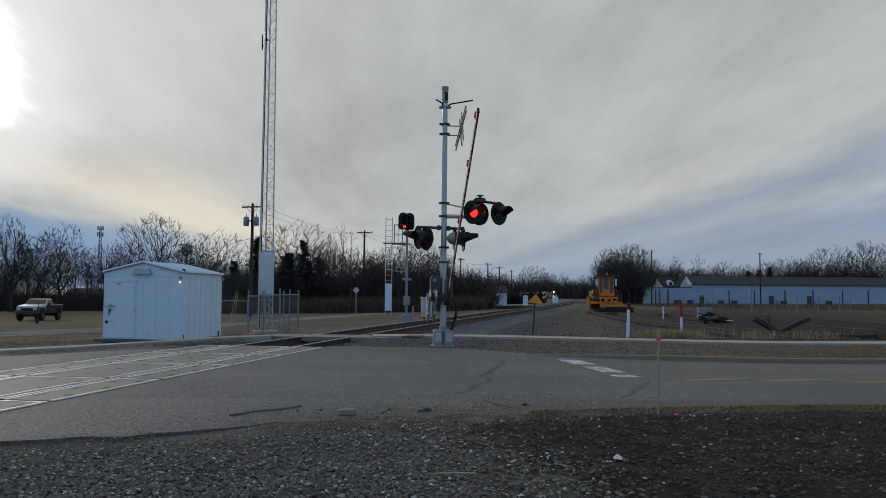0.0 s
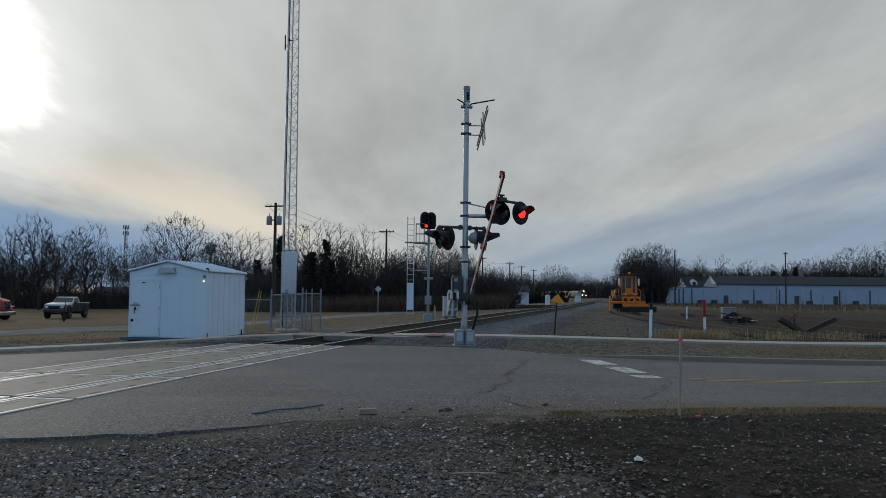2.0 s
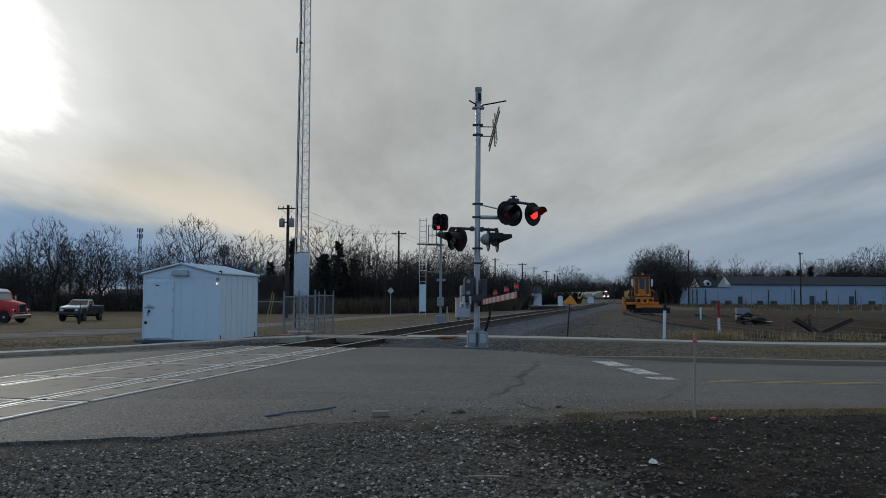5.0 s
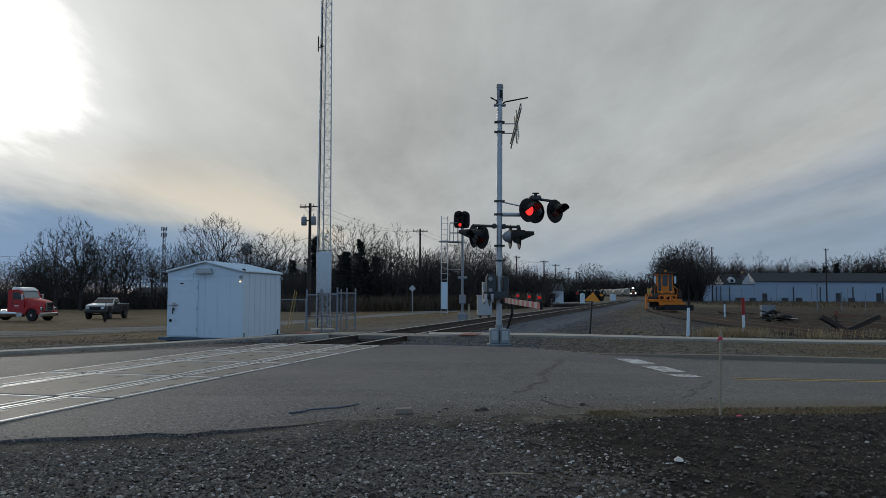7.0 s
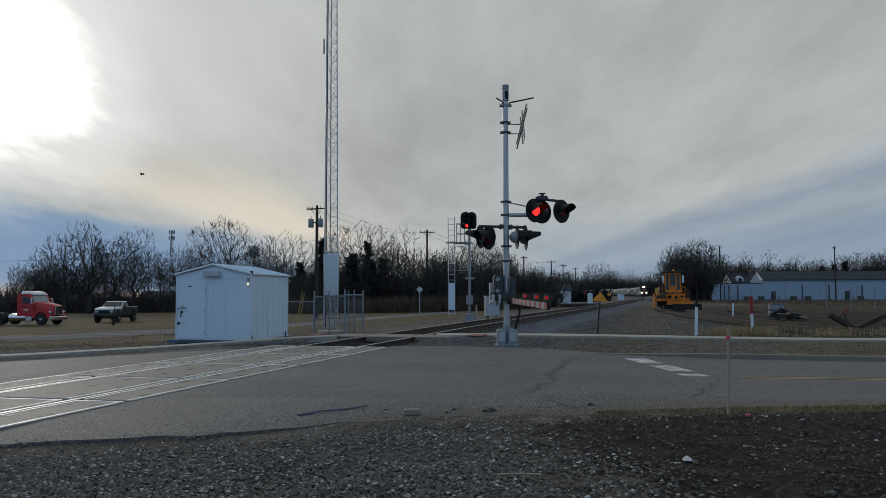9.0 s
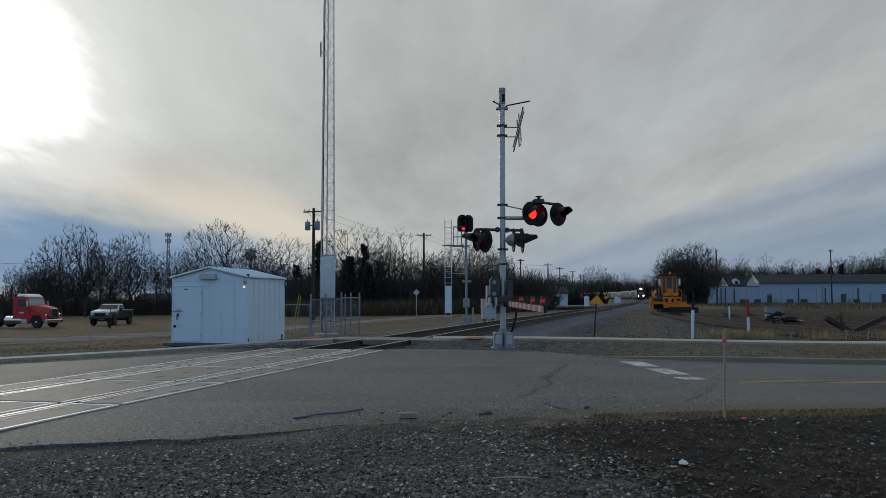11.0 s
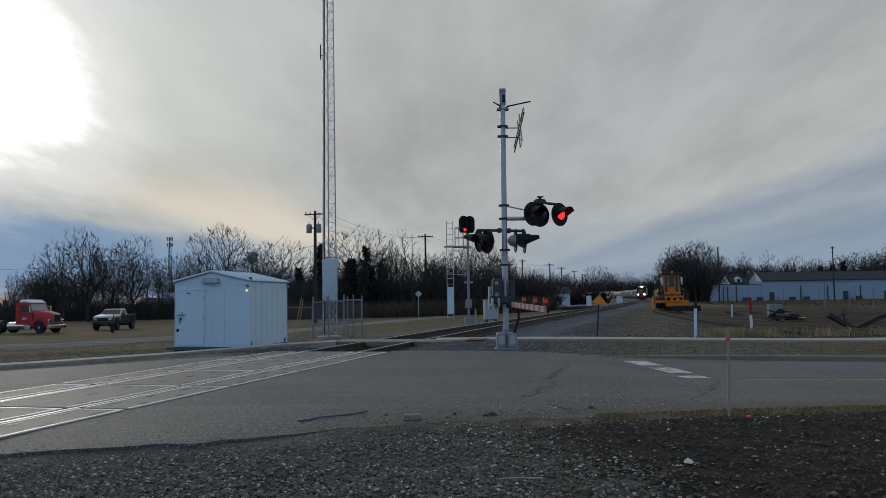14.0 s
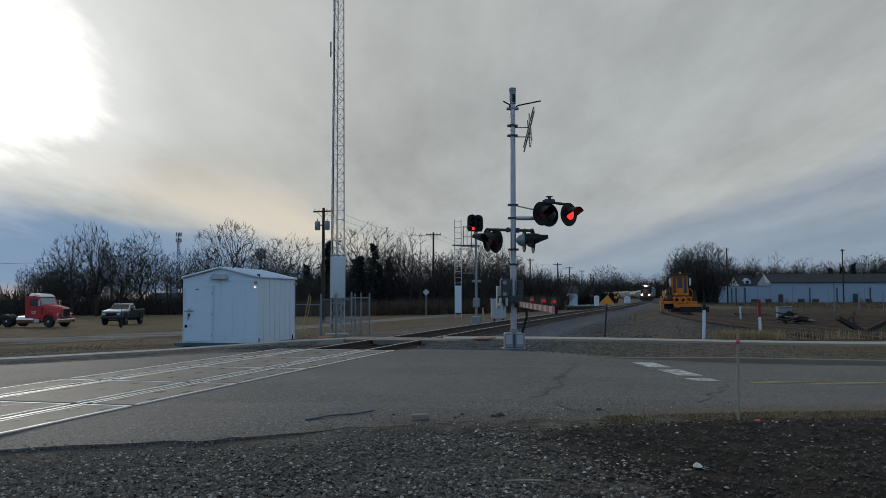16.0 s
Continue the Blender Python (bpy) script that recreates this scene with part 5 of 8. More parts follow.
def build_poles():
    x, y = -11.7, 79.0
    top = 10.05 - land(x, y)
    pole = utility_pole(x, y, top, -20, 2.1, "dark wooden pole with transformers and a street lamp")
    for dx in (-0.55, 0.5):
        can = part("transformer", Shape().spin([(0.0, -0.42), (0.24, -0.42), (0.27, -0.38), (0.27, 0.34), (0.24, 0.42), (0.06, 0.46), (0.0, 0.46)], pose(dx, -0.2, top - 1.75), 16), GREY_PAINT, pole, "grey transformer can", True)
        part("bushing", Shape().tube((dx, -0.2, top - 1.3), (dx, -0.2, top - 1.05), 0.04, 0.03, 8), STEEL_DARK, can)
    part("transformer_bracket", Shape().box(0, -0.16, top - 1.7, 1.0, 0.08, 0.12), STEEL_DARK, pole)
    part("lamp_arm", Shape().bent([(0, 0, top - 3.6), (0.9, -0.3, top - 3.25), (1.9, -0.6, top - 3.25)], 0.035, 6), GREY_PAINT, pole)
    part("lamp_head", Shape().spin([(0.0, 0.12), (0.2, 0.06), (0.24, -0.06), (0.1, -0.14), (0.0, -0.14)], pose(2.15, -0.68, top - 3.3, 0, 10, 0), 14), GALV, pole, "pale street lamp head", True)
    for x, y, tall in ((-1.4, 120.0, 10.9), (28.4, 200, 10.6), (36.8, 235, 11.0), (47.3, 275, 11.3), (60.2, 330, 11.6), (70.7, 380, 12.4), (57.0, 350, 9.0)):
        z = land(x, y)
        utility_pole(x, y, tall + (0 if y > 150 else -z), 8)
    utility_pole(18.9, 175, 10.6, 30, 1.8, "pale wooden pole with a short crossarm")
    utility_pole(96.5, 203 - 8, 13.0, 0, 1.2, "thin pole beside the long shed")
    utility_pole(-92, 200, 12.0, 0, 2.4)
    utility_pole(-84, 215, 10.0, 0, 2.2)
    utility_pole(64.0, 182, 12.5, 0, 0)
    utility_pole(-6.5, 118, 6.8, 0, 0, "old wooden pole stub wound with ivy")
    wires = thing("overhead_wires", pose(0, 0, 0), "thin sagging overhead wires between the poles", "overhead wire", kind="")

    def span(a, b, sag, r=0.013):
        a, b = Vector(a), Vector(b)
        pts = [a.lerp(b, k / 12) - Vector((0, 0, sag * 4 * (k / 12) * (1 - k / 12))) for k in range(13)]
        part("wire", Shape().bent(pts, r, 4), WIRE, wires)

    for off in (-0.9, 0.9):
        span((-11.7 + off, 79, 9.95), (-1.4 + off, 120, 10.5), 0.9)
        span((-1.4 + off, 120, 10.5), (28.4 + off, 200, 9.1), 1.2)
        span((28.4 + off, 200, 9.1), (36.8 + off, 235, 9.6), 0.5)
    span((-11.7, 79, 6.7), (-45, 120, 5.2), 1.0, 0.016)
    span((-92, 200, 10.4), (-150, 170, 10.0), 1.0, 0.03)
    span((-92, 200, 10.4), (-45, 120, 6.5), 1.2, 0.02)
    # far mobile-phone mast
    x, y = -131, 400
    far = thing("phone_mast", pose(x, y, land(x, y)), "distant steel lattice phone mast with antennas", "phone mast")
    body = Shape()
    for k in range(3):
        a = radians(120 * k)
        p = Vector((math.cos(a), math.sin(a), 0))
        body.tube(p * 1.3, p * 0.55 + Vector((0, 0, 35)), 0.14, 0.1, 6)
        q = Vector((math.cos(a + 2.094), math.sin(a + 2.094), 0))
        for j in range(18):
            f0, f1 = 1.3 - 0.75 * j / 18, 1.3 - 0.75 * (j + 1) / 18
            body.tube(p * f0 + Vector((0, 0, 35 * j / 18)), q * f1 + Vector((0, 0, 35 * (j + 1) / 18)), 0.07, n=4)
    part("lattice", body, STEEL_DARK, far)
    for h in (31.5, 34.5):
        for k in range(6):
            a = radians(60 * k)
            part("antenna", Shape().box(1.3 * math.cos(a), 1.3 * math.sin(a), h, 0.35, 0.35, 1.9, cut=0.05), GREY_PAINT, far)
    # far water tower
    x, y = -79, 350
    tank = thing("water_tower", pose(x, y, land(x, y)), "distant steel water tower with a bulb tank", "water tower")
    part("tank", Shape().spin([(0.0, 24.6), (1.2, 24.4), (2.1, 23.4), (2.35, 22.2), (2.1, 21.0), (1.3, 19.7), (0.7, 19.0), (0.0, 19.0)], None, 20), GREY_PAINT, tank, "", True)
    part("stem", Shape().tube((0, 0, 0), (0, 0, 19.2), 1.1, 0.7, 14), GREY_PAINT, tank, "", True)


build_poles()


# ---- trees ----
def bare_tree(seed, tall, wide, first=0.25, bark=BARK, label="bare winter tree with a rounded crown", nodes=640, ragged=0.2, twigs=6):
    """A leafless tree: limbs reach from the trunk for points spread through a lumpy crown, thinner from fork to fork."""
    rng = np.random.default_rng(seed)
    tree = thing("bare_tree", Matrix.Identity(4), label, "tree", "bare trees")
    half = tall * (1 - first) / 2
    centre = Vector((0, 0, tall * first + half))
    lumps = [(Vector(v).normalized(), a) for v, a in zip(rng.normal(size=(9, 3)).tolist(), rng.uniform(-ragged, ragged, 9))]
    goals = []
    while len(goals) < nodes:
        v = Vector(rng.normal(size=3).tolist()).normalized()
        swell = 1 + sum(a * max(0.0, v.dot(u)) ** 3 for u, a in lumps)
        r = rng.uniform() ** 0.42 * swell
        flare = 1.0 - 0.25 * max(0.0, -v.z)
        goals.append(centre + Vector((v.x * wide * r * flare, v.y * wide * r * flare, v.z * half * r)))
    fork = Vector((0, 0, tall * first))
    goals.sort(key=lambda g: (g - fork).length)
    # the trunk winds a little and runs on into the crown
    spots, up, run = [Vector((0, 0, -0.3))], [-1], [0.0]
    for k in range(1, 7):
        q = Vector((*(rng.normal(0, 0.012 * tall, 2) * (k / 6)), tall * (first + 0.22) * k / 6))
        run.append(run[-1] + (q - spots[-1]).length)
        spots.append(q)
        up.append(k - 1)
    place = np.zeros((nodes + 7, 3))
    place[:7] = [tuple(q) for q in spots]
    far = np.zeros(nodes + 7)
    far[:7] = run
    for g in goals:
        n = len(spots)
        gap = np.linalg.norm(place[:n] - np.array(g), axis=1)
        cost = gap + 0.5 * far[:n] + 0.8 * np.maximum(0.0, place[:n, 2] - g.z)
        cost[:2] += 50.0
        k = int(np.argmin(cost))
        place[n], far[n] = tuple(g), far[k] + gap[k]
        spots.append(g)
        up.append(k)
    load = np.ones(len(spots))
    for n in range(len(spots) - 1, 0, -1):
        load[up[n]] += load[n]
    girth = 0.0009 * tall * load ** 0.5
    trunk, crown = Shape(), Shape()
    for n in range(1, len(spots)):
        a, b = spots[up[n]], spots[n]
        r0, r1 = min(girth[up[n]] * 0.85, girth[n] * 1.25), girth[n]
        bend = Vector(rng.normal(0, 0.045, 3).tolist()) * (b - a).length + Vector((0, 0, -0.05 * (b - a).length))
        mid = (a + b) / 2 + (bend if n > 6 else bend * 0.1)
        shape, sides = (trunk, 6) if load[n] > 14 else (crown, 3)
        if load[n] < 3:
            shape.tube(a, b, r0, r1 * 0.8, sides, False)
        else:
            shape.tube(a, mid, r0, (r0 + r1) / 2, sides, False).tube(mid, b, (r0 + r1) / 2, r1 * 0.9, sides, False)
        if load[n] < 7:
            out = ((b - fork).normalized() + (b - a).normalized() * 0.8).normalized()
            for _ in range(twigs):
                way = (out + Vector(rng.normal(0, 0.55, 3).tolist()) + Vector((0, 0, 0.2))).normalized()
                base = mid.lerp(b, float(rng.uniform(0, 1)))
                across = way.cross(Vector(rng.normal(size=3).tolist())).normalized() * 0.00135 * tall
                crown.raw([base - across, base + across, base + way * tall * float(rng.uniform(0.03, 0.08))], [(0, 1, 2)])
    part("trunk", trunk, bark, tree)
    part("crown", crown, bark, tree, "tangle of bare twigs")
    return tree


def conifer(seed, tall, wide):
    rng = random.Random(seed)
    tree = thing("conifer", Matrix.Identity(4), "dark evergreen conifer with drooping boughs", "tree", "conifers")
    part("trunk", Shape().tube((0, 0, -0.3), (0, 0, tall * 0.95), tall * 0.018, 0.03, 7), BARK, tree)
    s = Shape()
    h = tall * 0.08
    while h < tall:
        f = 1 - h / tall
        for k in range(int(7 + 10 * f)):
            a = rng.uniform(0, 6.28)
            r = wide * (f ** 0.8) * rng.uniform(0.55, 1.1) + 0.1
            base = Vector((0, 0, h + rng.uniform(-0.2, 0.2)))
            tip = Vector((r * math.cos(a), r * math.sin(a), base.z - r * 0.28 + rng.uniform(-0.1, 0.25)))
            n = max(3, int(r * 3.6))
            for j in range(n):
                c = base.lerp(tip, (j + 0.6) / n)
                w = 0.4 * (1.1 - 0.5 * j / n) + 0.1
                for _ in range(2):
                    u = Vector((rng.uniform(-1, 1), rng.uniform(-1, 1), rng.uniform(-0.6, 0.5))).normalized() * w
                    v = Vector((rng.uniform(-1, 1), rng.uniform(-1, 1), rng.uniform(-0.9, 0.2))).normalized() * w
                    s.raw([c, c + u, c + v], [(0, 1, 2)])
        h += 0.42 + 0.25 * f
    part("crown", s, NEEDLES, tree, "dense dark needles")
    return tree


def thicket(name, label, spots, tall, mat=BRUSH, wide=0.12, seed=5, kind="stuff"):
    """A belt of brush: many slim upright stems with side twigs, one sheet of stems per call."""
    rng = random.Random(seed)
    s = Shape()
    for x, y in spots:
        z = land(x, y) - 0.1
        h = tall * rng.uniform(0.4, 1.1)
        lean = Vector((rng.gauss(0, 0.35), rng.gauss(0, 0.35), 1.0)) * h
        a = rng.uniform(0, 6.28)
        side = Vector((math.cos(a), math.sin(a), 0)) * wide * rng.uniform(0.5, 1.2)
        p = Vector((x, y, z))
        s.raw([p - side, p + side, p + lean], [(0, 1, 2)])
        for _ in range(3):
            q = p + lean * rng.uniform(0.15, 0.7)
            off = Vector((rng.uniform(-1, 1), rng.uniform(-1, 1), rng.uniform(0.4, 1.3))) * h * 0.3
            s.raw([q - side * 0.5, q + side * 0.5, q + off], [(0, 1, 2)])
    ob = new(name, s.mesh(name, mat))
    return tagged(ob, label, "brush", kind=kind)


def plant_trees():
    rng = random.Random(21)
    kinds = [
        bare_tree(1, 12.5, 4.4, 0.2),
        bare_tree(2, 13.0, 3.7, 0.24, ragged=0.35),
        bare_tree(3, 11.5, 4.6, 0.2),
        bare_tree(4, 10.5, 4.9, 0.2, BARK_PALE, "pale round-crowned bare tree", 680, 0.12, 7),
        bare_tree(5, 11.0, 2.6, 0.3, BARK_PALE, "slim bare tree with upright limbs", 380, 0.4),
        bare_tree(6, 9.5, 4.0, 0.1, BARK, "low bare tree with many stems", 480, 0.3),
        bare_tree(7, 11.5, 2.9, 0.25, BARK, "ragged bare tree with few twigs", 240, 0.6, 5),
    ]
    pines = [conifer(31, 9.0, 2.3), conifer(32, 7.0, 2.6)]
    used = set()

    def plant(k, x, y, tall=None, stock=kinds, own=(12.5, 13.0, 11.5, 10.5, 11.0, 9.5, 11.5)):
        z = land(x, y)
        f = (tall or own[k]) / own[k]
        m = Matrix.Translation((x, y, z)) @ Matrix.Rotation(rng.uniform(0, 6.28), 4, "Z")
        src = stock[k]
        if id(src) not in used:
            used.add(id(src))
            src.matrix_basis = m
            src.scale = (f, f, f)
            return src
        ob = copy_thing(src, m)
        ob.scale = (f * rng.uniform(0.92, 1.08), f * rng.uniform(0.92, 1.08), f)
        return ob

    # the row behind the field; each with the height of its top over the crossing
    for k, x, y, top in ((2, -60.3, 132, 11.6), (1, -54.7, 128, 12.7), (0, -52.0, 131, 11.0), (1, -50.4, 135, 12.1), (2, -65.1, 136, 8.6), (5, -73.7, 150, 6.8), (6, -49.0, 138, 9.0), (4, -47.7, 140, 8.9),
                         (2, -45.3, 142, 10.0), (0, -43.0, 145, 10.0), (0, -35.6, 136, 14.6), (5, -39.8, 142, 10.5), (3, -26.0, 134, 11.6), (2, -31.2, 145, 10.8), (5, -24.8, 150, 9.6), (5, -98.6, 190, 4.9), (3, -108, 190, 6.5), (5, -86, 175, 6.5),
                         (4, -57.2, 140, 9.5), (5, -36.0, 150, 9.0), (4, -28.8, 139, 8.5)):
        plant(k, x, y, top - land(x, y))
    # behind the mast and the signal
    for k, x, y, top in ((3, -11.8, 118, 11.8), (5, -14.8, 125, 8.2), (0, -9.6, 126, 9.6), (6, -4.5, 112, 11.0), (1, -6.9, 120, 9.4), (6, -2.4, 126, 9.2), (4, 1.1, 125, 8.5), (0, 3.8, 118, 9.1), (2, 6.5, 112, 8.9),
                         (5, 9.3, 122, 7.8), (3, 16.0, 150, 7.4), (5, 19.4, 160, 5.8), (5, -17.9, 130, 7.6), (5, 5.2, 106, 7.4), (4, 8.0, 115, 7.8), (4, -3.0, 108, 7.0), (6, 0.0, 114, 7.6), (3, 31.0, 205, 5.6), (3, 34.5, 215, 5.2), (5, -12.6, 114, 7.4), (0, -7.6, 113, 8.2), (5, -5.6, 116, 7.2), (2, -1.2, 119, 8.0), (5, 2.4, 111, 7.2)):
        plant(k, x, y, top - land(x, y))
    for _ in range(30):
        plant(rng.choice((0, 2, 4, 5)), rng.uniform(-24, 13), rng.uniform(126, 148), rng.uniform(6.5, 9.5))
    for _ in range(26):
        plant(rng.choice((0, 2, 3, 5, 4)), rng.uniform(-80, -26), rng.uniform(144, 165), rng.uniform(7.0, 10.0))
    for _ in range(9):
        plant(rng.choice((0, 2, 5)), rng.uniform(53, 58), rng.uniform(178, 190), rng.uniform(8.5, 12.0))
    # the clump behind the orange machine and the wood beyond the long shed
    for k, x, y, top in ((0, 51.9, 172, 12.1), (2, 56.3, 175, 13.2), (0, 72.7, 216, 15.4), (5, 53.0, 178, 10.0), (2, 77.5, 222, 12.4), (5, 57.5, 178, 10.5), (1, 54.0, 182, 11.5), (5, 74.5, 220, 12.6), (2, 58.0, 184, 12.0),
                         (6, 85.9, 225, 12.9), (6, 95.9, 232, 13.8), (4, 83.0, 236, 12.0), (4, 92.8, 240, 12.4), (4, 90.0, 238, 11.0), (4, 79.0, 236, 10.8), (1, 112.6, 255, 12.8), (0, 122.2, 260, 12.7), (2, 131.4, 260, 13.7), (3, 138.0, 260, 15.0),
                         (3, 152.0, 258, 18.8), (0, 165.1, 258, 20.7), (2, 158.5, 260, 16.6), (3, 172.5, 258, 19.4), (2, 145.5, 262, 14.5), (3, 182, 260, 19.0)):
        plant(k, x, y, top - land(x, y))
    x = 88.0
    while x < 225:
        y = 262 + rng.uniform(-8, 30) + (30 if x < 75 else 0)
        tall = rng.uniform(9.5, 12.5) + (2.5 if x > 140 else 0)
        plant(rng.choice((0, 2, 3, 5, 4, 1)), x, y, tall)
        x += rng.uniform(2.2, 4.2)
    # far wood along the curve of the line
    x = 70.0
    while x < 250:
        plant(rng.choice((3, 5, 2)), x, 650 + rng.uniform(-10, 50), rng.uniform(17, 23))
        x += rng.uniform(5.0, 9.0)
    plant(3, 128, 640, 27)
    for k, x, y, tall in ((0, -9.9, 116, 10.0), (1, -22.8, 135, 7.9), (0, -17.2, 121, 10.8), (1, -13.2, 122, 8.0), (1, 34.2, 218, 5.5), (1, 127.5, 258, 10.6), (1, 131.5, 259, 11.6), (1, 123.5, 258, 10.2), (1, -7.9, 118, 7.6), (1, -11.6, 113, 8.0), (1, -8.8, 112, 6.8)):
        plant(k, x, y, tall, pines, (9.0, 7.0))
    r2 = random.Random(8)

    def belt(n, x0, x1, y0, y1, slope=0.0):
        out = []
        for _ in range(n):
            x = r2.uniform(x0, x1)
            out.append((x, r2.uniform(y0, y1) + slope * (x - x0)))
        return out

    thicket("brush_belt", "dark leafless brush under the field's trees", belt(16000, -125, -19, 136, 158), 3.6, seed=1, wide=0.08)
    thicket("brush_belt", "brown leafless brush behind the mast yard", belt(17000, -22, 17, 112, 138), 6.0, seed=2, wide=0.07)
    thicket("brush_belt", "low rusty brown weeds in front of the brush", belt(7000, -22, 15, 106, 112), 2.4, WEEDS, seed=13, wide=0.06)
    thicket("brush_belt", "dark brush at the foot of the clump", belt(2000, 53.5, 60, 176, 190), 7.0, seed=3, wide=0.16)
    thicket("far_wood", "distant dark leafless wood beyond the long shed", belt(6000, 84, 240, 256, 290), 12.0, seed=4, wide=0.3)
    thicket("far_wood", "distant dark wood along the curving line", belt(4200, 70, 290, 640, 720), 17.0, seed=6, wide=0.5)
    thicket("far_wood", "distant brush along the western horizon", belt(1800, -320, -90, 180, 260), 7.0, seed=7, wide=0.4)
    thicket("far_wood", "distant brush across the fields", belt(1500, 120, 420, 300, 420), 12.0, seed=9, wide=0.5)


plant_trees()


# ---- road vehicles ----
def wheel(parent, x, y, r, wide, rim=CHROME):
    """A wheel on the axle line along y, its outer face away from y = 0."""
    s = -1 if y < 0 else 1
    m = pose(x, y, r, 90, 0, 0)
    tyre = part("wheel", Shape().spin([(r * 0.55, -wide / 2), (r * 0.93, -wide / 2), (r, -wide * 0.36), (r, wide * 0.36), (r * 0.93, wide / 2), (r * 0.55, wide / 2)], m, 22), RUBBER, parent, "black tyre", True)
    face = -s * wide * 0.515
    part("rim", Shape().spin([(0.0, face), (r * 0.2, face), (r * 0.26, face * 0.6), (r * 0.5, face * 0.7), (r * 0.57, face), (r * 0.57, face * 0.4), (0.0, face * 0.4)], m, 18), rim, tyre, "", True)


def build_semi():
    x, y = -34.2, 73.0
    z = land(x, y)
    # local x runs forward; the nose is at x = 0
    truck = thing("semi_tractor", pose(-33.4, 72.0, z, 0, 0, -12), "red day-cab semi tractor parked without a trailer", "truck")
    half = 1.15
    part("chassis", Shape().box(-3.6, 0.42, 0.82, 6.6, 0.1, 0.26, cut=0.02).box(-3.6, -0.42, 0.82, 6.6, 0.1, 0.26, cut=0.02).box(-5.9, 0, 0.95, 0.9, 0.9, 0.12), STEEL_DARK, truck)
    hood = Shape()
    rings = []
    for px, top, hw in ((-0.12, 1.66, 0.6), (-0.3, 1.78, 0.74), (-1.0, 1.92, 0.9), (-1.75, 2.05, 1.04)):
        rings.append([(px, -hw, 0.85), (px, -hw, top - 0.25), (px, -hw * 0.82, top - 0.05), (px, -hw * 0.4, top), (px, hw * 0.4, top), (px, hw * 0.82, top - 0.05), (px, hw, top - 0.25), (px, hw, 0.85)])
    hood.loft(rings)
    part("hood", hood, CAR_RED, truck, "sloping red hood", True)
    for s in (-1, 1):
        arch = []
        for k in range(9):
            a = math.pi * k / 8
            arch.append((-0.98 - 0.86 * math.cos(a), 0.6 + 0.84 * math.sin(a)))
        inner = [(-0.98 - 0.57 * math.cos(math.pi * k / 8), 0.6 + 0.57 * math.sin(math.pi * k / 8)) for k in range(8, -1, -1)]
        part("fender", Shape().side(arch + inner, s * 0.78, s * 1.17), CAR_RED, truck, "red wheel arch")
        light = part("headlight", Shape().box(-0.2, s * 0.86, 1.08, 0.2, 0.34, 0.26, cut=0.05), CHROME, truck)
        part("lamp_glass", Shape().box(-0.12, s * 0.86, 1.08, 0.06, 0.26, 0.18, cut=0.03), GLASS, light)
        part("mirror", Shape().box(-1.75, s * 1.32, 2.1, 0.14, 0.2, 0.5, cut=0.03).tube((-1.9, s * 1.1, 2.35), (-1.76, s * 1.32, 2.3), 0.02), CHROME, truck)
        part("fuel_tank", Shape().tube((-2.5, s * 0.86, 0.66), (-4.2, s * 0.86, 0.66), 0.32, n=16), CHROME, truck, "polished fuel tank", True)
        part("step_box", Shape().box(-2.25, s * 0.92, 0.6, 0.6, 0.36, 0.5, cut=0.04), CHROME, truck)
    part("grille", Shape().box(-0.08, 0, 1.28, 0.06, 0.95, 0.78, cut=0.04), CHROME, truck, "chromed grille")
    for k in range(7):
        part("grille_slat", Shape().box(-0.04, -0.36 + 0.12 * k, 1.28, 0.02, 0.05, 0.68), BLACK, truck)
    part("bumper", Shape().box(-0.12, 0, 0.58, 0.24, 2.3, 0.36, cut=0.06).box(0.0, 0, 0.58, 0.06, 1.9, 0.26, cut=0.03), CHROME, truck, "chromed front bumper")
    cab = Shape()
    cab.side([(-1.72, 0.75), (-1.72, 1.85), (-2.1, 2.68), (-2.35, 2.76), (-3.25, 2.74), (-3.35, 2.6), (-3.35, 0.75)], -half, half)
    body = part("cab", cab, CAR_RED, truck, "red cab")
    part("windscreen", Shape().raw([(-1.745, -0.98, 1.93), (-1.745, 0.98, 1.93), (-2.07, 0.9, 2.63), (-2.07, -0.9, 2.63)], [(0, 1, 2, 3)]).raw([(-1.73, -0.98, 1.93), (-1.73, 0.98, 1.93), (-2.055, 0.9, 2.63), (-2.055, -0.9, 2.63)], [(0, 1, 2, 3)]), SKY_GLASS, body, "windscreen with the reflected sky put into its colour")
    for s in (-1, 1):
        part("side_window", Shape().side([(-1.95, 1.9), (-2.2, 2.5), (-2.85, 2.5), (-2.85, 1.9)], s * (half + 0.004), s * (half + 0.012)), GLASS, body)
        part("door_handle", Shape().box(-2.8, s * (half + 0.02), 1.62, 0.16, 0.03, 0.05), BLACK, body)
        part("door_seam", Shape().box(-2.95, s * (half + 0.002), 1.7, 0.015, 0.008, 1.7), BLACK, body)
    part("roof_visor", Shape().loft([[(-1.95, -0.95, 2.66), (-1.95, 0.95, 2.66), (-1.98, 0.9, 2.74), (-1.98, -0.9, 2.74)], [(-2.3, -1.0, 2.74), (-2.3, 1.0, 2.74), (-2.35, 0.9, 2.95), (-2.35, -0.9, 2.95)], [(-3.1, -1.0, 2.74), (-3.1, 1.0, 2.74), (-3.1, 0.85, 2.98), (-3.1, -0.85, 2.98)]]), CAR_WHITE, truck, "pale roof fairing")
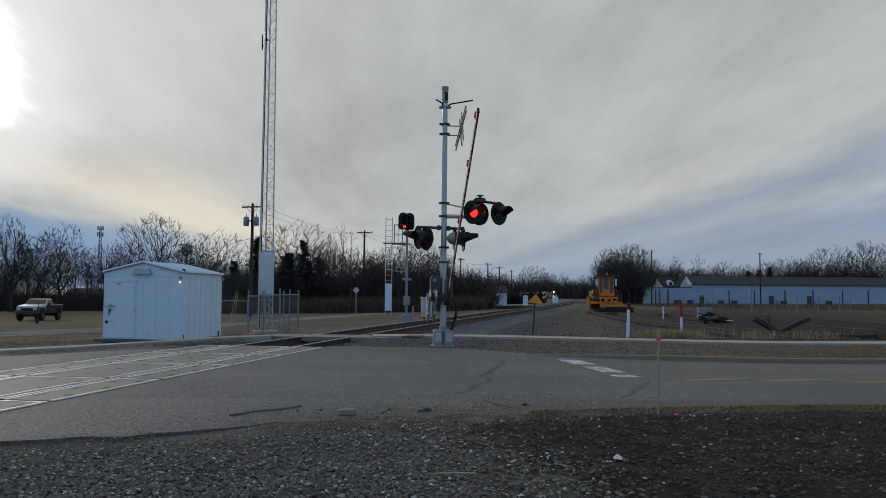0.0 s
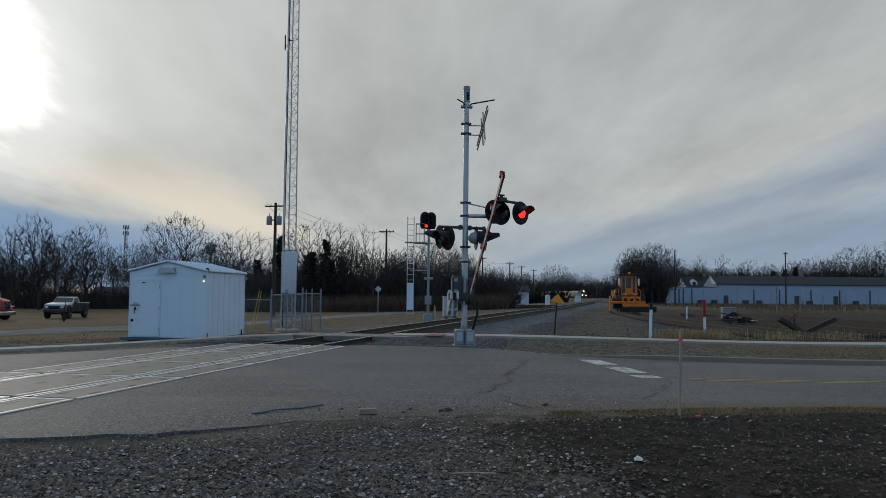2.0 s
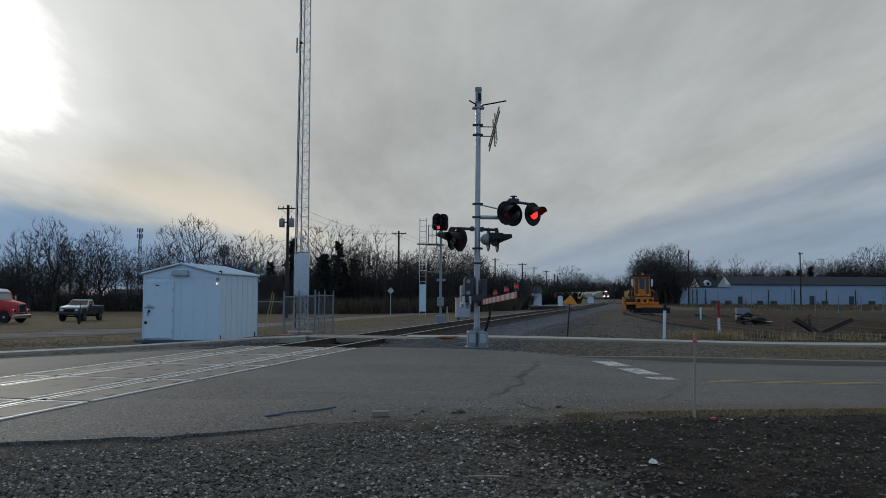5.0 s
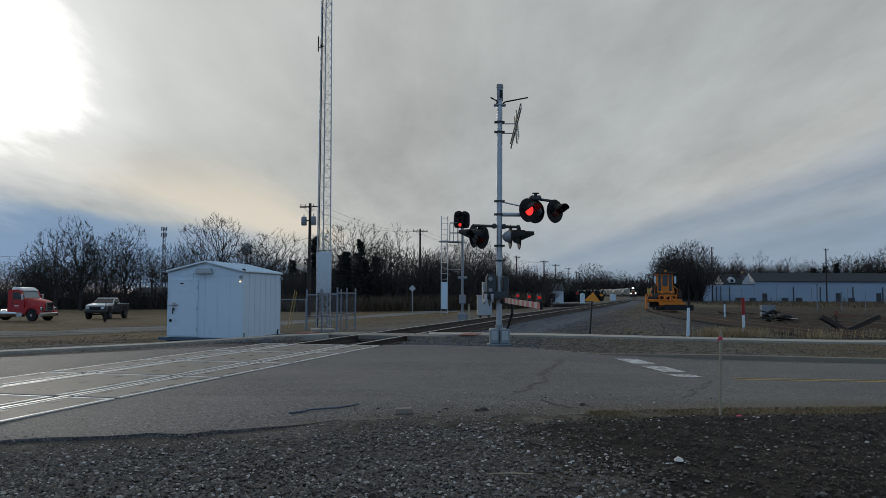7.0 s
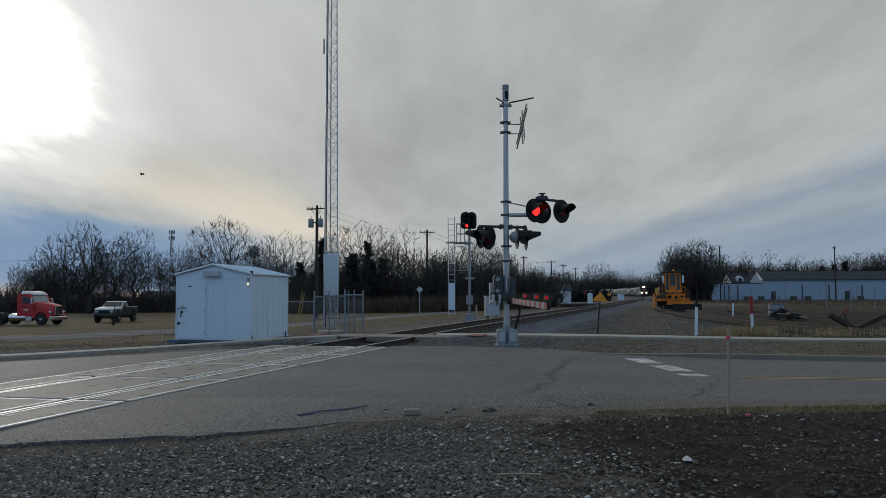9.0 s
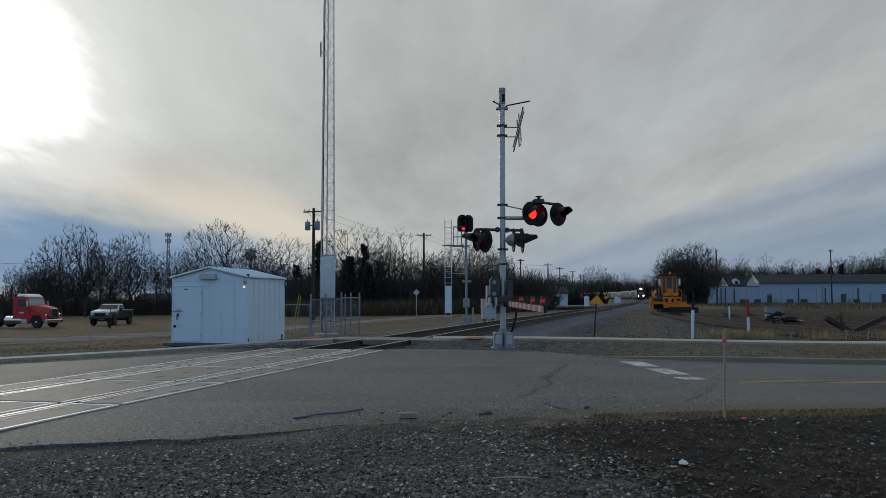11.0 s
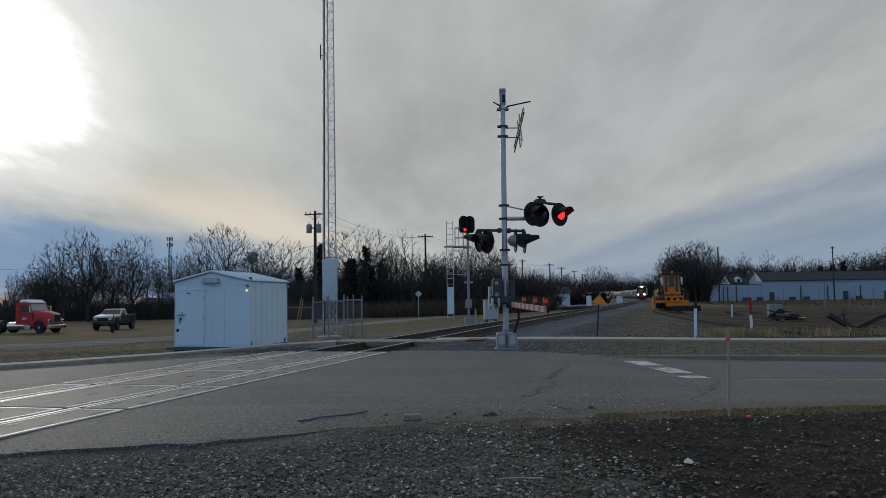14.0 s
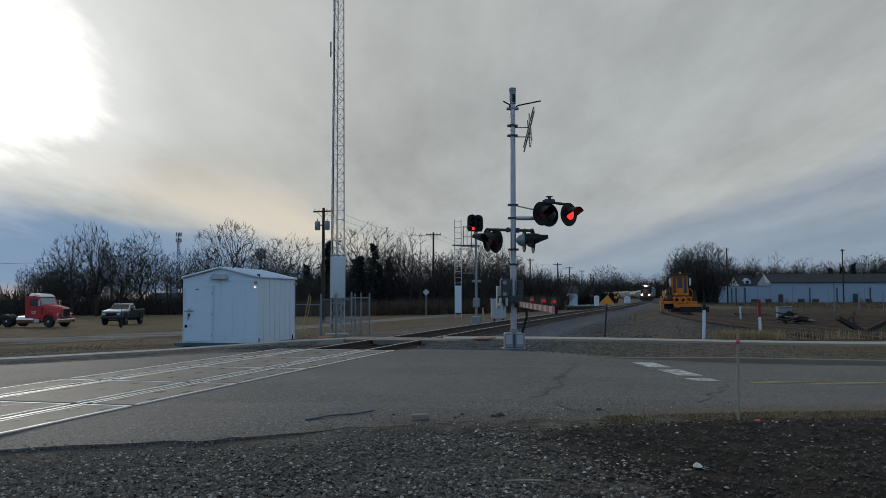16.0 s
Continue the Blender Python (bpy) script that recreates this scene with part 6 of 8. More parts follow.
    part("door_lettering", Shape().box(-2.45, -half - 0.012, 1.36, 0.5, 0.008, 0.07).box(-2.45, -half - 0.012, 1.24, 0.36, 0.008, 0.04), WHITE_PAINT, truck, "plain bars of lettering on the door")
    part("air_stand", Shape().tube((-3.7, -0.2, 0.95), (-3.7, -0.2, 1.9), 0.03).bent([(-3.7, -0.2, 1.8), (-3.95, -0.2, 1.4), (-3.8, -0.2, 1.0)], 0.03), STEEL_DARK, truck)
    part("deck_plate", Shape().box(-3.9, 0, 1.0, 1.0, 0.8, 0.04), GALV, truck)
    part("fifth_wheel", Shape().tube((-5.9, 0, 1.02), (-5.9, 0, 1.12), 0.48, n=20), STEEL_DARK, truck)
    for s in (-1, 1):
        wheel(truck, -0.98, s * 1.0, 0.52, 0.3)
        for xx in (-5.2, -6.5):
            wheel(truck, xx, s * 0.92, 0.52, 0.5)
        part("mud_flap", Shape().box(-7.25, s * 0.92, 0.6, 0.02, 0.55, 0.7), BLACK, truck)


build_semi()


def build_pickup():
    x, y = -30.8, 78.0
    z = land(x, y)
    # local x runs forward, the nose at x = 2.7
    car = thing("pickup_truck", pose(x, y, z, 0, 0, -90), "lifted dark pickup truck with a pale hood", "pickup truck")
    rings = []
    for px, z0, z1, hw in ((2.75, 0.75, 1.16, 0.86), (2.62, 0.66, 1.3, 0.97), (1.2, 0.66, 1.4, 1.0), (0.9, 0.66, 1.42, 1.0)):
        rings.append([(px, -hw, z0), (px, -hw, z1 - 0.12), (px, -hw * 0.9, z1), (px, hw * 0.9, z1), (px, hw, z1 - 0.12), (px, hw, z0)])
    front = part("front_body", Shape().loft(rings), CAR_DARK, car, "", True)
    # The sky's reflection on the dark hood is put into its white colour.
    part("hood", Shape().loft([[(2.7, -0.9, 1.2), (2.66, -0.86, 1.34), (2.66, 0.86, 1.34), (2.7, 0.9, 1.2)], [(0.95, -1.01, 1.32), (0.95, -0.96, 1.5), (0.95, 0.96, 1.5), (0.95, 1.01, 1.32)]]), CAR_WHITE, car, "hood whitened for the sky it reflects")
    cab = Shape()
    cab.loft([[(0.95, -1.0, 0.66), (0.95, -1.0, 1.42), (0.95, 1.0, 1.42), (0.95, 1.0, 0.66)], [(-0.75, -1.0, 0.66), (-0.75, -1.0, 1.42), (-0.75, 1.0, 1.42), (-0.75, 1.0, 0.66)]])
    part("cab_body", cab, CAR_DARK, car)
    top = Shape().loft([[(0.95, -0.94, 1.42), (0.95, 0.94, 1.42), (-0.75, 0.94, 1.42), (-0.75, -0.94, 1.42)], [(0.3, -0.8, 1.95), (0.3, 0.8, 1.95), (-0.6, 0.8, 1.95), (-0.6, -0.8, 1.95)], [(0.2, -0.76, 2.0), (0.2, 0.76, 2.0), (-0.55, 0.76, 2.0), (-0.55, -0.76, 2.0)]])
    roof = part("cab_top", top, CAR_WHITE, car, "pale cab roof")
    part("windscreen", Shape().raw([(0.93, -0.86, 1.46), (0.93, 0.86, 1.46), (0.36, 0.76, 1.92), (0.36, -0.76, 1.92), (0.95, -0.86, 1.475), (0.95, 0.86, 1.475), (0.38, 0.76, 1.935), (0.38, -0.76, 1.935)], [(0, 1, 2, 3), (4, 5, 6, 7), (0, 1, 5, 4), (2, 3, 7, 6), (1, 2, 6, 5), (0, 3, 7, 4)]), GLASS, roof)
    for s in (-1, 1):
        part("side_window", Shape().raw([(0.7, s * 0.945, 1.47), (-0.55, s * 0.945, 1.47), (-0.5, s * 0.825, 1.9), (0.25, s * 0.825, 1.9), (0.7, s * 0.955, 1.47), (-0.55, s * 0.955, 1.47), (-0.5, s * 0.835, 1.9), (0.25, s * 0.835, 1.9)], [(0, 1, 2, 3), (4, 5, 6, 7), (0, 1, 5, 4), (2, 3, 7, 6)]), GLASS, roof)
        part("mirror", Shape().box(0.75, s * 1.13, 1.5, 0.1, 0.18, 0.22, cut=0.03), BLACK, car)
        part("bed_side", Shape().box(-1.85, s * 0.96, 1.05, 2.2, 0.08, 0.76, cut=0.02), CAR_DARK, car)
        part("bed_rail", Shape().box(-1.85, s * 0.96, 1.44, 2.2, 0.1, 0.04), CAR_WHITE, car)
        for xx in (1.85, -1.95):
            part("wheel_arch", Shape().tube((xx, s * 0.97, 0.72), (xx, s * 1.03, 0.72), 0.5, n=18), BLACK, car)
            wheel(car, xx, s * 0.93, 0.46, 0.32, GREY_PAINT)
        light = part("headlight", Shape().box(2.72, s * 0.68, 1.05, 0.1, 0.3, 0.18, cut=0.03), CHROME, car)
    part("tailgate", Shape().box(-2.92, 0, 1.05, 0.08, 1.9, 0.74, cut=0.02), CAR_DARK, car)
    part("bed_floor", Shape().box(-1.85, 0, 0.75, 2.15, 1.8, 0.06), CAR_DARK, car)
    part("grille", Shape().box(2.76, 0, 1.03, 0.06, 0.95, 0.26, cut=0.03), BLACK, car)
    part("bumper", Shape().box(2.82, 0, 0.72, 0.16, 1.9, 0.24, cut=0.05), STEEL_DARK, car)
    part("axle", Shape().tube((1.85, -0.8, 0.46), (1.85, 0.8, 0.46), 0.07).tube((-1.95, -0.8, 0.46), (-1.95, 0.8, 0.46), 0.08).box(0, 0.4, 0.62, 5.2, 0.08, 0.14).box(0, -0.4, 0.62, 5.2, 0.08, 0.14), STEEL_DARK, car)
    part("light_bar", Shape().box(0.0, 0, 2.03, 0.1, 1.2, 0.05, cut=0.01), BLACK, car)
    # a dead shrub in front of it
    x, y = -26.2, 66
    shrub = thing("dead_shrub", pose(x, y, land(x, y)), "small dark dead shrub in the grass", "shrub")
    s, rng = Shape(), random.Random(4)
    for _ in range(46):
        a = rng.uniform(0, 6.28)
        r = rng.uniform(0.05, 0.32)
        s.tube((0, 0, 0), (r * math.cos(a), r * math.sin(a), rng.uniform(0.3, 0.75)), 0.03, 0.008, 3, False)
    part("branchwork", s, BARK, shrub)
    part("stem", Shape().tube((0, 0, 0), (0.05, 0, 1.7), 0.05, 0.03, 6), BARK, shrub)


build_pickup()


# ---- the orange track machine on the siding ----
def build_machine():
    y = 71.0
    rig = thing("ballast_regulator", frame_at(y, 0.15, -0.12, siding_x), "orange ballast regulator parked on the rusty siding", "track machine")
    # local -y is the nose, towards the road
    part("deck", Shape().box(0, 2.2, 0.85, 2.5, 6.6, 0.22, cut=0.03), ORANGE, rig)
    part("underframe", Shape().box(-0.6, 2.2, 0.62, 0.2, 6.0, 0.3).box(0.6, 2.2, 0.62, 0.2, 6.0, 0.3), STEEL_DARK, rig)
    for yy in (0.2, 4.4):
        for s in (-1, 1):
            part("wheel", Shape().tube((s * 0.68, yy, 0.4), (s * 0.82, yy, 0.4), 0.4, n=18), STEEL_DARK, rig, "steel rail wheel")
        part("axle", Shape().tube((-0.7, yy, 0.4), (0.7, yy, 0.4), 0.07), STEEL_DARK, rig)
    # tall narrow cab
    cab = part("cab", Shape().box(0.0, 1.7, 1.3, 1.36, 1.9, 0.7, cut=0.05), ORANGE, rig, "orange lower cab")
    for px in (-0.64, -0.28, 0.28, 0.64):
        for py in (0.82, 2.58):
            part("cab_post", Shape().box(px, py, 2.45, 0.11, 0.1, 1.7, cut=0.015), ORANGE, cab)
    for py in (1.4, 2.0):
        for px in (-0.64, 0.64):
            part("cab_post", Shape().box(px, py, 2.45, 0.08, 0.08, 1.7, cut=0.015), ORANGE, cab)
    part("front_panel", Shape().box(0.0, 0.76, 1.86, 0.5, 0.08, 0.5, cut=0.02).box(0.0, 0.78, 3.2, 1.36, 0.12, 0.14, cut=0.02), ORANGE, cab)
    part("cab_glass", Shape().box(0.0, 1.7, 2.45, 1.2, 1.68, 1.6), GLASS, cab)
    part("cab_roof", Shape().box(0.0, 1.7, 3.36, 1.8, 2.3, 0.1, cut=0.03).box(0.0, 0.6, 3.3, 1.86, 0.2, 0.1, cut=0.02), STEEL_DARK, cab)
    part("beacon", Shape().tube((0.1, 1.2, 3.4), (0.1, 1.2, 3.58), 0.09, 0.07, 12), SIGN_ORANGE, cab)
    for k in (-0.7, -0.35, 0.45, 0.75):
        part("work_lamp", Shape().tube((k, 0.5, 3.44), (k, 0.62, 3.44), 0.07, 0.05, 10), STEEL_DARK, cab)
    for s in (-1, 1):
        # The mirrors' white is painted in place of the sky they reflect.
        part("mirror", Shape().box(s * 0.86, 0.6, 2.75, 0.17, 0.05, 0.5, cut=0.02).box(s * 0.86, 0.6, 2.42, 0.15, 0.05, 0.12, cut=0.02), SHED_WHITE, cab, "side mirror whitened for the sky in it")
        part("mirror_arm", Shape().tube((s * 0.66, 0.78, 3.05), (s * 0.86, 0.6, 3.0), 0.02, n=6), STEEL_DARK, cab)
        part("step_rail", Shape().bent([(s * 0.95, 0.2, 1.0), (s * 0.98, 0.15, 1.9), (s * 0.75, 0.7, 2.1)], 0.025, 6), ORANGE, cab)
    part("exhaust", Shape().tube((-0.95, 2.9, 1.0), (-0.95, 2.9, 2.9), 0.07), STEEL_DARK, rig)
    # nose
    part("hood", Shape().side([(-0.6, 0.95), (0.62, 0.95), (0.56, 1.42), (-0.54, 1.42)], -0.9, 0.7), STEEL_DARK, rig)
    part("hood_lid", Shape().box(0.0, -0.1, 1.46, 1.3, 1.6, 0.06, cut=0.02).box(0.0, -0.92, 1.2, 1.1, 0.05, 0.12), STEEL_DARK, rig)
    frame_bars = Shape()
    for px in (-0.66, 0.72):
        frame_bars.box(px, -0.5, 1.25, 0.12, 2.3, 0.14, cut=0.02).box(px, -1.3, 0.95, 0.12, 0.14, 0.8, cut=0.02)
    frame_bars.box(0.03, -1.4, 1.3, 1.5, 0.12, 0.14, cut=0.02).box(0.03, -0.2, 1.62, 1.4, 0.12, 0.12, cut=0.02)
    part("blade_frame", frame_bars, ORANGE, rig)
    part("blade_ram", Shape().tube((-0.4, -0.3, 1.6), (-0.1, -1.7, 0.8), 0.06).tube((0.46, -0.3, 1.6), (0.16, -1.7, 0.8), 0.06), ORANGE, rig)
    part("plough", Shape().side([(-0.75, 0.46), (1.4, 0.46), (1.35, 0.76), (-0.7, 0.76)], -2.0, -1.86).side([(-0.62, 0.762), (-0.48, 0.762), (0.05, 1.26), (0.58, 0.762), (0.72, 0.762), (0.12, 1.4), (-0.02, 1.4)], -1.96, -1.88), ORANGE, rig, "orange front plough")
    part("skirt", Shape().box(0.9, -1.95, 0.28, 2.4, 0.14, 0.5, cut=0.03).box(0.2, -1.7, 0.2, 2.4, 0.1, 0.3), RUBBER, rig, "black rubber skirt")
    wing = part("wing_arm", Shape().box(-1.45, -0.6, 0.85, 0.5, 1.2, 0.24, cut=0.04, turn=14).box(-1.75, -1.0, 0.75, 0.14, 0.5, 1.3, cut=0.03).box(-1.35, -0.2, 1.15, 0.3, 0.5, 0.6, cut=0.05), ORANGE, rig, "orange folded wing")
    part("ram", Shape().tube((-1.1, 0.2, 1.9), (-1.55, -0.7, 1.0), 0.07), STEEL_DARK, wing)
    part("tool_can", Shape().tube((-1.5, -0.7, 1.42), (-1.5, -0.7, 1.9), 0.14, n=12), YELLOW_LINE, wing)
    part("hose", Shape().bent([(-0.9, 0.4, 1.0), (-1.05, 0.2, 2.0), (-0.8, 0.5, 2.2), (-0.75, 0.6, 1.0)], 0.09), STEEL_DARK, rig)
    part("hose", Shape().bent([(1.0, 0.5, 1.0), (1.2, 0.3, 1.8), (1.25, 0.6, 1.0)], 0.09), STEEL_DARK, rig)
    part("valve_box", Shape().box(1.2, 0.6, 1.2, 0.4, 0.9, 0.7, cut=0.05), STEEL_DARK, rig)
    part("valve_box", Shape().box(-1.0, 0.7, 1.3, 0.4, 0.9, 0.9, cut=0.05), STEEL_DARK, rig)
    part("winch_drum", Shape().tube((-1.45, 0.0, 1.0), (-0.7, 0.0, 1.0), 0.5, n=16).box(-1.05, 0.1, 0.75, 0.8, 1.0, 0.9, cut=0.08), STEEL_DARK, rig, "greasy dark winch and engine block", True)
    part("engine_house", Shape().box(0, 4.0, 1.5, 1.9, 2.6, 1.1, cut=0.06), ORANGE, rig)


build_machine()


# ---- the long pale shed, houses ----
def window(parent, x, y, z, w, h, frame=WHITE_PAINT):
    """A window on a wall that faces -y."""
    win = part("window", Shape().box(x, y - 0.03, z, w + 0.14, 0.06, h + 0.14).box(x, y - 0.06, z - h / 2 - 0.1, w + 0.3, 0.12, 0.06), frame, parent)
    for s in (-1, 1):
        part("pane", Shape().box(x, y - 0.066, z + s * h / 4, w, 0.012, h / 2 - 0.05), GLASS, win)


def build_long_shed():
    base = -0.75
    shed = thing("long_storage_shed", pose(0, 0, base), "long pale block storage shed with a dark roof", "storage shed")
    x0, x1, y0, y1 = 80.9, 170.0, 200.0, 208.0
    eave, ridge = 5.35, 7.35
    hall = part("hall_wall", Shape().raw([(x0, y0, 0), (x1, y0, 0), (x1, y1, 0), (x0, y1, 0), (x0, y0, eave), (x1, y0, eave), (x1, y1, eave), (x0, y1, eave), (x0, (y0 + y1) / 2, ridge), (x1, (y0 + y1) / 2, ridge)],
                                         [(0, 1, 5, 4), (2, 3, 7, 6), (0, 4, 8, 7, 3), (1, 2, 6, 9, 5), (0, 3, 2, 1)]), BUILD_WHITE, shed)
    mid = (y0 + y1) / 2
    for s, yy in ((-1, y0 - 0.4), (1, y1 + 0.4)):
        part("roof", Shape().raw([(x0 - 0.0, yy, eave - 0.05), (x1, yy, eave - 0.05), (x1, mid, ridge + 0.1), (x0 - 0.0, mid, ridge + 0.1), (x0, yy, eave + 0.1), (x1, yy, eave + 0.1), (x1, mid, ridge + 0.25), (x0, mid, ridge + 0.25)],
                                 [(0, 1, 2, 3), (4, 5, 6, 7), (0, 1, 5, 4), (2, 3, 7, 6), (0, 3, 7, 4), (1, 2, 6, 5)]), ROOF_DARK, shed, "dark roof slope")
    part("gable_board", Shape().raw([(x0 - 0.08, y0 - 0.4, eave), (x0 - 0.08, mid, ridge + 0.3), (x0 - 0.08, y0 + 2.5, eave)], [(0, 1, 2)]).raw([(x0 - 0.04, y0 - 0.4, eave), (x0 - 0.04, mid, ridge + 0.3), (x0 - 0.04, y0 + 2.5, eave)], [(0, 1, 2)]), WHITE_PAINT, shed, "white gable end")
    annex = part("annex_wall", Shape().box((67.6 + x0) / 2, y0 + 3.2, 2.25, x0 - 67.6, 6.2, 4.5), BUILD_WHITE, shed, "lower pale annex")
    part("annex_roof", Shape().box((67.6 + x0) / 2, y0 + 3.2, 4.55, x0 - 67.5, 6.4, 0.12), ROOF_DARK, shed)
    # Whiter sheet on the sunward end; the sunlight is put into its colour.
    part("sunlit_end", Shape().box(67.55, y0 + 3.2, 2.2, 0.08, 6.0, 4.3), WHITE_PAINT, annex, "end wall painted lighter for the low sun")
    for x in (71.3, 72.4, 74.6, 90.6, 97.3, 105.5, 113, 121, 128, 136):
        part("downpipe", Shape().box(x, y0 - 0.1, 2.2, 0.22, 0.2, 3.7), DARK_CASE, hall)
    for x in (83.4, 101.8, 112.0):
        door = part("door", Shape().box(x, y0 - 0.05, 1.3, 1.2, 0.1, 2.5), DARK_CASE, hall, "dark service door")
        part("vent", Shape().box(x + 1.5, y0 - 0.1, 1.0, 0.5, 0.2, 0.8), GREY_PAINT, door)
    for x in (86.5, 99.0, 117.0, 131.0):
        part("wall_lamp", Shape().box(x, y0 - 0.12, 4.3, 0.3, 0.24, 0.2), GREY_PAINT, hall)
    part("yard_rail", Shape().box(78.5, y0 - 1.2, 2.35, 17.0, 0.06, 0.06), GALV, shed)
    for k, x in enumerate((76, 79.5, 87.5, 91, 104, 116)):
        bin_box = thing("waste_bin", pose(x, y0 - 2.2, land(x, y0)), "dark waste bin beside the long shed", "waste bin", "waste bins")
        part("bin_body", Shape().box(0, 0, 0.45, 1.3, 0.9, 0.9, cut=0.06), DARK_CASE, bin_box)
        part("bin_lid", Shape().box(0, 0, 0.93, 1.36, 0.96, 0.06, cut=0.02), BLACK, bin_box)


build_long_shed()


def house(x, y, w, d, h, ridge, turn, wall, label, porch=False, windows=2, dormers=False):
    z = land(x, y)
    home = thing("house", pose(x, y, z, 0, 0, turn), label, "house")
    body = part("wall", Shape().raw([(-w / 2, -d / 2, -0.3), (w / 2, -d / 2, -0.3), (w / 2, d / 2, -0.3), (-w / 2, d / 2, -0.3), (-w / 2, -d / 2, h), (w / 2, -d / 2, h), (w / 2, d / 2, h), (-w / 2, d / 2, h), (-w / 2, 0, ridge), (w / 2, 0, ridge)],
                                    [(0, 1, 5, 4), (2, 3, 7, 6), (0, 4, 8, 7, 3), (1, 2, 6, 9, 5), (0, 3, 2, 1)]), wall, home)
    for s in (-1, 1):
        e = d / 2 + 0.4
        drop = (ridge - h) / (d / 2) * 0.4
        part("roof", Shape().raw([(-w / 2 - 0.3, s * e, h - drop), (w / 2 + 0.3, s * e, h - drop), (w / 2 + 0.3, 0, ridge), (-w / 2 - 0.3, 0, ridge), (-w / 2 - 0.3, s * e, h - drop + 0.14), (w / 2 + 0.3, s * e, h - drop + 0.14), (w / 2 + 0.3, 0, ridge + 0.14), (-w / 2 - 0.3, 0, ridge + 0.14)],
                                 [(0, 1, 2, 3), (4, 5, 6, 7), (0, 1, 5, 4), (2, 3, 7, 6), (0, 3, 7, 4), (1, 2, 6, 5)]), ROOF_DARK, home)
    for k in range(windows):
        window(body, -w / 2 + w * (k + 0.5) / windows, -d / 2, h * 0.55, 0.8, 1.1)
    if porch:
        deck = part("porch", Shape().box(0.6, -d / 2 - 0.9, 0.2, 2.4, 1.8, 0.3), CONCRETE, home)
        part("porch_roof", Shape().side([(-0.8, 2.3), (2.0, 2.3), (0.6, 3.0)], -d / 2 - 1.9, -d / 2 - 0.05), HOUSE_WHITE, home)
        for px in (-0.5, 1.7):
            part("porch_post", Shape().box(px, -d / 2 - 1.7, 1.3, 0.14, 0.14, 2.0), WHITE_PAINT, deck)
        part("door", Shape().box(0.6, -d / 2 - 0.04, 1.3, 0.9, 0.08, 2.0), DARK_CASE, home)
    if dormers:
        for px in (-w / 4, w / 4):
            dorm = part("dormer", Shape().side([(px - 0.9, h), (px + 0.9, h), (px + 0.9, h + 1.0), (px, h + 1.7), (px - 0.9, h + 1.0)], -d / 2, 0), HOUSE_WHITE, home)
            part("pane", Shape().box(px, -d / 2 - 0.02, h + 0.6, 0.8, 0.04, 0.8), GLASS, dorm)
    if not porch:
        part("chimney", Shape().box(w / 4, 0.4, ridge + 0.4, 0.5, 0.5, 1.2), BRICK_TAN, home)
    return home


house(27.0, 183, 5.8, 6.0, 3.1, 4.4, 0, HOUSE_WHITE, "small white clapboard house with a gabled porch", True, 1)
house(0.7, 152, 5.0, 5.0, 2.6, 4.3, 15, DARK_CASE, "dark low house among the trees", False, 1)
house(-10.5, 140, 9.0, 6.0, 2.8, 4.2, 0, GREY_PAINT, "low grey outbuilding behind the brush", False, 1)
house(85.8, 226, 9.0, 8.0, 4.9, 7.4, 0, HOUSE_WHITE, "white house with dormers behind the long shed", False, 2, True)
house(-96.0, 168, 9.0, 6.0, 2.8, 3.8, 10, BRICK_TAN, "low tan brick building across the field", False, 3)
house(-83.0, 178, 10.0, 7.0, 2.8, 4.6, -8, GREY_PAINT, "grey house across the field", False, 3)
house(-58.5, 178, 10.0, 7.0, 2.6, 3.9, 4, BUILD_WHITE, "pale blue house half hidden by trees", False, 3)
house(-43.0, 178, 9.0, 7.0, 2.6, 3.9, 4, HOUSE_WHITE, "white house half hidden by trees", False, 3)
house(-28.0, 158, 9.0, 7.0, 3.4, 6.2, -6, GREY_PAINT, "grey gabled house behind the conifers", False, 2)
house(-118.0, 200, 12.0, 7.0, 3.0, 5.0, 0, HOUSE_WHITE, "pale house on the far edge of the field", False, 3)


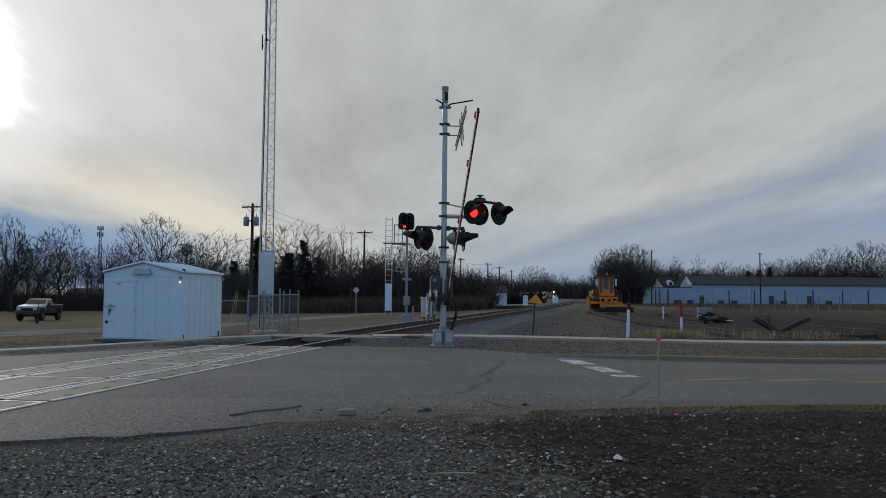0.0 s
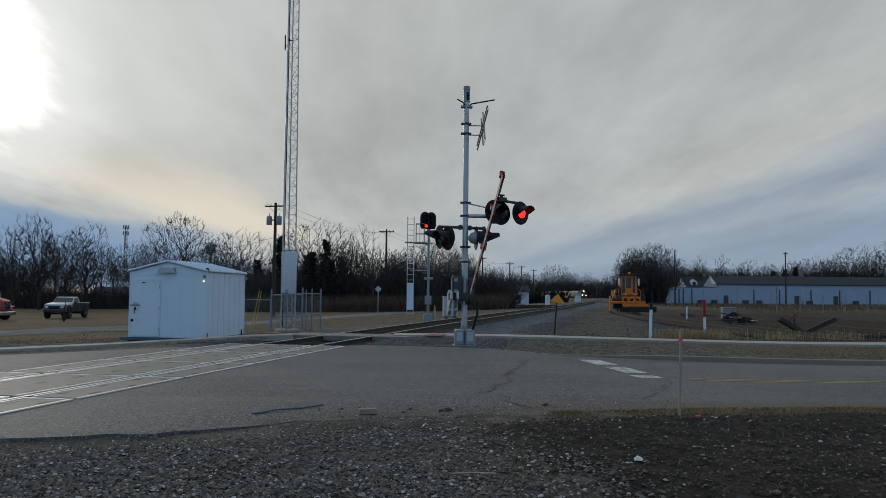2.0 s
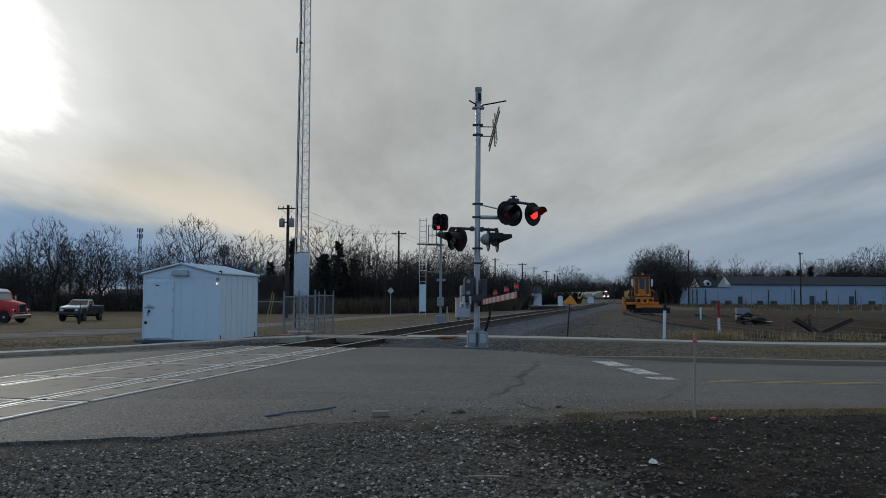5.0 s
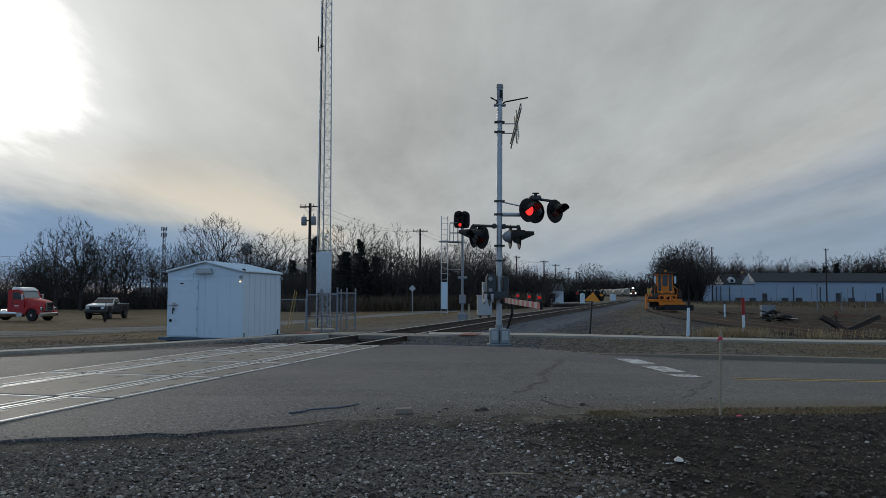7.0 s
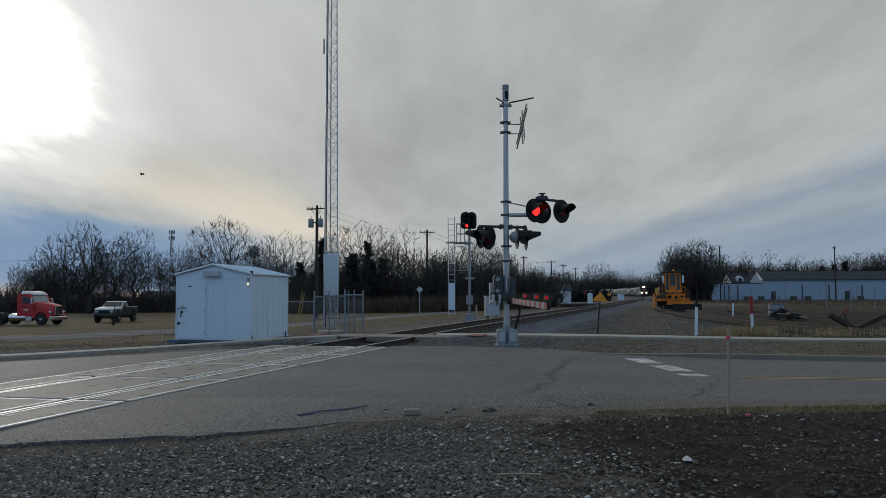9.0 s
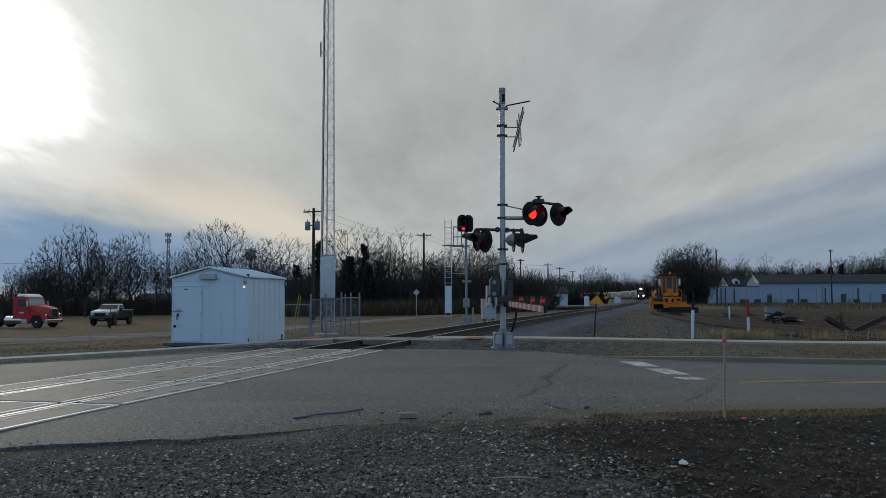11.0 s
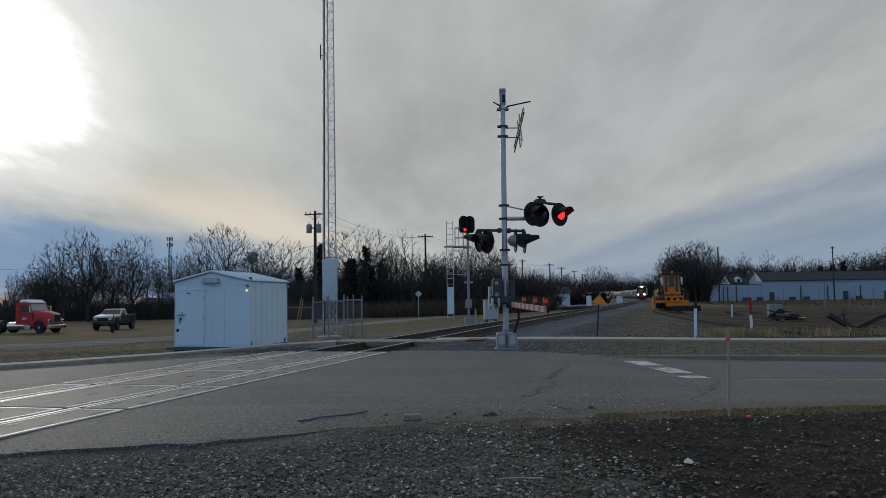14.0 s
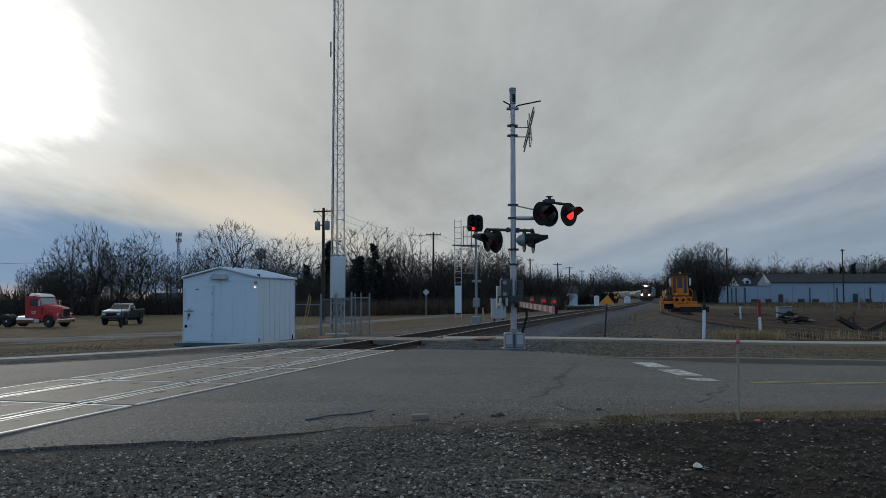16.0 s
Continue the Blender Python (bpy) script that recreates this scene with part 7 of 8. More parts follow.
# ---- trackside posts, signs, scrap ----
def build_trackside():
    x, y = 6.22, 31.3
    sign = thing("track_sign", pose(x, y, land(x, y), 0, 4, 0), "orange triangular track sign on a dark leaning post", "track sign")
    part("post", Shape().box(0, 0, 0.75, 0.06, 0.05, 1.75), STEEL_DARK, sign)
    z = 1.28
    part("plate", Shape().side([(-0.32, z), (0.32, z), (0.02, z + 0.36)], -0.05, -0.035), SIGN_ORANGE, sign, "orange triangle plate")
    x, y = 8.43, 26.3
    post = thing("marker_post", pose(x, y, land(x, y), 0, 2, 0), "white plastic marker post with a black top", "marker post")
    part("shaft", Shape().tube((0, 0, -0.1), (0, 0, 0.92), 0.05, n=12), SHED_WHITE, post)
    part("cap", Shape().tube((0, 0, 0.92), (0, 0, 1.1), 0.052, 0.045, 12), BLACK, post)
    x, y = 11.64, 29.8
    post = thing("marker_post", pose(x, y, land(x, y), 0, -1, 0), "white marker post with a tall red top", "marker post")
    part("shaft", Shape().tube((0, 0, -0.1), (0, 0, 0.92), 0.05, n=12), SHED_WHITE, post)
    part("sleeve", Shape().tube((0, 0, 0.86), (0, 0, 1.5), 0.065, 0.06, 12), RED_STRIPE, post, "red sleeve")
    x, y = 22.0, 60
    post = thing("marker_post", pose(x, y, land(x, y)), "short white marker post with a black top", "marker post")
    part("shaft", Shape().tube((0, 0, -0.1), (0, 0, 0.95), 0.06, n=10), SHED_WHITE, post)
    part("cap", Shape().tube((0, 0, 0.95), (0, 0, 1.1), 0.06, n=10), BLACK, post)
    for x, y, w, h in ((28.45, 150, 0.85, 1.75), (47.8, 210, 1.5, 1.5)):
        case = thing("signal_case", pose(x, y, land(x, y)), "white metal signal case beside the line", "equipment case", "signal cases")
        part("case_body", Shape().box(0, 0, h / 2, w, 0.6, h, cut=0.04), SHED_WHITE, case)
        part("case_roof", Shape().side([(-w / 2 - 0.08, h), (w / 2 + 0.08, h), (0, h + 0.25)], -0.38, 0.38), SHED_WHITE, case)
    for x, y in ((22.9, 55.0), (23.5, 55.4)):
        cab = thing("junction_cabinet", pose(x, y, land(x, y)), "grey metal junction cabinet in the dead grass", "cabinet", "junction cabinets")
        part("cabinet_body", Shape().box(0, 0, 0.45, 0.5, 0.4, 0.9, cut=0.03), GREY_PAINT, cab)
        part("cabinet_lid", Shape().box(0, 0, 0.93, 0.54, 0.44, 0.05, cut=0.01), GREY_PAINT, cab)
    # far warning signs and the dark stack
    for x, y, z, mat, label in ((33.9, 185, 1.0, RED_STRIPE, "red octagonal stop sign by the far road"), (42.5, 200, 0.4, SIGN_ORANGE, "orange diamond road sign"), (46.0, 215, 0.4, SIGN_ORANGE, "orange diamond road sign")):
        s = thing("road_sign", pose(x, y, land(x, y)), label, "road sign")
        n = 8 if mat == RED_STRIPE else 4
        part("plate", Shape().side([(0.38 * math.cos(2 * math.pi * (k + (0.5 if n == 8 else 0)) / n), z + 1.2 + 0.38 * math.sin(2 * math.pi * (k + (0.5 if n == 8 else 0)) / n)) for k in range(n)], -0.06, -0.03), mat, s)
        part("post", Shape().tube((0, 0, 0), (0, 0, z + 1.2), 0.05, n=6), STEEL_DARK, s)
    x, y = -2.1, 100
    s = thing("road_sign", pose(x, y, land(x, y)), "white diamond sign seen from behind the pole", "road sign")
    top = 1.9 - land(x, y)
    part("plate", Shape().side([(0.42, top), (0, top + 0.42), (-0.42, top), (0, top - 0.42)], -0.06, -0.03), GALV, s)
    part("post", Shape().tube((0, 0, 0), (0, 0, top), 0.05, n=6), GALV, s)
    hedge = [(RNG.uniform(36, 47), RNG.uniform(218, 226)) for _ in range(900)]
    thicket("hedge", "dark hedge beside the far houses", hedge, 3.6, NEEDLES, 0.3, 12)
    mound = thing("tie_stack", pose(17.5, 98, land(17.5, 98), 0, 0, 20), "low dark heap of old ties beside the line", "tie stack")
    for k in range(9):
        part("tie", Shape().box(RNG.uniform(-0.6, 0.6), (k % 5) * 0.32 - 0.6, 0.12 + 0.22 * (k // 5), 5.0, 0.26, 0.2, cut=0.02, turn=RNG.uniform(-6, 6)), TIE, mound)
    # crossed timbers and the scrap heap in the yard
    for x, y, z, ry, rz, n in ((18.1, 36.0, 0.36, 27, 12, 1.55), (19.5, 36.2, 0.36, -26, -14, 1.6)):
        t = thing("old_tie", pose(x, y, land(x, y) + z, 0, ry, rz), "black discarded tie propped on the ground", "tie", "discarded ties")
        part("timber", Shape().box(0, 0, 0, n, 0.24, 0.2, cut=0.015), TIE, t)
        part("tie_plate", Shape().box(0.35, 0, 0.108, 0.18, 0.2, 0.016), STEEL_DARK, t)
    for k in range(5):
        t = thing("old_tie", pose(17.5 + k * 0.9, 33.6 - 0.5 * k + RNG.uniform(-0.4, 0.4), land(18, 33) + 0.08, 0, 0, RNG.uniform(-20, 20)), "black discarded tie flat in the dirt", "tie", "discarded ties")
        part("timber", Shape().box(0, 0, 0, 2.5, 0.24, 0.18, cut=0.015), TIE, t)
    heap = thing("scrap_heap", pose(21.4, 49.5, land(21.4, 49.5)), "heap of dark scrap plates and tubes", "scrap heap")
    rng = random.Random(17)
    for k in range(16):
        part("plate", Shape().box(rng.uniform(-0.9, 0.9), rng.uniform(-0.5, 0.5), 0.1 + 0.09 * rng.random() * 5, rng.uniform(0.4, 1.1), rng.uniform(0.15, 0.4), rng.uniform(0.04, 0.14), pose(0, 0, 0, rng.uniform(-12, 12), rng.uniform(-12, 12), rng.uniform(0, 180)), cut=0.01), STEEL_DARK if k % 3 else TIE, heap)
    part("pipe", Shape().bent([(-0.8, 0, 0.4), (-0.3, -0.1, 0.7), (0.2, 0, 0.45), (0.8, -0.2, 0.3)], 0.08), RUBBER, heap, "", True)
    part("sheet", Shape().box(0.75, -0.3, 0.2, 0.6, 0.4, 0.05, turn=20), WHITE_PAINT, heap)
    hyd = thing("switch_stand", pose(23.0, 45.5, land(23, 45.5)), "rusty switch stand with a faded red target", "switch stand")
    part("stand", Shape().box(0, 0, 0.1, 0.5, 0.3, 0.2, cut=0.03).tube((0, 0, 0.1), (0, 0, 0.75), 0.07, 0.05), RAIL_SIDE, hyd)
    part("target", Shape().box(0.04, -0.06, 0.62, 0.2, 0.03, 0.32, cut=0.02), RED_PLATE, hyd)
    part("handle", Shape().tube((0, 0, 0.6), (-0.3, 0.1, 0.25), 0.03), RAIL_SIDE, hyd)
    for x, y in ((13.2, 33.0), (20.4, 33.8), (14.0, 34.0)):
        t = thing("timber_block", pose(x, y, land(x, y) + 0.06, 0, 0, RNG.uniform(0, 90)), "yellowish wooden block in the dead grass", "timber block", "timber blocks")
        part("block", Shape().box(0, 0, 0, 0.5, 0.14, 0.12, cut=0.01), PALE_WOOD, t)
    # long wire fence before the long shed
    fence = thing("wire_fence", pose(0, 0, 0), "tall chain-link fence in front of the long shed", "fence")
    pts = [(52 + 5.5 * k, 150 - 2.0 * k) for k in range(13)]
    for (a, b), (c, d) in zip(pts, pts[1:]):
        za = land(a, b)
        part("post", Shape().tube((a, b, za - 0.1), (a, b, za + 3.0), 0.06, n=8), GREY_PAINT, fence)
        tagged(part("wire_mesh", chain_mesh(Shape(), (a, b, 0), (c, d, 0), za + 0.05, za + 2.95, 0.4), GREY_PAINT, fence), kind="stuff")
    near_fence = thing("wire_fence", pose(0, 0, 0), "galvanised fence posts at the field's edge", "fence")
    for k in range(5):
        a, b = 42.5 + 3.2 * k, 88 + 1.0 * k
        za = land(a, b)
        part("post", Shape().tube((a, b, za - 0.1), (a, b, za + 2.0), 0.05, n=8), FENCE, near_fence)
    a, b = 42.5, 88
    part("corner_post", Shape().tube((a, b, land(a, b)), (a, b, land(a, b) + 2.9), 0.07, n=8), FENCE, near_fence)
    # the survey stake beside the road
    x, y = 3.11, 8.65
    stake = thing("survey_stake", pose(x, y, land(x, y) - 0.02, 0, 1.2, 6), "thin pale survey stake with pink tape", "survey stake")
    part("lath", Shape().side([(-0.013, -0.1), (0.013, -0.1), (0.013, 0.95), (0.0, 0.962), (-0.013, 0.95)], -0.006, 0.006), PALE_WOOD, stake)
    part("tape", Shape().box(0, 0, 0.875, 0.042, 0.022, 0.035, cut=0.004).raw([(-0.018, -0.014, 0.86), (-0.06, -0.03, 0.83), (-0.055, -0.035, 0.86), (-0.015, -0.016, 0.885)], [(0, 1, 2, 3)]), PINK, stake)
    flag = thing("pink_flag", pose(3.2, 8.35, land(3.2, 8.35) + soil_rise(3.2, 8.35)), "scrap of pink marking tape on the soil", "marking tape")
    part("scrap", Shape().box(0, 0, 0.012, 0.06, 0.035, 0.018, cut=0.006, turn=25), PINK, flag)
    # loose things on the road's edge
    x, y = -0.26, 8.65
    brick = thing("brick", pose(x, y, land(x, y) + 0.032, 0, 0, 14), "single grey-brown paving brick on the asphalt", "brick")
    part("brick_body", Shape().box(0, 0, 0, 0.19, 0.09, 0.058, cut=0.006), BRICK_GREY, brick)
    a, b = Vector((-1.45, 8.56)), Vector((-0.78, 9.21))
    strip = thing("steel_strip", pose(*((a + b) / 2), land(-1.1, 8.9) + 0.012, 0, 0, math.degrees(math.atan2(b.y - a.y, b.x - a.x))), "thin bluish bent strip lying on the road", "strip")
    n = (b - a).length
    part("strip_body", Shape().bent([(-n / 2, 0, 0), (-n / 6, 0.02, 0.008), (n / 6, -0.015, 0.0), (n / 2, 0.0, 0.004)], 0.011, 6).box(-n / 2 + 0.1, 0.0, 0.0, 0.2, 0.03, 0.02, cut=0.004), STEEL_BLUE, strip)
    clods = ((0.61, 8.95, 0.035), (0.53, 8.9, 0.02), (0.12, 8.75, 0.016), (1.8, 9.5, 0.03), (0.2, 9.0, 0.014), (-0.55, 8.95, 0.012))
    for x, y, r in clods:
        s = Shape()
        rng = random.Random(int(x * 100))
        pebble(s, (0, 0, 0), r * 1.6, rng, 0.8)
        lump = thing("asphalt_lump", pose(x, y, land(x, y) + 0.004), "dark loose lump of asphalt", "lump", "asphalt lumps")
        part("lump_body", s, TAR, lump)
    x, y = 1.96, 6.36
    pale = thing("white_stone", pose(x, y, land(x, y) + soil_rise(x, y) + 0.004), "white limestone lump on the dark soil", "stone")
    s = Shape()
    pebble(s, (0, 0, 0), 0.05, random.Random(3), 0.6)
    part("stone_body", s, WHITE_STONE, pale)
    stick = thing("dry_stick", pose(0.62, 6.12, land(0.62, 6.12) + soil_rise(0.62, 6.12) + 0.012, 0, 0, 0), "thin pale dry stick on the gravel", "stick")
    part("stick_body", Shape().bent([(-0.16, 0, 0), (0, 0.006, 0.004), (0.17, -0.004, 0)], 0.006, 5), TAN_STALK, stick)


build_trackside()


# ---- the train ----
TRACK_S = np.concatenate([[0.0], np.cumsum(np.hypot(np.diff(TRACK_X), np.diff(TRACK_Y)))])


def on_track(s, lift=0.013):
    """Pose on the rails at arc length s, y along the track away from the road."""
    y = float(np.interp(s, TRACK_S, TRACK_Y))
    return frame_at(y, 0.0, lift)


def bogie(parent, y, wheels=2, gap=1.7):
    b = part("bogie", Shape().box(0.85, y, 0.55, 0.16, gap * (wheels - 1) + 0.9, 0.34, cut=0.05).box(-0.85, y, 0.55, 0.16, gap * (wheels - 1) + 0.9, 0.34, cut=0.05).box(0, y, 0.6, 1.8, 0.5, 0.26), STEEL_DARK, parent)
    for k in range(wheels):
        yy = y + gap * (k - (wheels - 1) / 2)
        part("wheelset", Shape().tube((-0.8, yy, 0.47), (-0.68, yy, 0.47), 0.47, n=16).tube((0.68, yy, 0.47), (0.8, yy, 0.47), 0.47, n=16).tube((-0.7, yy, 0.47), (0.7, yy, 0.47), 0.08, n=8), RAIL_SIDE, b)


def build_locomotive():
    loco = thing("locomotive", Matrix.Identity(4), "dark diesel freight locomotive with its headlights lit", "locomotive")
    # front coupler at y = 0, body towards +y
    part("frame", Shape().box(0, 10.5, 1.35, 3.05, 20.0, 0.3, cut=0.03), LOCO_BLACK, loco)
    part("pilot", Shape().side([(-1.5, 0.15), (1.5, 0.15), (1.5, 1.3), (-1.5, 1.3)], 0.25, 0.5), LOCO_BLACK, loco, "black pilot plate")
    part("coupler", Shape().box(0, 0.1, 0.9, 0.3, 0.6, 0.3, cut=0.05), STEEL_DARK, loco)
    part("nose", Shape().loft([[(-0.75, 1.3, 1.5), (0.75, 1.3, 1.5), (0.7, 1.35, 3.0), (-0.7, 1.35, 3.0)], [(-0.95, 3.2, 1.5), (0.95, 3.2, 1.5), (0.95, 3.2, 3.3), (-0.95, 3.2, 3.3)]]), LOCO_BLACK, loco, "black low nose")
    part("nose_band", Shape().box(0, 1.28, 2.5, 1.2, 0.05, 0.4, cut=0.02).box(0, 0.24, 1.15, 2.7, 0.05, 0.14), LOCO_RED, loco, "red warning band")
    cab = part("cab", Shape().loft([[(-1.5, 3.0, 1.5), (1.5, 3.0, 1.5), (1.5, 3.0, 3.9), (1.0, 3.0, 4.55), (-1.0, 3.0, 4.55), (-1.5, 3.0, 3.9)], [(-1.5, 5.6, 1.5), (1.5, 5.6, 1.5), (1.5, 5.6, 3.9), (1.0, 5.6, 4.6), (-1.0, 5.6, 4.6), (-1.5, 5.6, 3.9)]]), LOCO_BLACK, loco, "black cab")
    for x in (-1.05, -0.38, 0.38, 1.05):
        part("cab_window", Shape().box(x, 2.98, 3.62, 0.52, 0.04, 0.5, cut=0.01), GLASS, cab)
    for s in (-1, 1):
        part("side_window", Shape().box(s * 1.505, 4.3, 3.4, 0.03, 1.2, 0.7), GLASS, cab)
    hood = part("long_hood", Shape().box(0, 12.8, 2.95, 1.9, 14.2, 2.9, cut=0.14), LOCO_BLACK, loco, "long black engine hood")
    part("radiator", Shape().box(0, 18.0, 4.3, 2.9, 3.4, 0.5, cut=0.08), LOCO_BLACK, hood)
    part("fan", Shape().tube((0, 14.5, 4.35), (0, 14.5, 4.6), 0.6, n=16).tube((0, 12.0, 4.35), (0, 12.0, 4.55), 0.5, n=16), STEEL_DARK, hood)
    part("fuel_tank", Shape().box(0, 10.5, 0.8, 2.6, 4.5, 0.8, cut=0.15), LOCO_BLACK, loco)
    for s in (-1, 1):
        part("handrail", Shape().tube((s * 1.45, 0.6, 2.5), (s * 1.45, 20, 2.5), 0.025, n=6), WHITE_PAINT, loco)
        for k in range(9):
            part("stanchion", Shape().tube((s * 1.45, 0.6 + 2.4 * k, 1.5), (s * 1.45, 0.6 + 2.4 * k, 2.5), 0.025, n=6), WHITE_PAINT, loco)
    lights = part("light_box", Shape().box(0, 2.95, 4.3, 0.8, 0.2, 0.4, cut=0.04), LOCO_BLACK, loco)
    for x in (-0.17, 0.17):
        part("headlight", Shape().tube((x, 2.86, 4.3), (x, 2.7, 4.3), 0.17, 0.2, 14), LIT_WHITE, lights, "lit headlight")
    for x in (-0.95, 0.95):
        part("ditch_light", Shape().tube((x, 0.3, 1.75), (x, 0.1, 1.75), 0.2, 0.24, 14), LIT_WHITE, loco, "lit ditch light")
    part("number_board", Shape().box(-0.72, 2.94, 4.28, 0.42, 0.06, 0.2).box(0.72, 2.94, 4.28, 0.42, 0.06, 0.2), WHITE_PAINT, loco)
    bogie(loco, 4.0, 3)
    bogie(loco, 17.0, 3)
    return loco


def build_hopper():
    car = thing("hopper_wagon", Matrix.Identity(4), "pale grey covered hopper wagon with ribbed sides", "freight wagon", "freight wagons")
    rings = []
    for y in (0.9, 15.1):
        rings.append([(-1.5, y, 1.4), (-1.55, y, 3.9), (-1.1, y, 4.45), (1.1, y, 4.45), (1.55, y, 3.9), (1.5, y, 1.4), (0.6, y, 0.8), (-0.6, y, 0.8)])
    body = part("hopper_body", Shape().loft(rings), WAGON_GREY, car)
    for k in range(9):
        for s in (-1, 1):
            part("rib", Shape().box(s * 1.58, 1.4 + 1.65 * k, 2.7, 0.1, 0.14, 2.4), WAGON_GREY, body)
    part("sill", Shape().box(0, 8, 1.1, 0.6, 15.6, 0.3), STEEL_DARK, car)
    part("roof_walk", Shape().box(0, 8, 4.55, 0.7, 14.0, 0.08), GALV, car)
    part("end_bars", Shape().box(0, 0.5, 2.0, 2.8, 0.1, 0.1).box(-1.3, 0.6, 2.4, 0.1, 0.1, 2.4).box(1.3, 0.6, 2.4, 0.1, 0.1, 2.4).box(0, 15.5, 2.0, 2.8, 0.1, 0.1), WAGON_GREY, car)
    bogie(car, 2.2)
    bogie(car, 13.8)
    return car


def build_tank():
    car = thing("tank_wagon", Matrix.Identity(4), "pale tank wagon with a round barrel", "freight wagon", "freight wagons")
    m = pose(0, 8.0, 2.75, 90, 0, 0)
    body = part("barrel", Shape().spin([(0.0, -7.4), (0.8, -7.3), (1.35, -6.9), (1.5, -6.3), (1.5, 6.3), (1.35, 6.9), (0.8, 7.3), (0.0, 7.4)], m, 22), WAGON_GREY, car, "", True)
    part("dome", Shape().tube((0, 8, 4.1), (0, 8, 4.6), 0.5, n=14).box(0, 8, 4.25, 1.6, 2.2, 0.08), STEEL_DARK, body)
    for y in (3.5, 12.5):
        part("saddle", Shape().box(0, y, 1.35, 2.4, 0.7, 0.6, cut=0.1), STEEL_DARK, car)
    part("sill", Shape().box(0, 8, 1.1, 0.7, 15.4, 0.3), STEEL_DARK, car)
    bogie(car, 2.2)
    bogie(car, 13.8)
    return car


TRAIN = []


def build_train():
    loco = build_locomotive()
    TRAIN.append((loco, 0.0, 21.0))
    hopper, tank = build_hopper(), build_tank()
    behind = 21.3
    for k, kind in enumerate("hhthhthhhthhhtthhhhthh"):
        src = hopper if kind == "h" else tank
        first = (k == 0) if kind == "h" else (k == 2)
        car = src if first else copy_thing(src, Matrix.Identity(4))
        TRAIN.append((car, behind, 16.0))
        behind += 16.6


build_train()


def train_rows(offset, length):
    """The train rolls towards the road at a steady pace; each vehicle sits on its two bogies."""
    far, near = float(np.interp(513, TRACK_Y, TRACK_S)), float(np.interp(225, TRACK_Y, TRACK_S))
    rows = []
    for k in range(17):
        s = far + (near - far) * k / 16 + offset
        a, b = on_track(s + length * 0.18).translation, on_track(s + length * 0.82).translation
        way = (b - a).normalized()
        nose = a - way * length * 0.18
        rows.append((float(k), pose(nose.x, nose.y, nose.z, 0, 0, -math.degrees(math.atan2(way.x, way.y)))))
    return rows


# ---- a small bird that leaves the mast ----
def build_bird():
    bird = thing("bird", Matrix.Identity(4), "small dark bird in flight past the radio mast", "bird")
    part("body", Shape().loft([[(0.02 * r * math.cos(a), y, 0.02 * r * math.sin(a)) for a in (0, 1.05, 2.09, 3.14, 4.19, 5.24)] for y, r in ((-0.11, 0.15), (-0.06, 1.1), (0.0, 1.5), (0.05, 1.2), (0.08, 0.9), (0.115, 0.1))]), BLACK, bird)
    part("tail", Shape().side([(-0.012, -0.004), (0.012, -0.004), (0.025, 0.004), (-0.025, 0.004)], -0.17, -0.09), BLACK, bird)
    for s in (-1, 1):
        part("wing", Shape().raw([(s * 0.015, 0.05, 0.01), (s * 0.015, -0.05, 0.01), (s * 0.13, -0.03, 0.075), (s * 0.12, 0.03, 0.07), (s * 0.015, 0.05, 0.016), (s * 0.015, -0.05, 0.016), (s * 0.13, -0.03, 0.08), (s * 0.12, 0.03, 0.076)],
                                 [(0, 1, 2, 3), (4, 5, 6, 7), (0, 1, 5, 4), (1, 2, 6, 5), (2, 3, 7, 6), (3, 0, 4, 7)]), BLACK, bird)
    return bird


BIRD = build_bird()


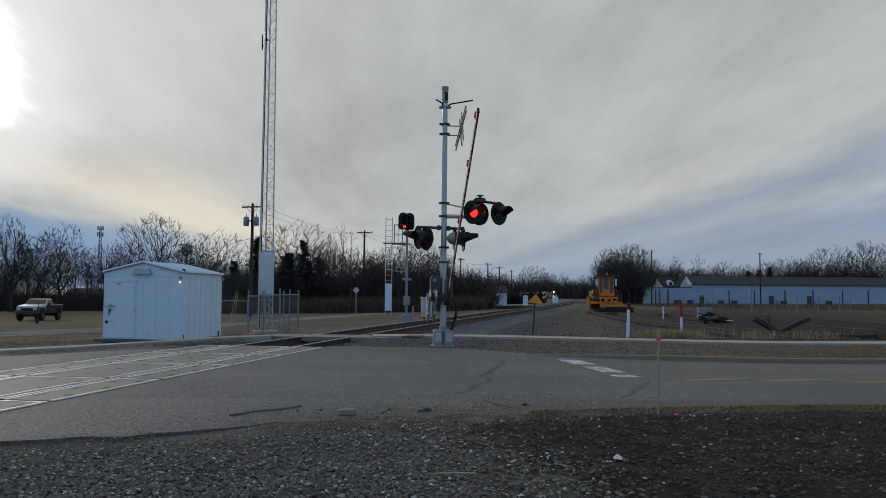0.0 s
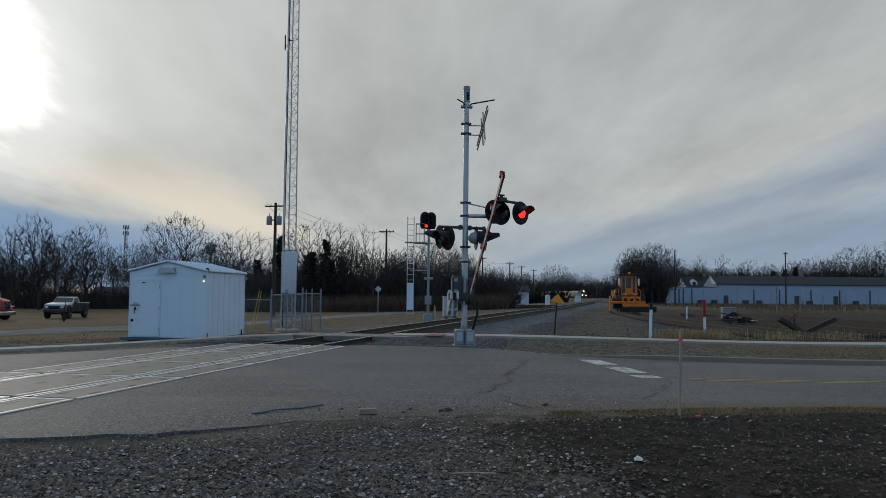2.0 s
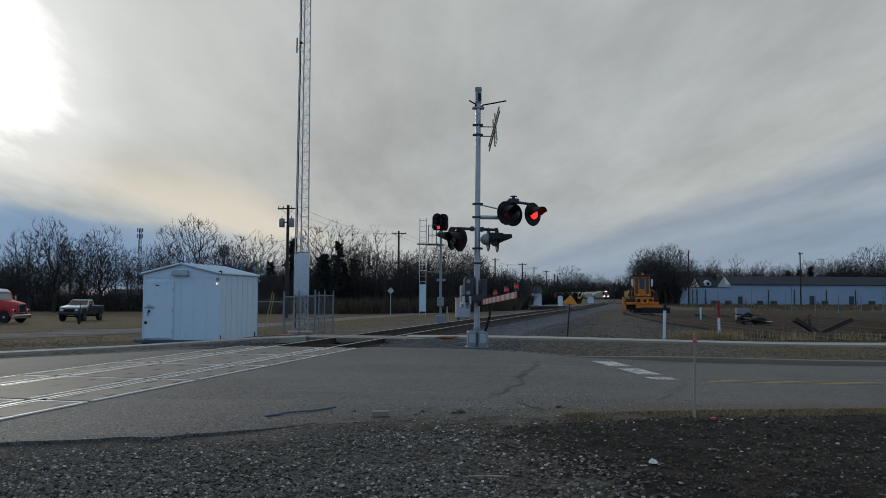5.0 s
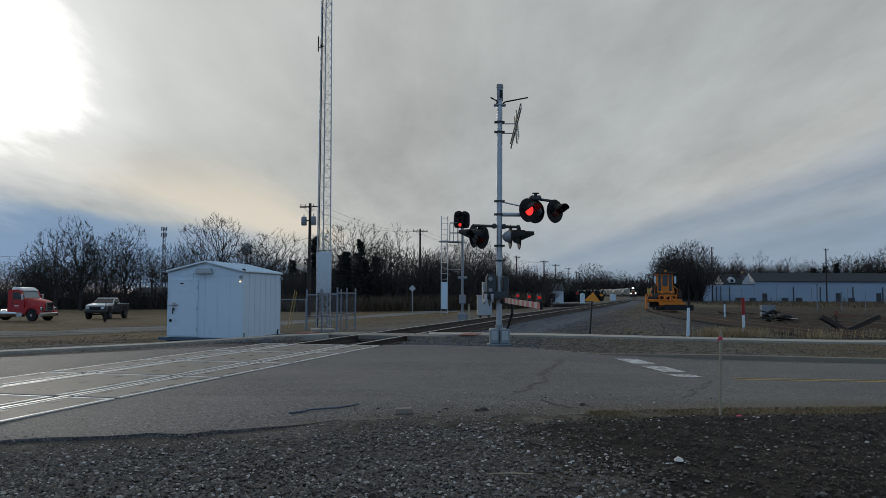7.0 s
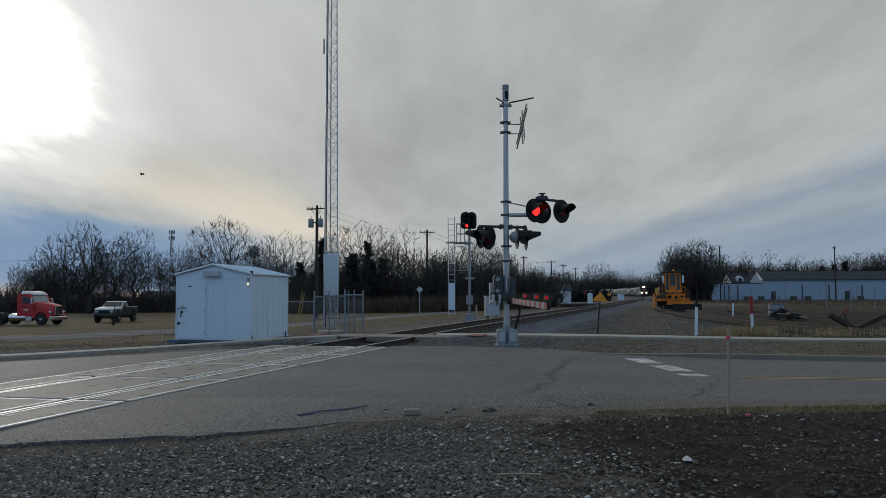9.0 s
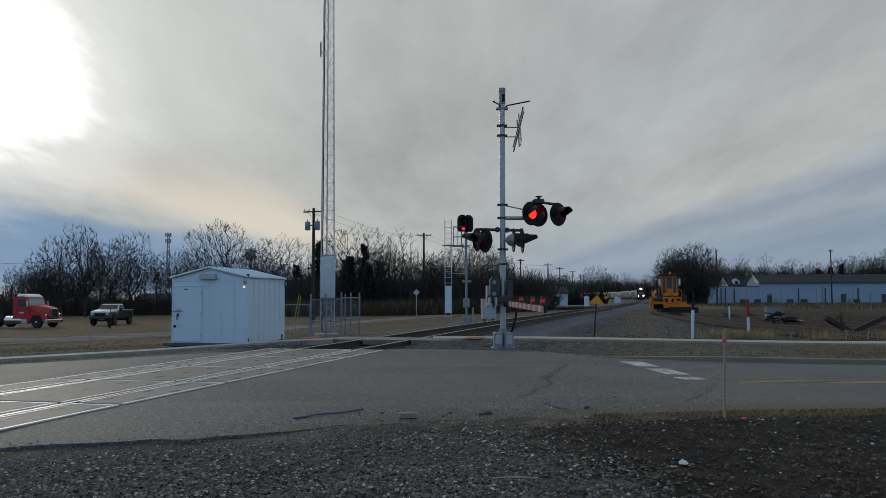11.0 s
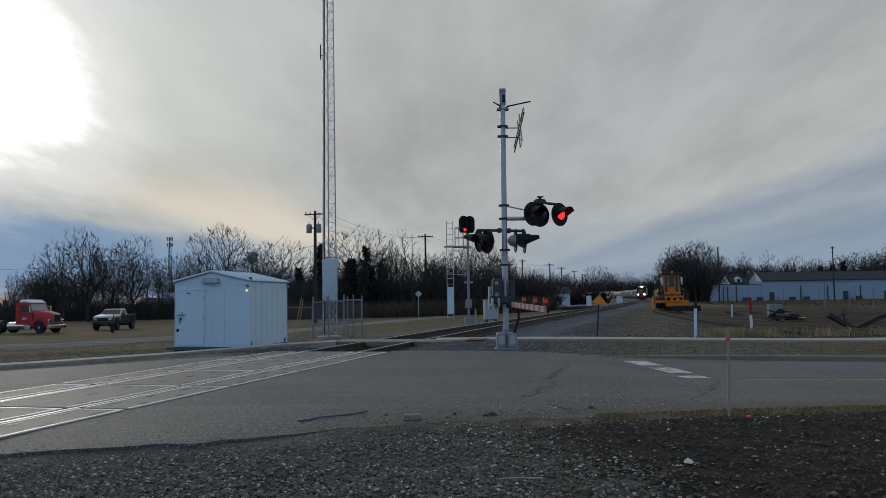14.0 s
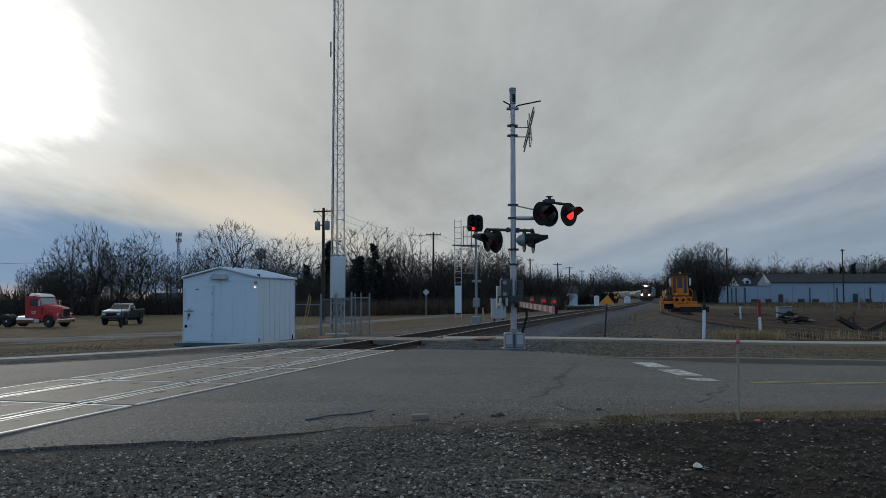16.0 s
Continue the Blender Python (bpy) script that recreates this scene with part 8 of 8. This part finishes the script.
# ---- loose gravel, dead grass and litter of the foreground ----
def build_gravel():
    rng = random.Random(41)
    bed = tagged(new("gravel_bed", None), "loose rounded gravel beside the road", "gravel", kind="structure")
    loose = Shape()
    made = 0
    for _ in range(125000):
        y = rng.uniform(4.6, 9.2)
        x = rng.uniform(-6.5, 4.5)
        if abs(x) > y * 0.62 + 0.4:
            continue
        edge = on(NEAR_EDGE, x)
        gap = edge - y
        soil = smooth_step(-0.2, 2.9, x - 0.35 * (6 - y))
        keep = 1.0 if gap > 0.5 else max(0.0, 0.15 + 0.8 * (gap + 0.3)) * (0.5 if gap < 0 else 1)
        keep *= (1 - soil) ** 2.0 * 0.97 + 0.03
        keep *= 0.55 + 0.9 * max(0.0, min(1.0, 0.5 + noise.noise((x * 1.1, y * 1.1, 7.0)) * 1.4))
        if rng.random() > keep:
            continue
        r = rng.choice((0.007, 0.009, 0.011, 0.014, 0.019)) * (1.0 if gap > 0.2 else 0.75)
        z = land(x, y) + soil_rise(x, y) + (0.0 if gap < 0 else 0.004)
        if made < 300 and y < 5.9 and r > 0.014:
            s = Shape()
            pebble(s, (x, y, z), r * 1.25, rng)
            part("stone", s, PEBBLE_ONE, bed)
            made += 1
        else:
            pebble(loose, (x, y, z), r, rng)
    tagged(part("loose_gravel", loose, PEBBLE, bed), kind="stuff")
    # coarse stones round the mast foot and in the strip beside the footpath
    strip_stones, yard_stones = Shape(), Shape()
    for _ in range(9000):
        x = rng.uniform(-1.5, 16)
        y = rng.uniform(on(FAR_EDGE, x) + 0.05, on(WALK_LINE, x) - 0.75)
        if abs(x - track_x(y)) < 1.6 or rng.random() > (1.0 if x < 5 else 0.4):
            continue
        pebble(strip_stones, (x, y, land(x, y) - 0.002), rng.uniform(0.012, 0.035), rng)
    for _ in range(5000):
        y = rng.uniform(26, 60)
        x = track_x(y) + rng.uniform(3.5, 13)
        if rng.random() < 0.5 + 0.8 * noise.noise((x * 0.3, y * 0.3, 4.0)):
            pebble(yard_stones, (x, y, land(x, y)), rng.uniform(0.02, 0.05), rng)
    tagged(part("yard_stones", yard_stones, BALLAST, bed), kind="stuff")
    litter = Shape()
    for _ in range(5200):
        y = 25.6 + 60 * rng.random() ** 1.8
        x = track_x(y) + 5 + (0.62 * y) * rng.random()
        if rng.random() < 0.45 + 1.2 * noise.noise((x * 0.35, y * 0.35, 14.0)):
            pebble(litter, (x, y, land(x, y) - 0.005), rng.uniform(0.02, 0.075), rng, 0.45)
    tagged(part("yard_litter", litter, YARD_LITTER, bed), kind="stuff")
    for _ in range(3000):
        x = rng.uniform(-16, -3.5)
        y = on(WALK_LINE, x) + rng.choice((rng.uniform(-2.2, -0.9), rng.uniform(0.9, 4.0)))
        if y > on(FAR_EDGE, x) + 0.1:
            pebble(strip_stones, (x, y, land(x, y) - 0.002), rng.uniform(0.015, 0.04), rng)
    tagged(part("strip_gravel", strip_stones, TAN_GRAVEL, bed), kind="stuff")
    # pale chips along the soil's edge
    chips = Shape()
    for _ in range(45):
        x, y = rng.uniform(0.2, 5.2), rng.uniform(5.0, 8.6)
        pebble(chips, (x, y, land(x, y) + soil_rise(x, y)), rng.uniform(0.004, 0.014), rng)
    tagged(part("stone_chips", chips, WHITE_STONE, bed), kind="stuff")
    clods = Shape()
    for _ in range(9000):
        x, y = rng.uniform(0.4, 5.6), rng.uniform(4.7, 9.2)
        if y < on(NEAR_EDGE, x) - 0.25 and rng.random() < smooth_step(0.4, 2.8, x - 0.35 * (6 - y)):
            pebble(clods, (x, y, land(x, y) + soil_rise(x, y) - 0.006), rng.choice((0.007, 0.01, 0.014, 0.022)), rng, 0.8)
    tagged(part("soil_clods", clods, SOIL_CLOD, bed), kind="stuff")
    # grit swept on to the asphalt
    grit = Shape()
    for _ in range(9000):
        x = max(-4.8, min(3.6, rng.gauss(0.5, 1.5)))
        y = on(NEAR_EDGE, x) + abs(rng.gauss(0, 0.9))
        pebble(grit, (x, y, land(x, y)), rng.uniform(0.003, 0.008) if rng.random() < 0.96 else 0.013, rng)
    tagged(part("road_grit", grit, PEBBLE, bed), kind="stuff")


def blades(name, label, spots, tall, mat, seed, wide=0.006, lie=0.6):
    """Dead grass: slim bent blades."""
    rng = random.Random(seed)
    s = Shape()
    for x, y, z in spots:
        a = rng.uniform(0, 6.28)
        h = tall * rng.uniform(0.5, 1.2)
        out = Vector((math.cos(a), math.sin(a), 0)) * h * lie * rng.uniform(0.3, 1.3)
        side = Vector((-math.sin(a), math.cos(a), 0)) * wide
        p = Vector((x, y, z))
        q = p + out * 0.4 + Vector((0, 0, h * 0.7))
        s.raw([p - side, p + side, q + side * 0.7, q - side * 0.7, p + out + Vector((0, 0, h * 0.95))], [(0, 1, 2, 3), (3, 2, 4)])
    return tagged(new(name, s.mesh(name, mat)), label, "dead grass", kind="stuff")


def build_grass():
    rng = random.Random(51)
    verge = []
    for _ in range(14000):
        x = rng.uniform(1.7, 7.0)
        y = on(NEAR_EDGE, x) - abs(rng.gauss(0.12, 0.28))
        if rng.random() < 0.2 + 1.3 * noise.noise((x * 1.7, y * 2.0, 2.0)) + 0.55 * smooth_step(2.4, 5, x):
            verge.append((x, y, land(x, y) + 0.02))
    blades("verge_grass", "short straw-coloured dead grass along the road's edge", verge, 0.035, FIELD_GRASS, 1, 0.004, 1.2)
    litter = []
    for _ in range(12000):
        x, y = rng.uniform(1.0, 5.5), rng.uniform(4.6, 8.4)
        if rng.random() < 0.85 * noise.noise((x * 1.3, y * 1.6, 12.0)) + 0.38 * smooth_step(7.4, 5.4, y) * smooth_step(1.0, 3.2, x) + 0.03:
            litter.append((x, y, land(x, y) + soil_rise(x, y) + 0.004))
    blades("stalk_litter", "dead stalks strewn on the dark soil", litter, 0.016, DEAD_STALK, 2, 0.0016, 4.5)
    tufts = []
    for cx, cy, r, n in ((10.6, 27.6, 1.0, 900), (9.6, 27.4, 0.7, 300), (12.6, 26.5, 1.4, 160), (15.4, 27.2, 1.0, 150), (17.0, 29.6, 0.8, 120), (11.6, 29.0, 0.5, 300), (13.8, 28.2, 0.7, 140)):
        for _ in range(n):
            x, y = rng.gauss(cx, r * 0.5), rng.gauss(cy, r * 0.4)
            tufts.append((x, y, land(x, y)))
    blades("tall_dead_grass", "tufts of tall tan dead grass by the sidings", tufts, 0.36, DRY_GRASS, 3, 0.006, 0.6)
    strip = []
    for _ in range(7000):
        x = rng.uniform(3.5, 26)
        y = rng.uniform(on(FAR_EDGE, x) + 0.3, on(WALK_LINE, x) - 0.8)
        if rng.random() < 0.25 + 0.5 * smooth_step(5, 12, x) + 0.5 * noise.noise((x * 0.7, y * 0.9, 5.0)):
            strip.append((x, y, land(x, y)))
    blades("strip_grass", "flattened tan grass between road and footpath", strip, 0.05, FIELD_GRASS, 4, 0.006, 1.6)
    yard = []
    for _ in range(16000):
        y = 28 + 90 * rng.random() ** 1.6
        x = siding_x(min(y, 130)) + rng.uniform(-8, 34)
        if rng.random() < 0.4 + 0.9 * noise.noise((x * 0.16, y * 0.16, 1.0)):
            yard.append((x, y, land(x, y)))
    blades("yard_grass", "patchy dead grass and weeds between old sidings", yard, 0.09, FIELD_GRASS, 5, 0.012, 1.8)
    field = []
    for _ in range(26000):
        y = 26.5 + 85 * rng.random() ** 1.7
        x = track_x(y) - 6 - 0.75 * y * rng.random()
        lane = abs(y - on(LANE, x))
        if lane * (1.0 if x < -22 else 0.5) < 2.6 + 0.03 * max(0.0, y - 40) or (x < -4 and y < 30.5 and rng.random() < 0.8):
            continue
        if rng.random() < 0.5 + 1.1 * noise.noise((x * 0.22, y * 0.22, 6.0)):
            field.append((x, y, land(x, y)))
    blades("field_grass", "short tan and brown winter grass of the field", field, 0.045, FIELD_GRASS, 8, 0.02, 3.0)
    meadow = []
    for _ in range(14000):
        y = 100 + 90 * rng.random()
        x = rng.uniform(45, 120)
        meadow.append((x, y, land(x, y)))
    blades("meadow_grass", "tall brown weeds before the long shed", meadow, 0.45, WEEDS, 6, 0.022, 0.9)


build_gravel()
build_grass()


# ---- what moves ----
def motions():
    # the gate comes down in the first seconds and stays down
    swing = [(t, max(-0.4, 30.6 - 5.8 * t)) for t in np.arange(0, 5.6, 0.25)] + [(5.6, -0.4), (16.0, -0.4)]
    pivot = Vector((0.07, -0.2, 1.11))
    walk(GATE, [(float(t), Matrix.Translation(pivot) @ pose(0, 0, 0, -a, 0, 0)) for t, a in swing])
    # the bird sits on the mast, drops away and levels out
    flight = [(0.0, -4.94, 36.75, 12.82), (6.85, -4.94, 36.75, 12.82), (7.2, -5.29, 36.8, 11.8), (7.5, -6.06, 36.8, 10.72), (7.8, -7.08, 36.8, 9.56), (8.2, -8.88, 36.8, 8.18), (8.4, -9.96, 36.8, 7.69),
              (8.6, -11.15, 36.8, 7.32), (8.9, -12.88, 36.8, 6.87), (9.2, -14.57, 36.8, 6.74), (10.2, -20.2, 36.8, 6.7), (12.0, -30.0, 37.5, 8.0), (16.0, -52.0, 42.0, 12.0)]
    walk(BIRD, [(t, pose(x, y, z, 0, 0, 75)) for t, x, y, z in flight])
    for car, offset, length in TRAIN:
        walk(car, train_rows(offset, length))
    # the flashers light in turn: the lit disc comes forward in its lens
    for k, (light, seat) in enumerate(FLASH):
        rows, lit_first = [], k != 1
        edges = []
        t = 0.55
        while t < 16.0:
            edges.append(t)
            t += 0.544
        state = lit_first

        def where(on_now):
            return seat @ Matrix.Translation((0, 0, 0.045 if on_now else 0.0))

        rows.append((0.0, where(state)))
        for e in edges:
            rows.append((e - 0.034, where(state)))
            state = not state
            rows.append((e, where(state)))
        rows.append((16.0, where(state)))
        walk(light, rows)


motions()
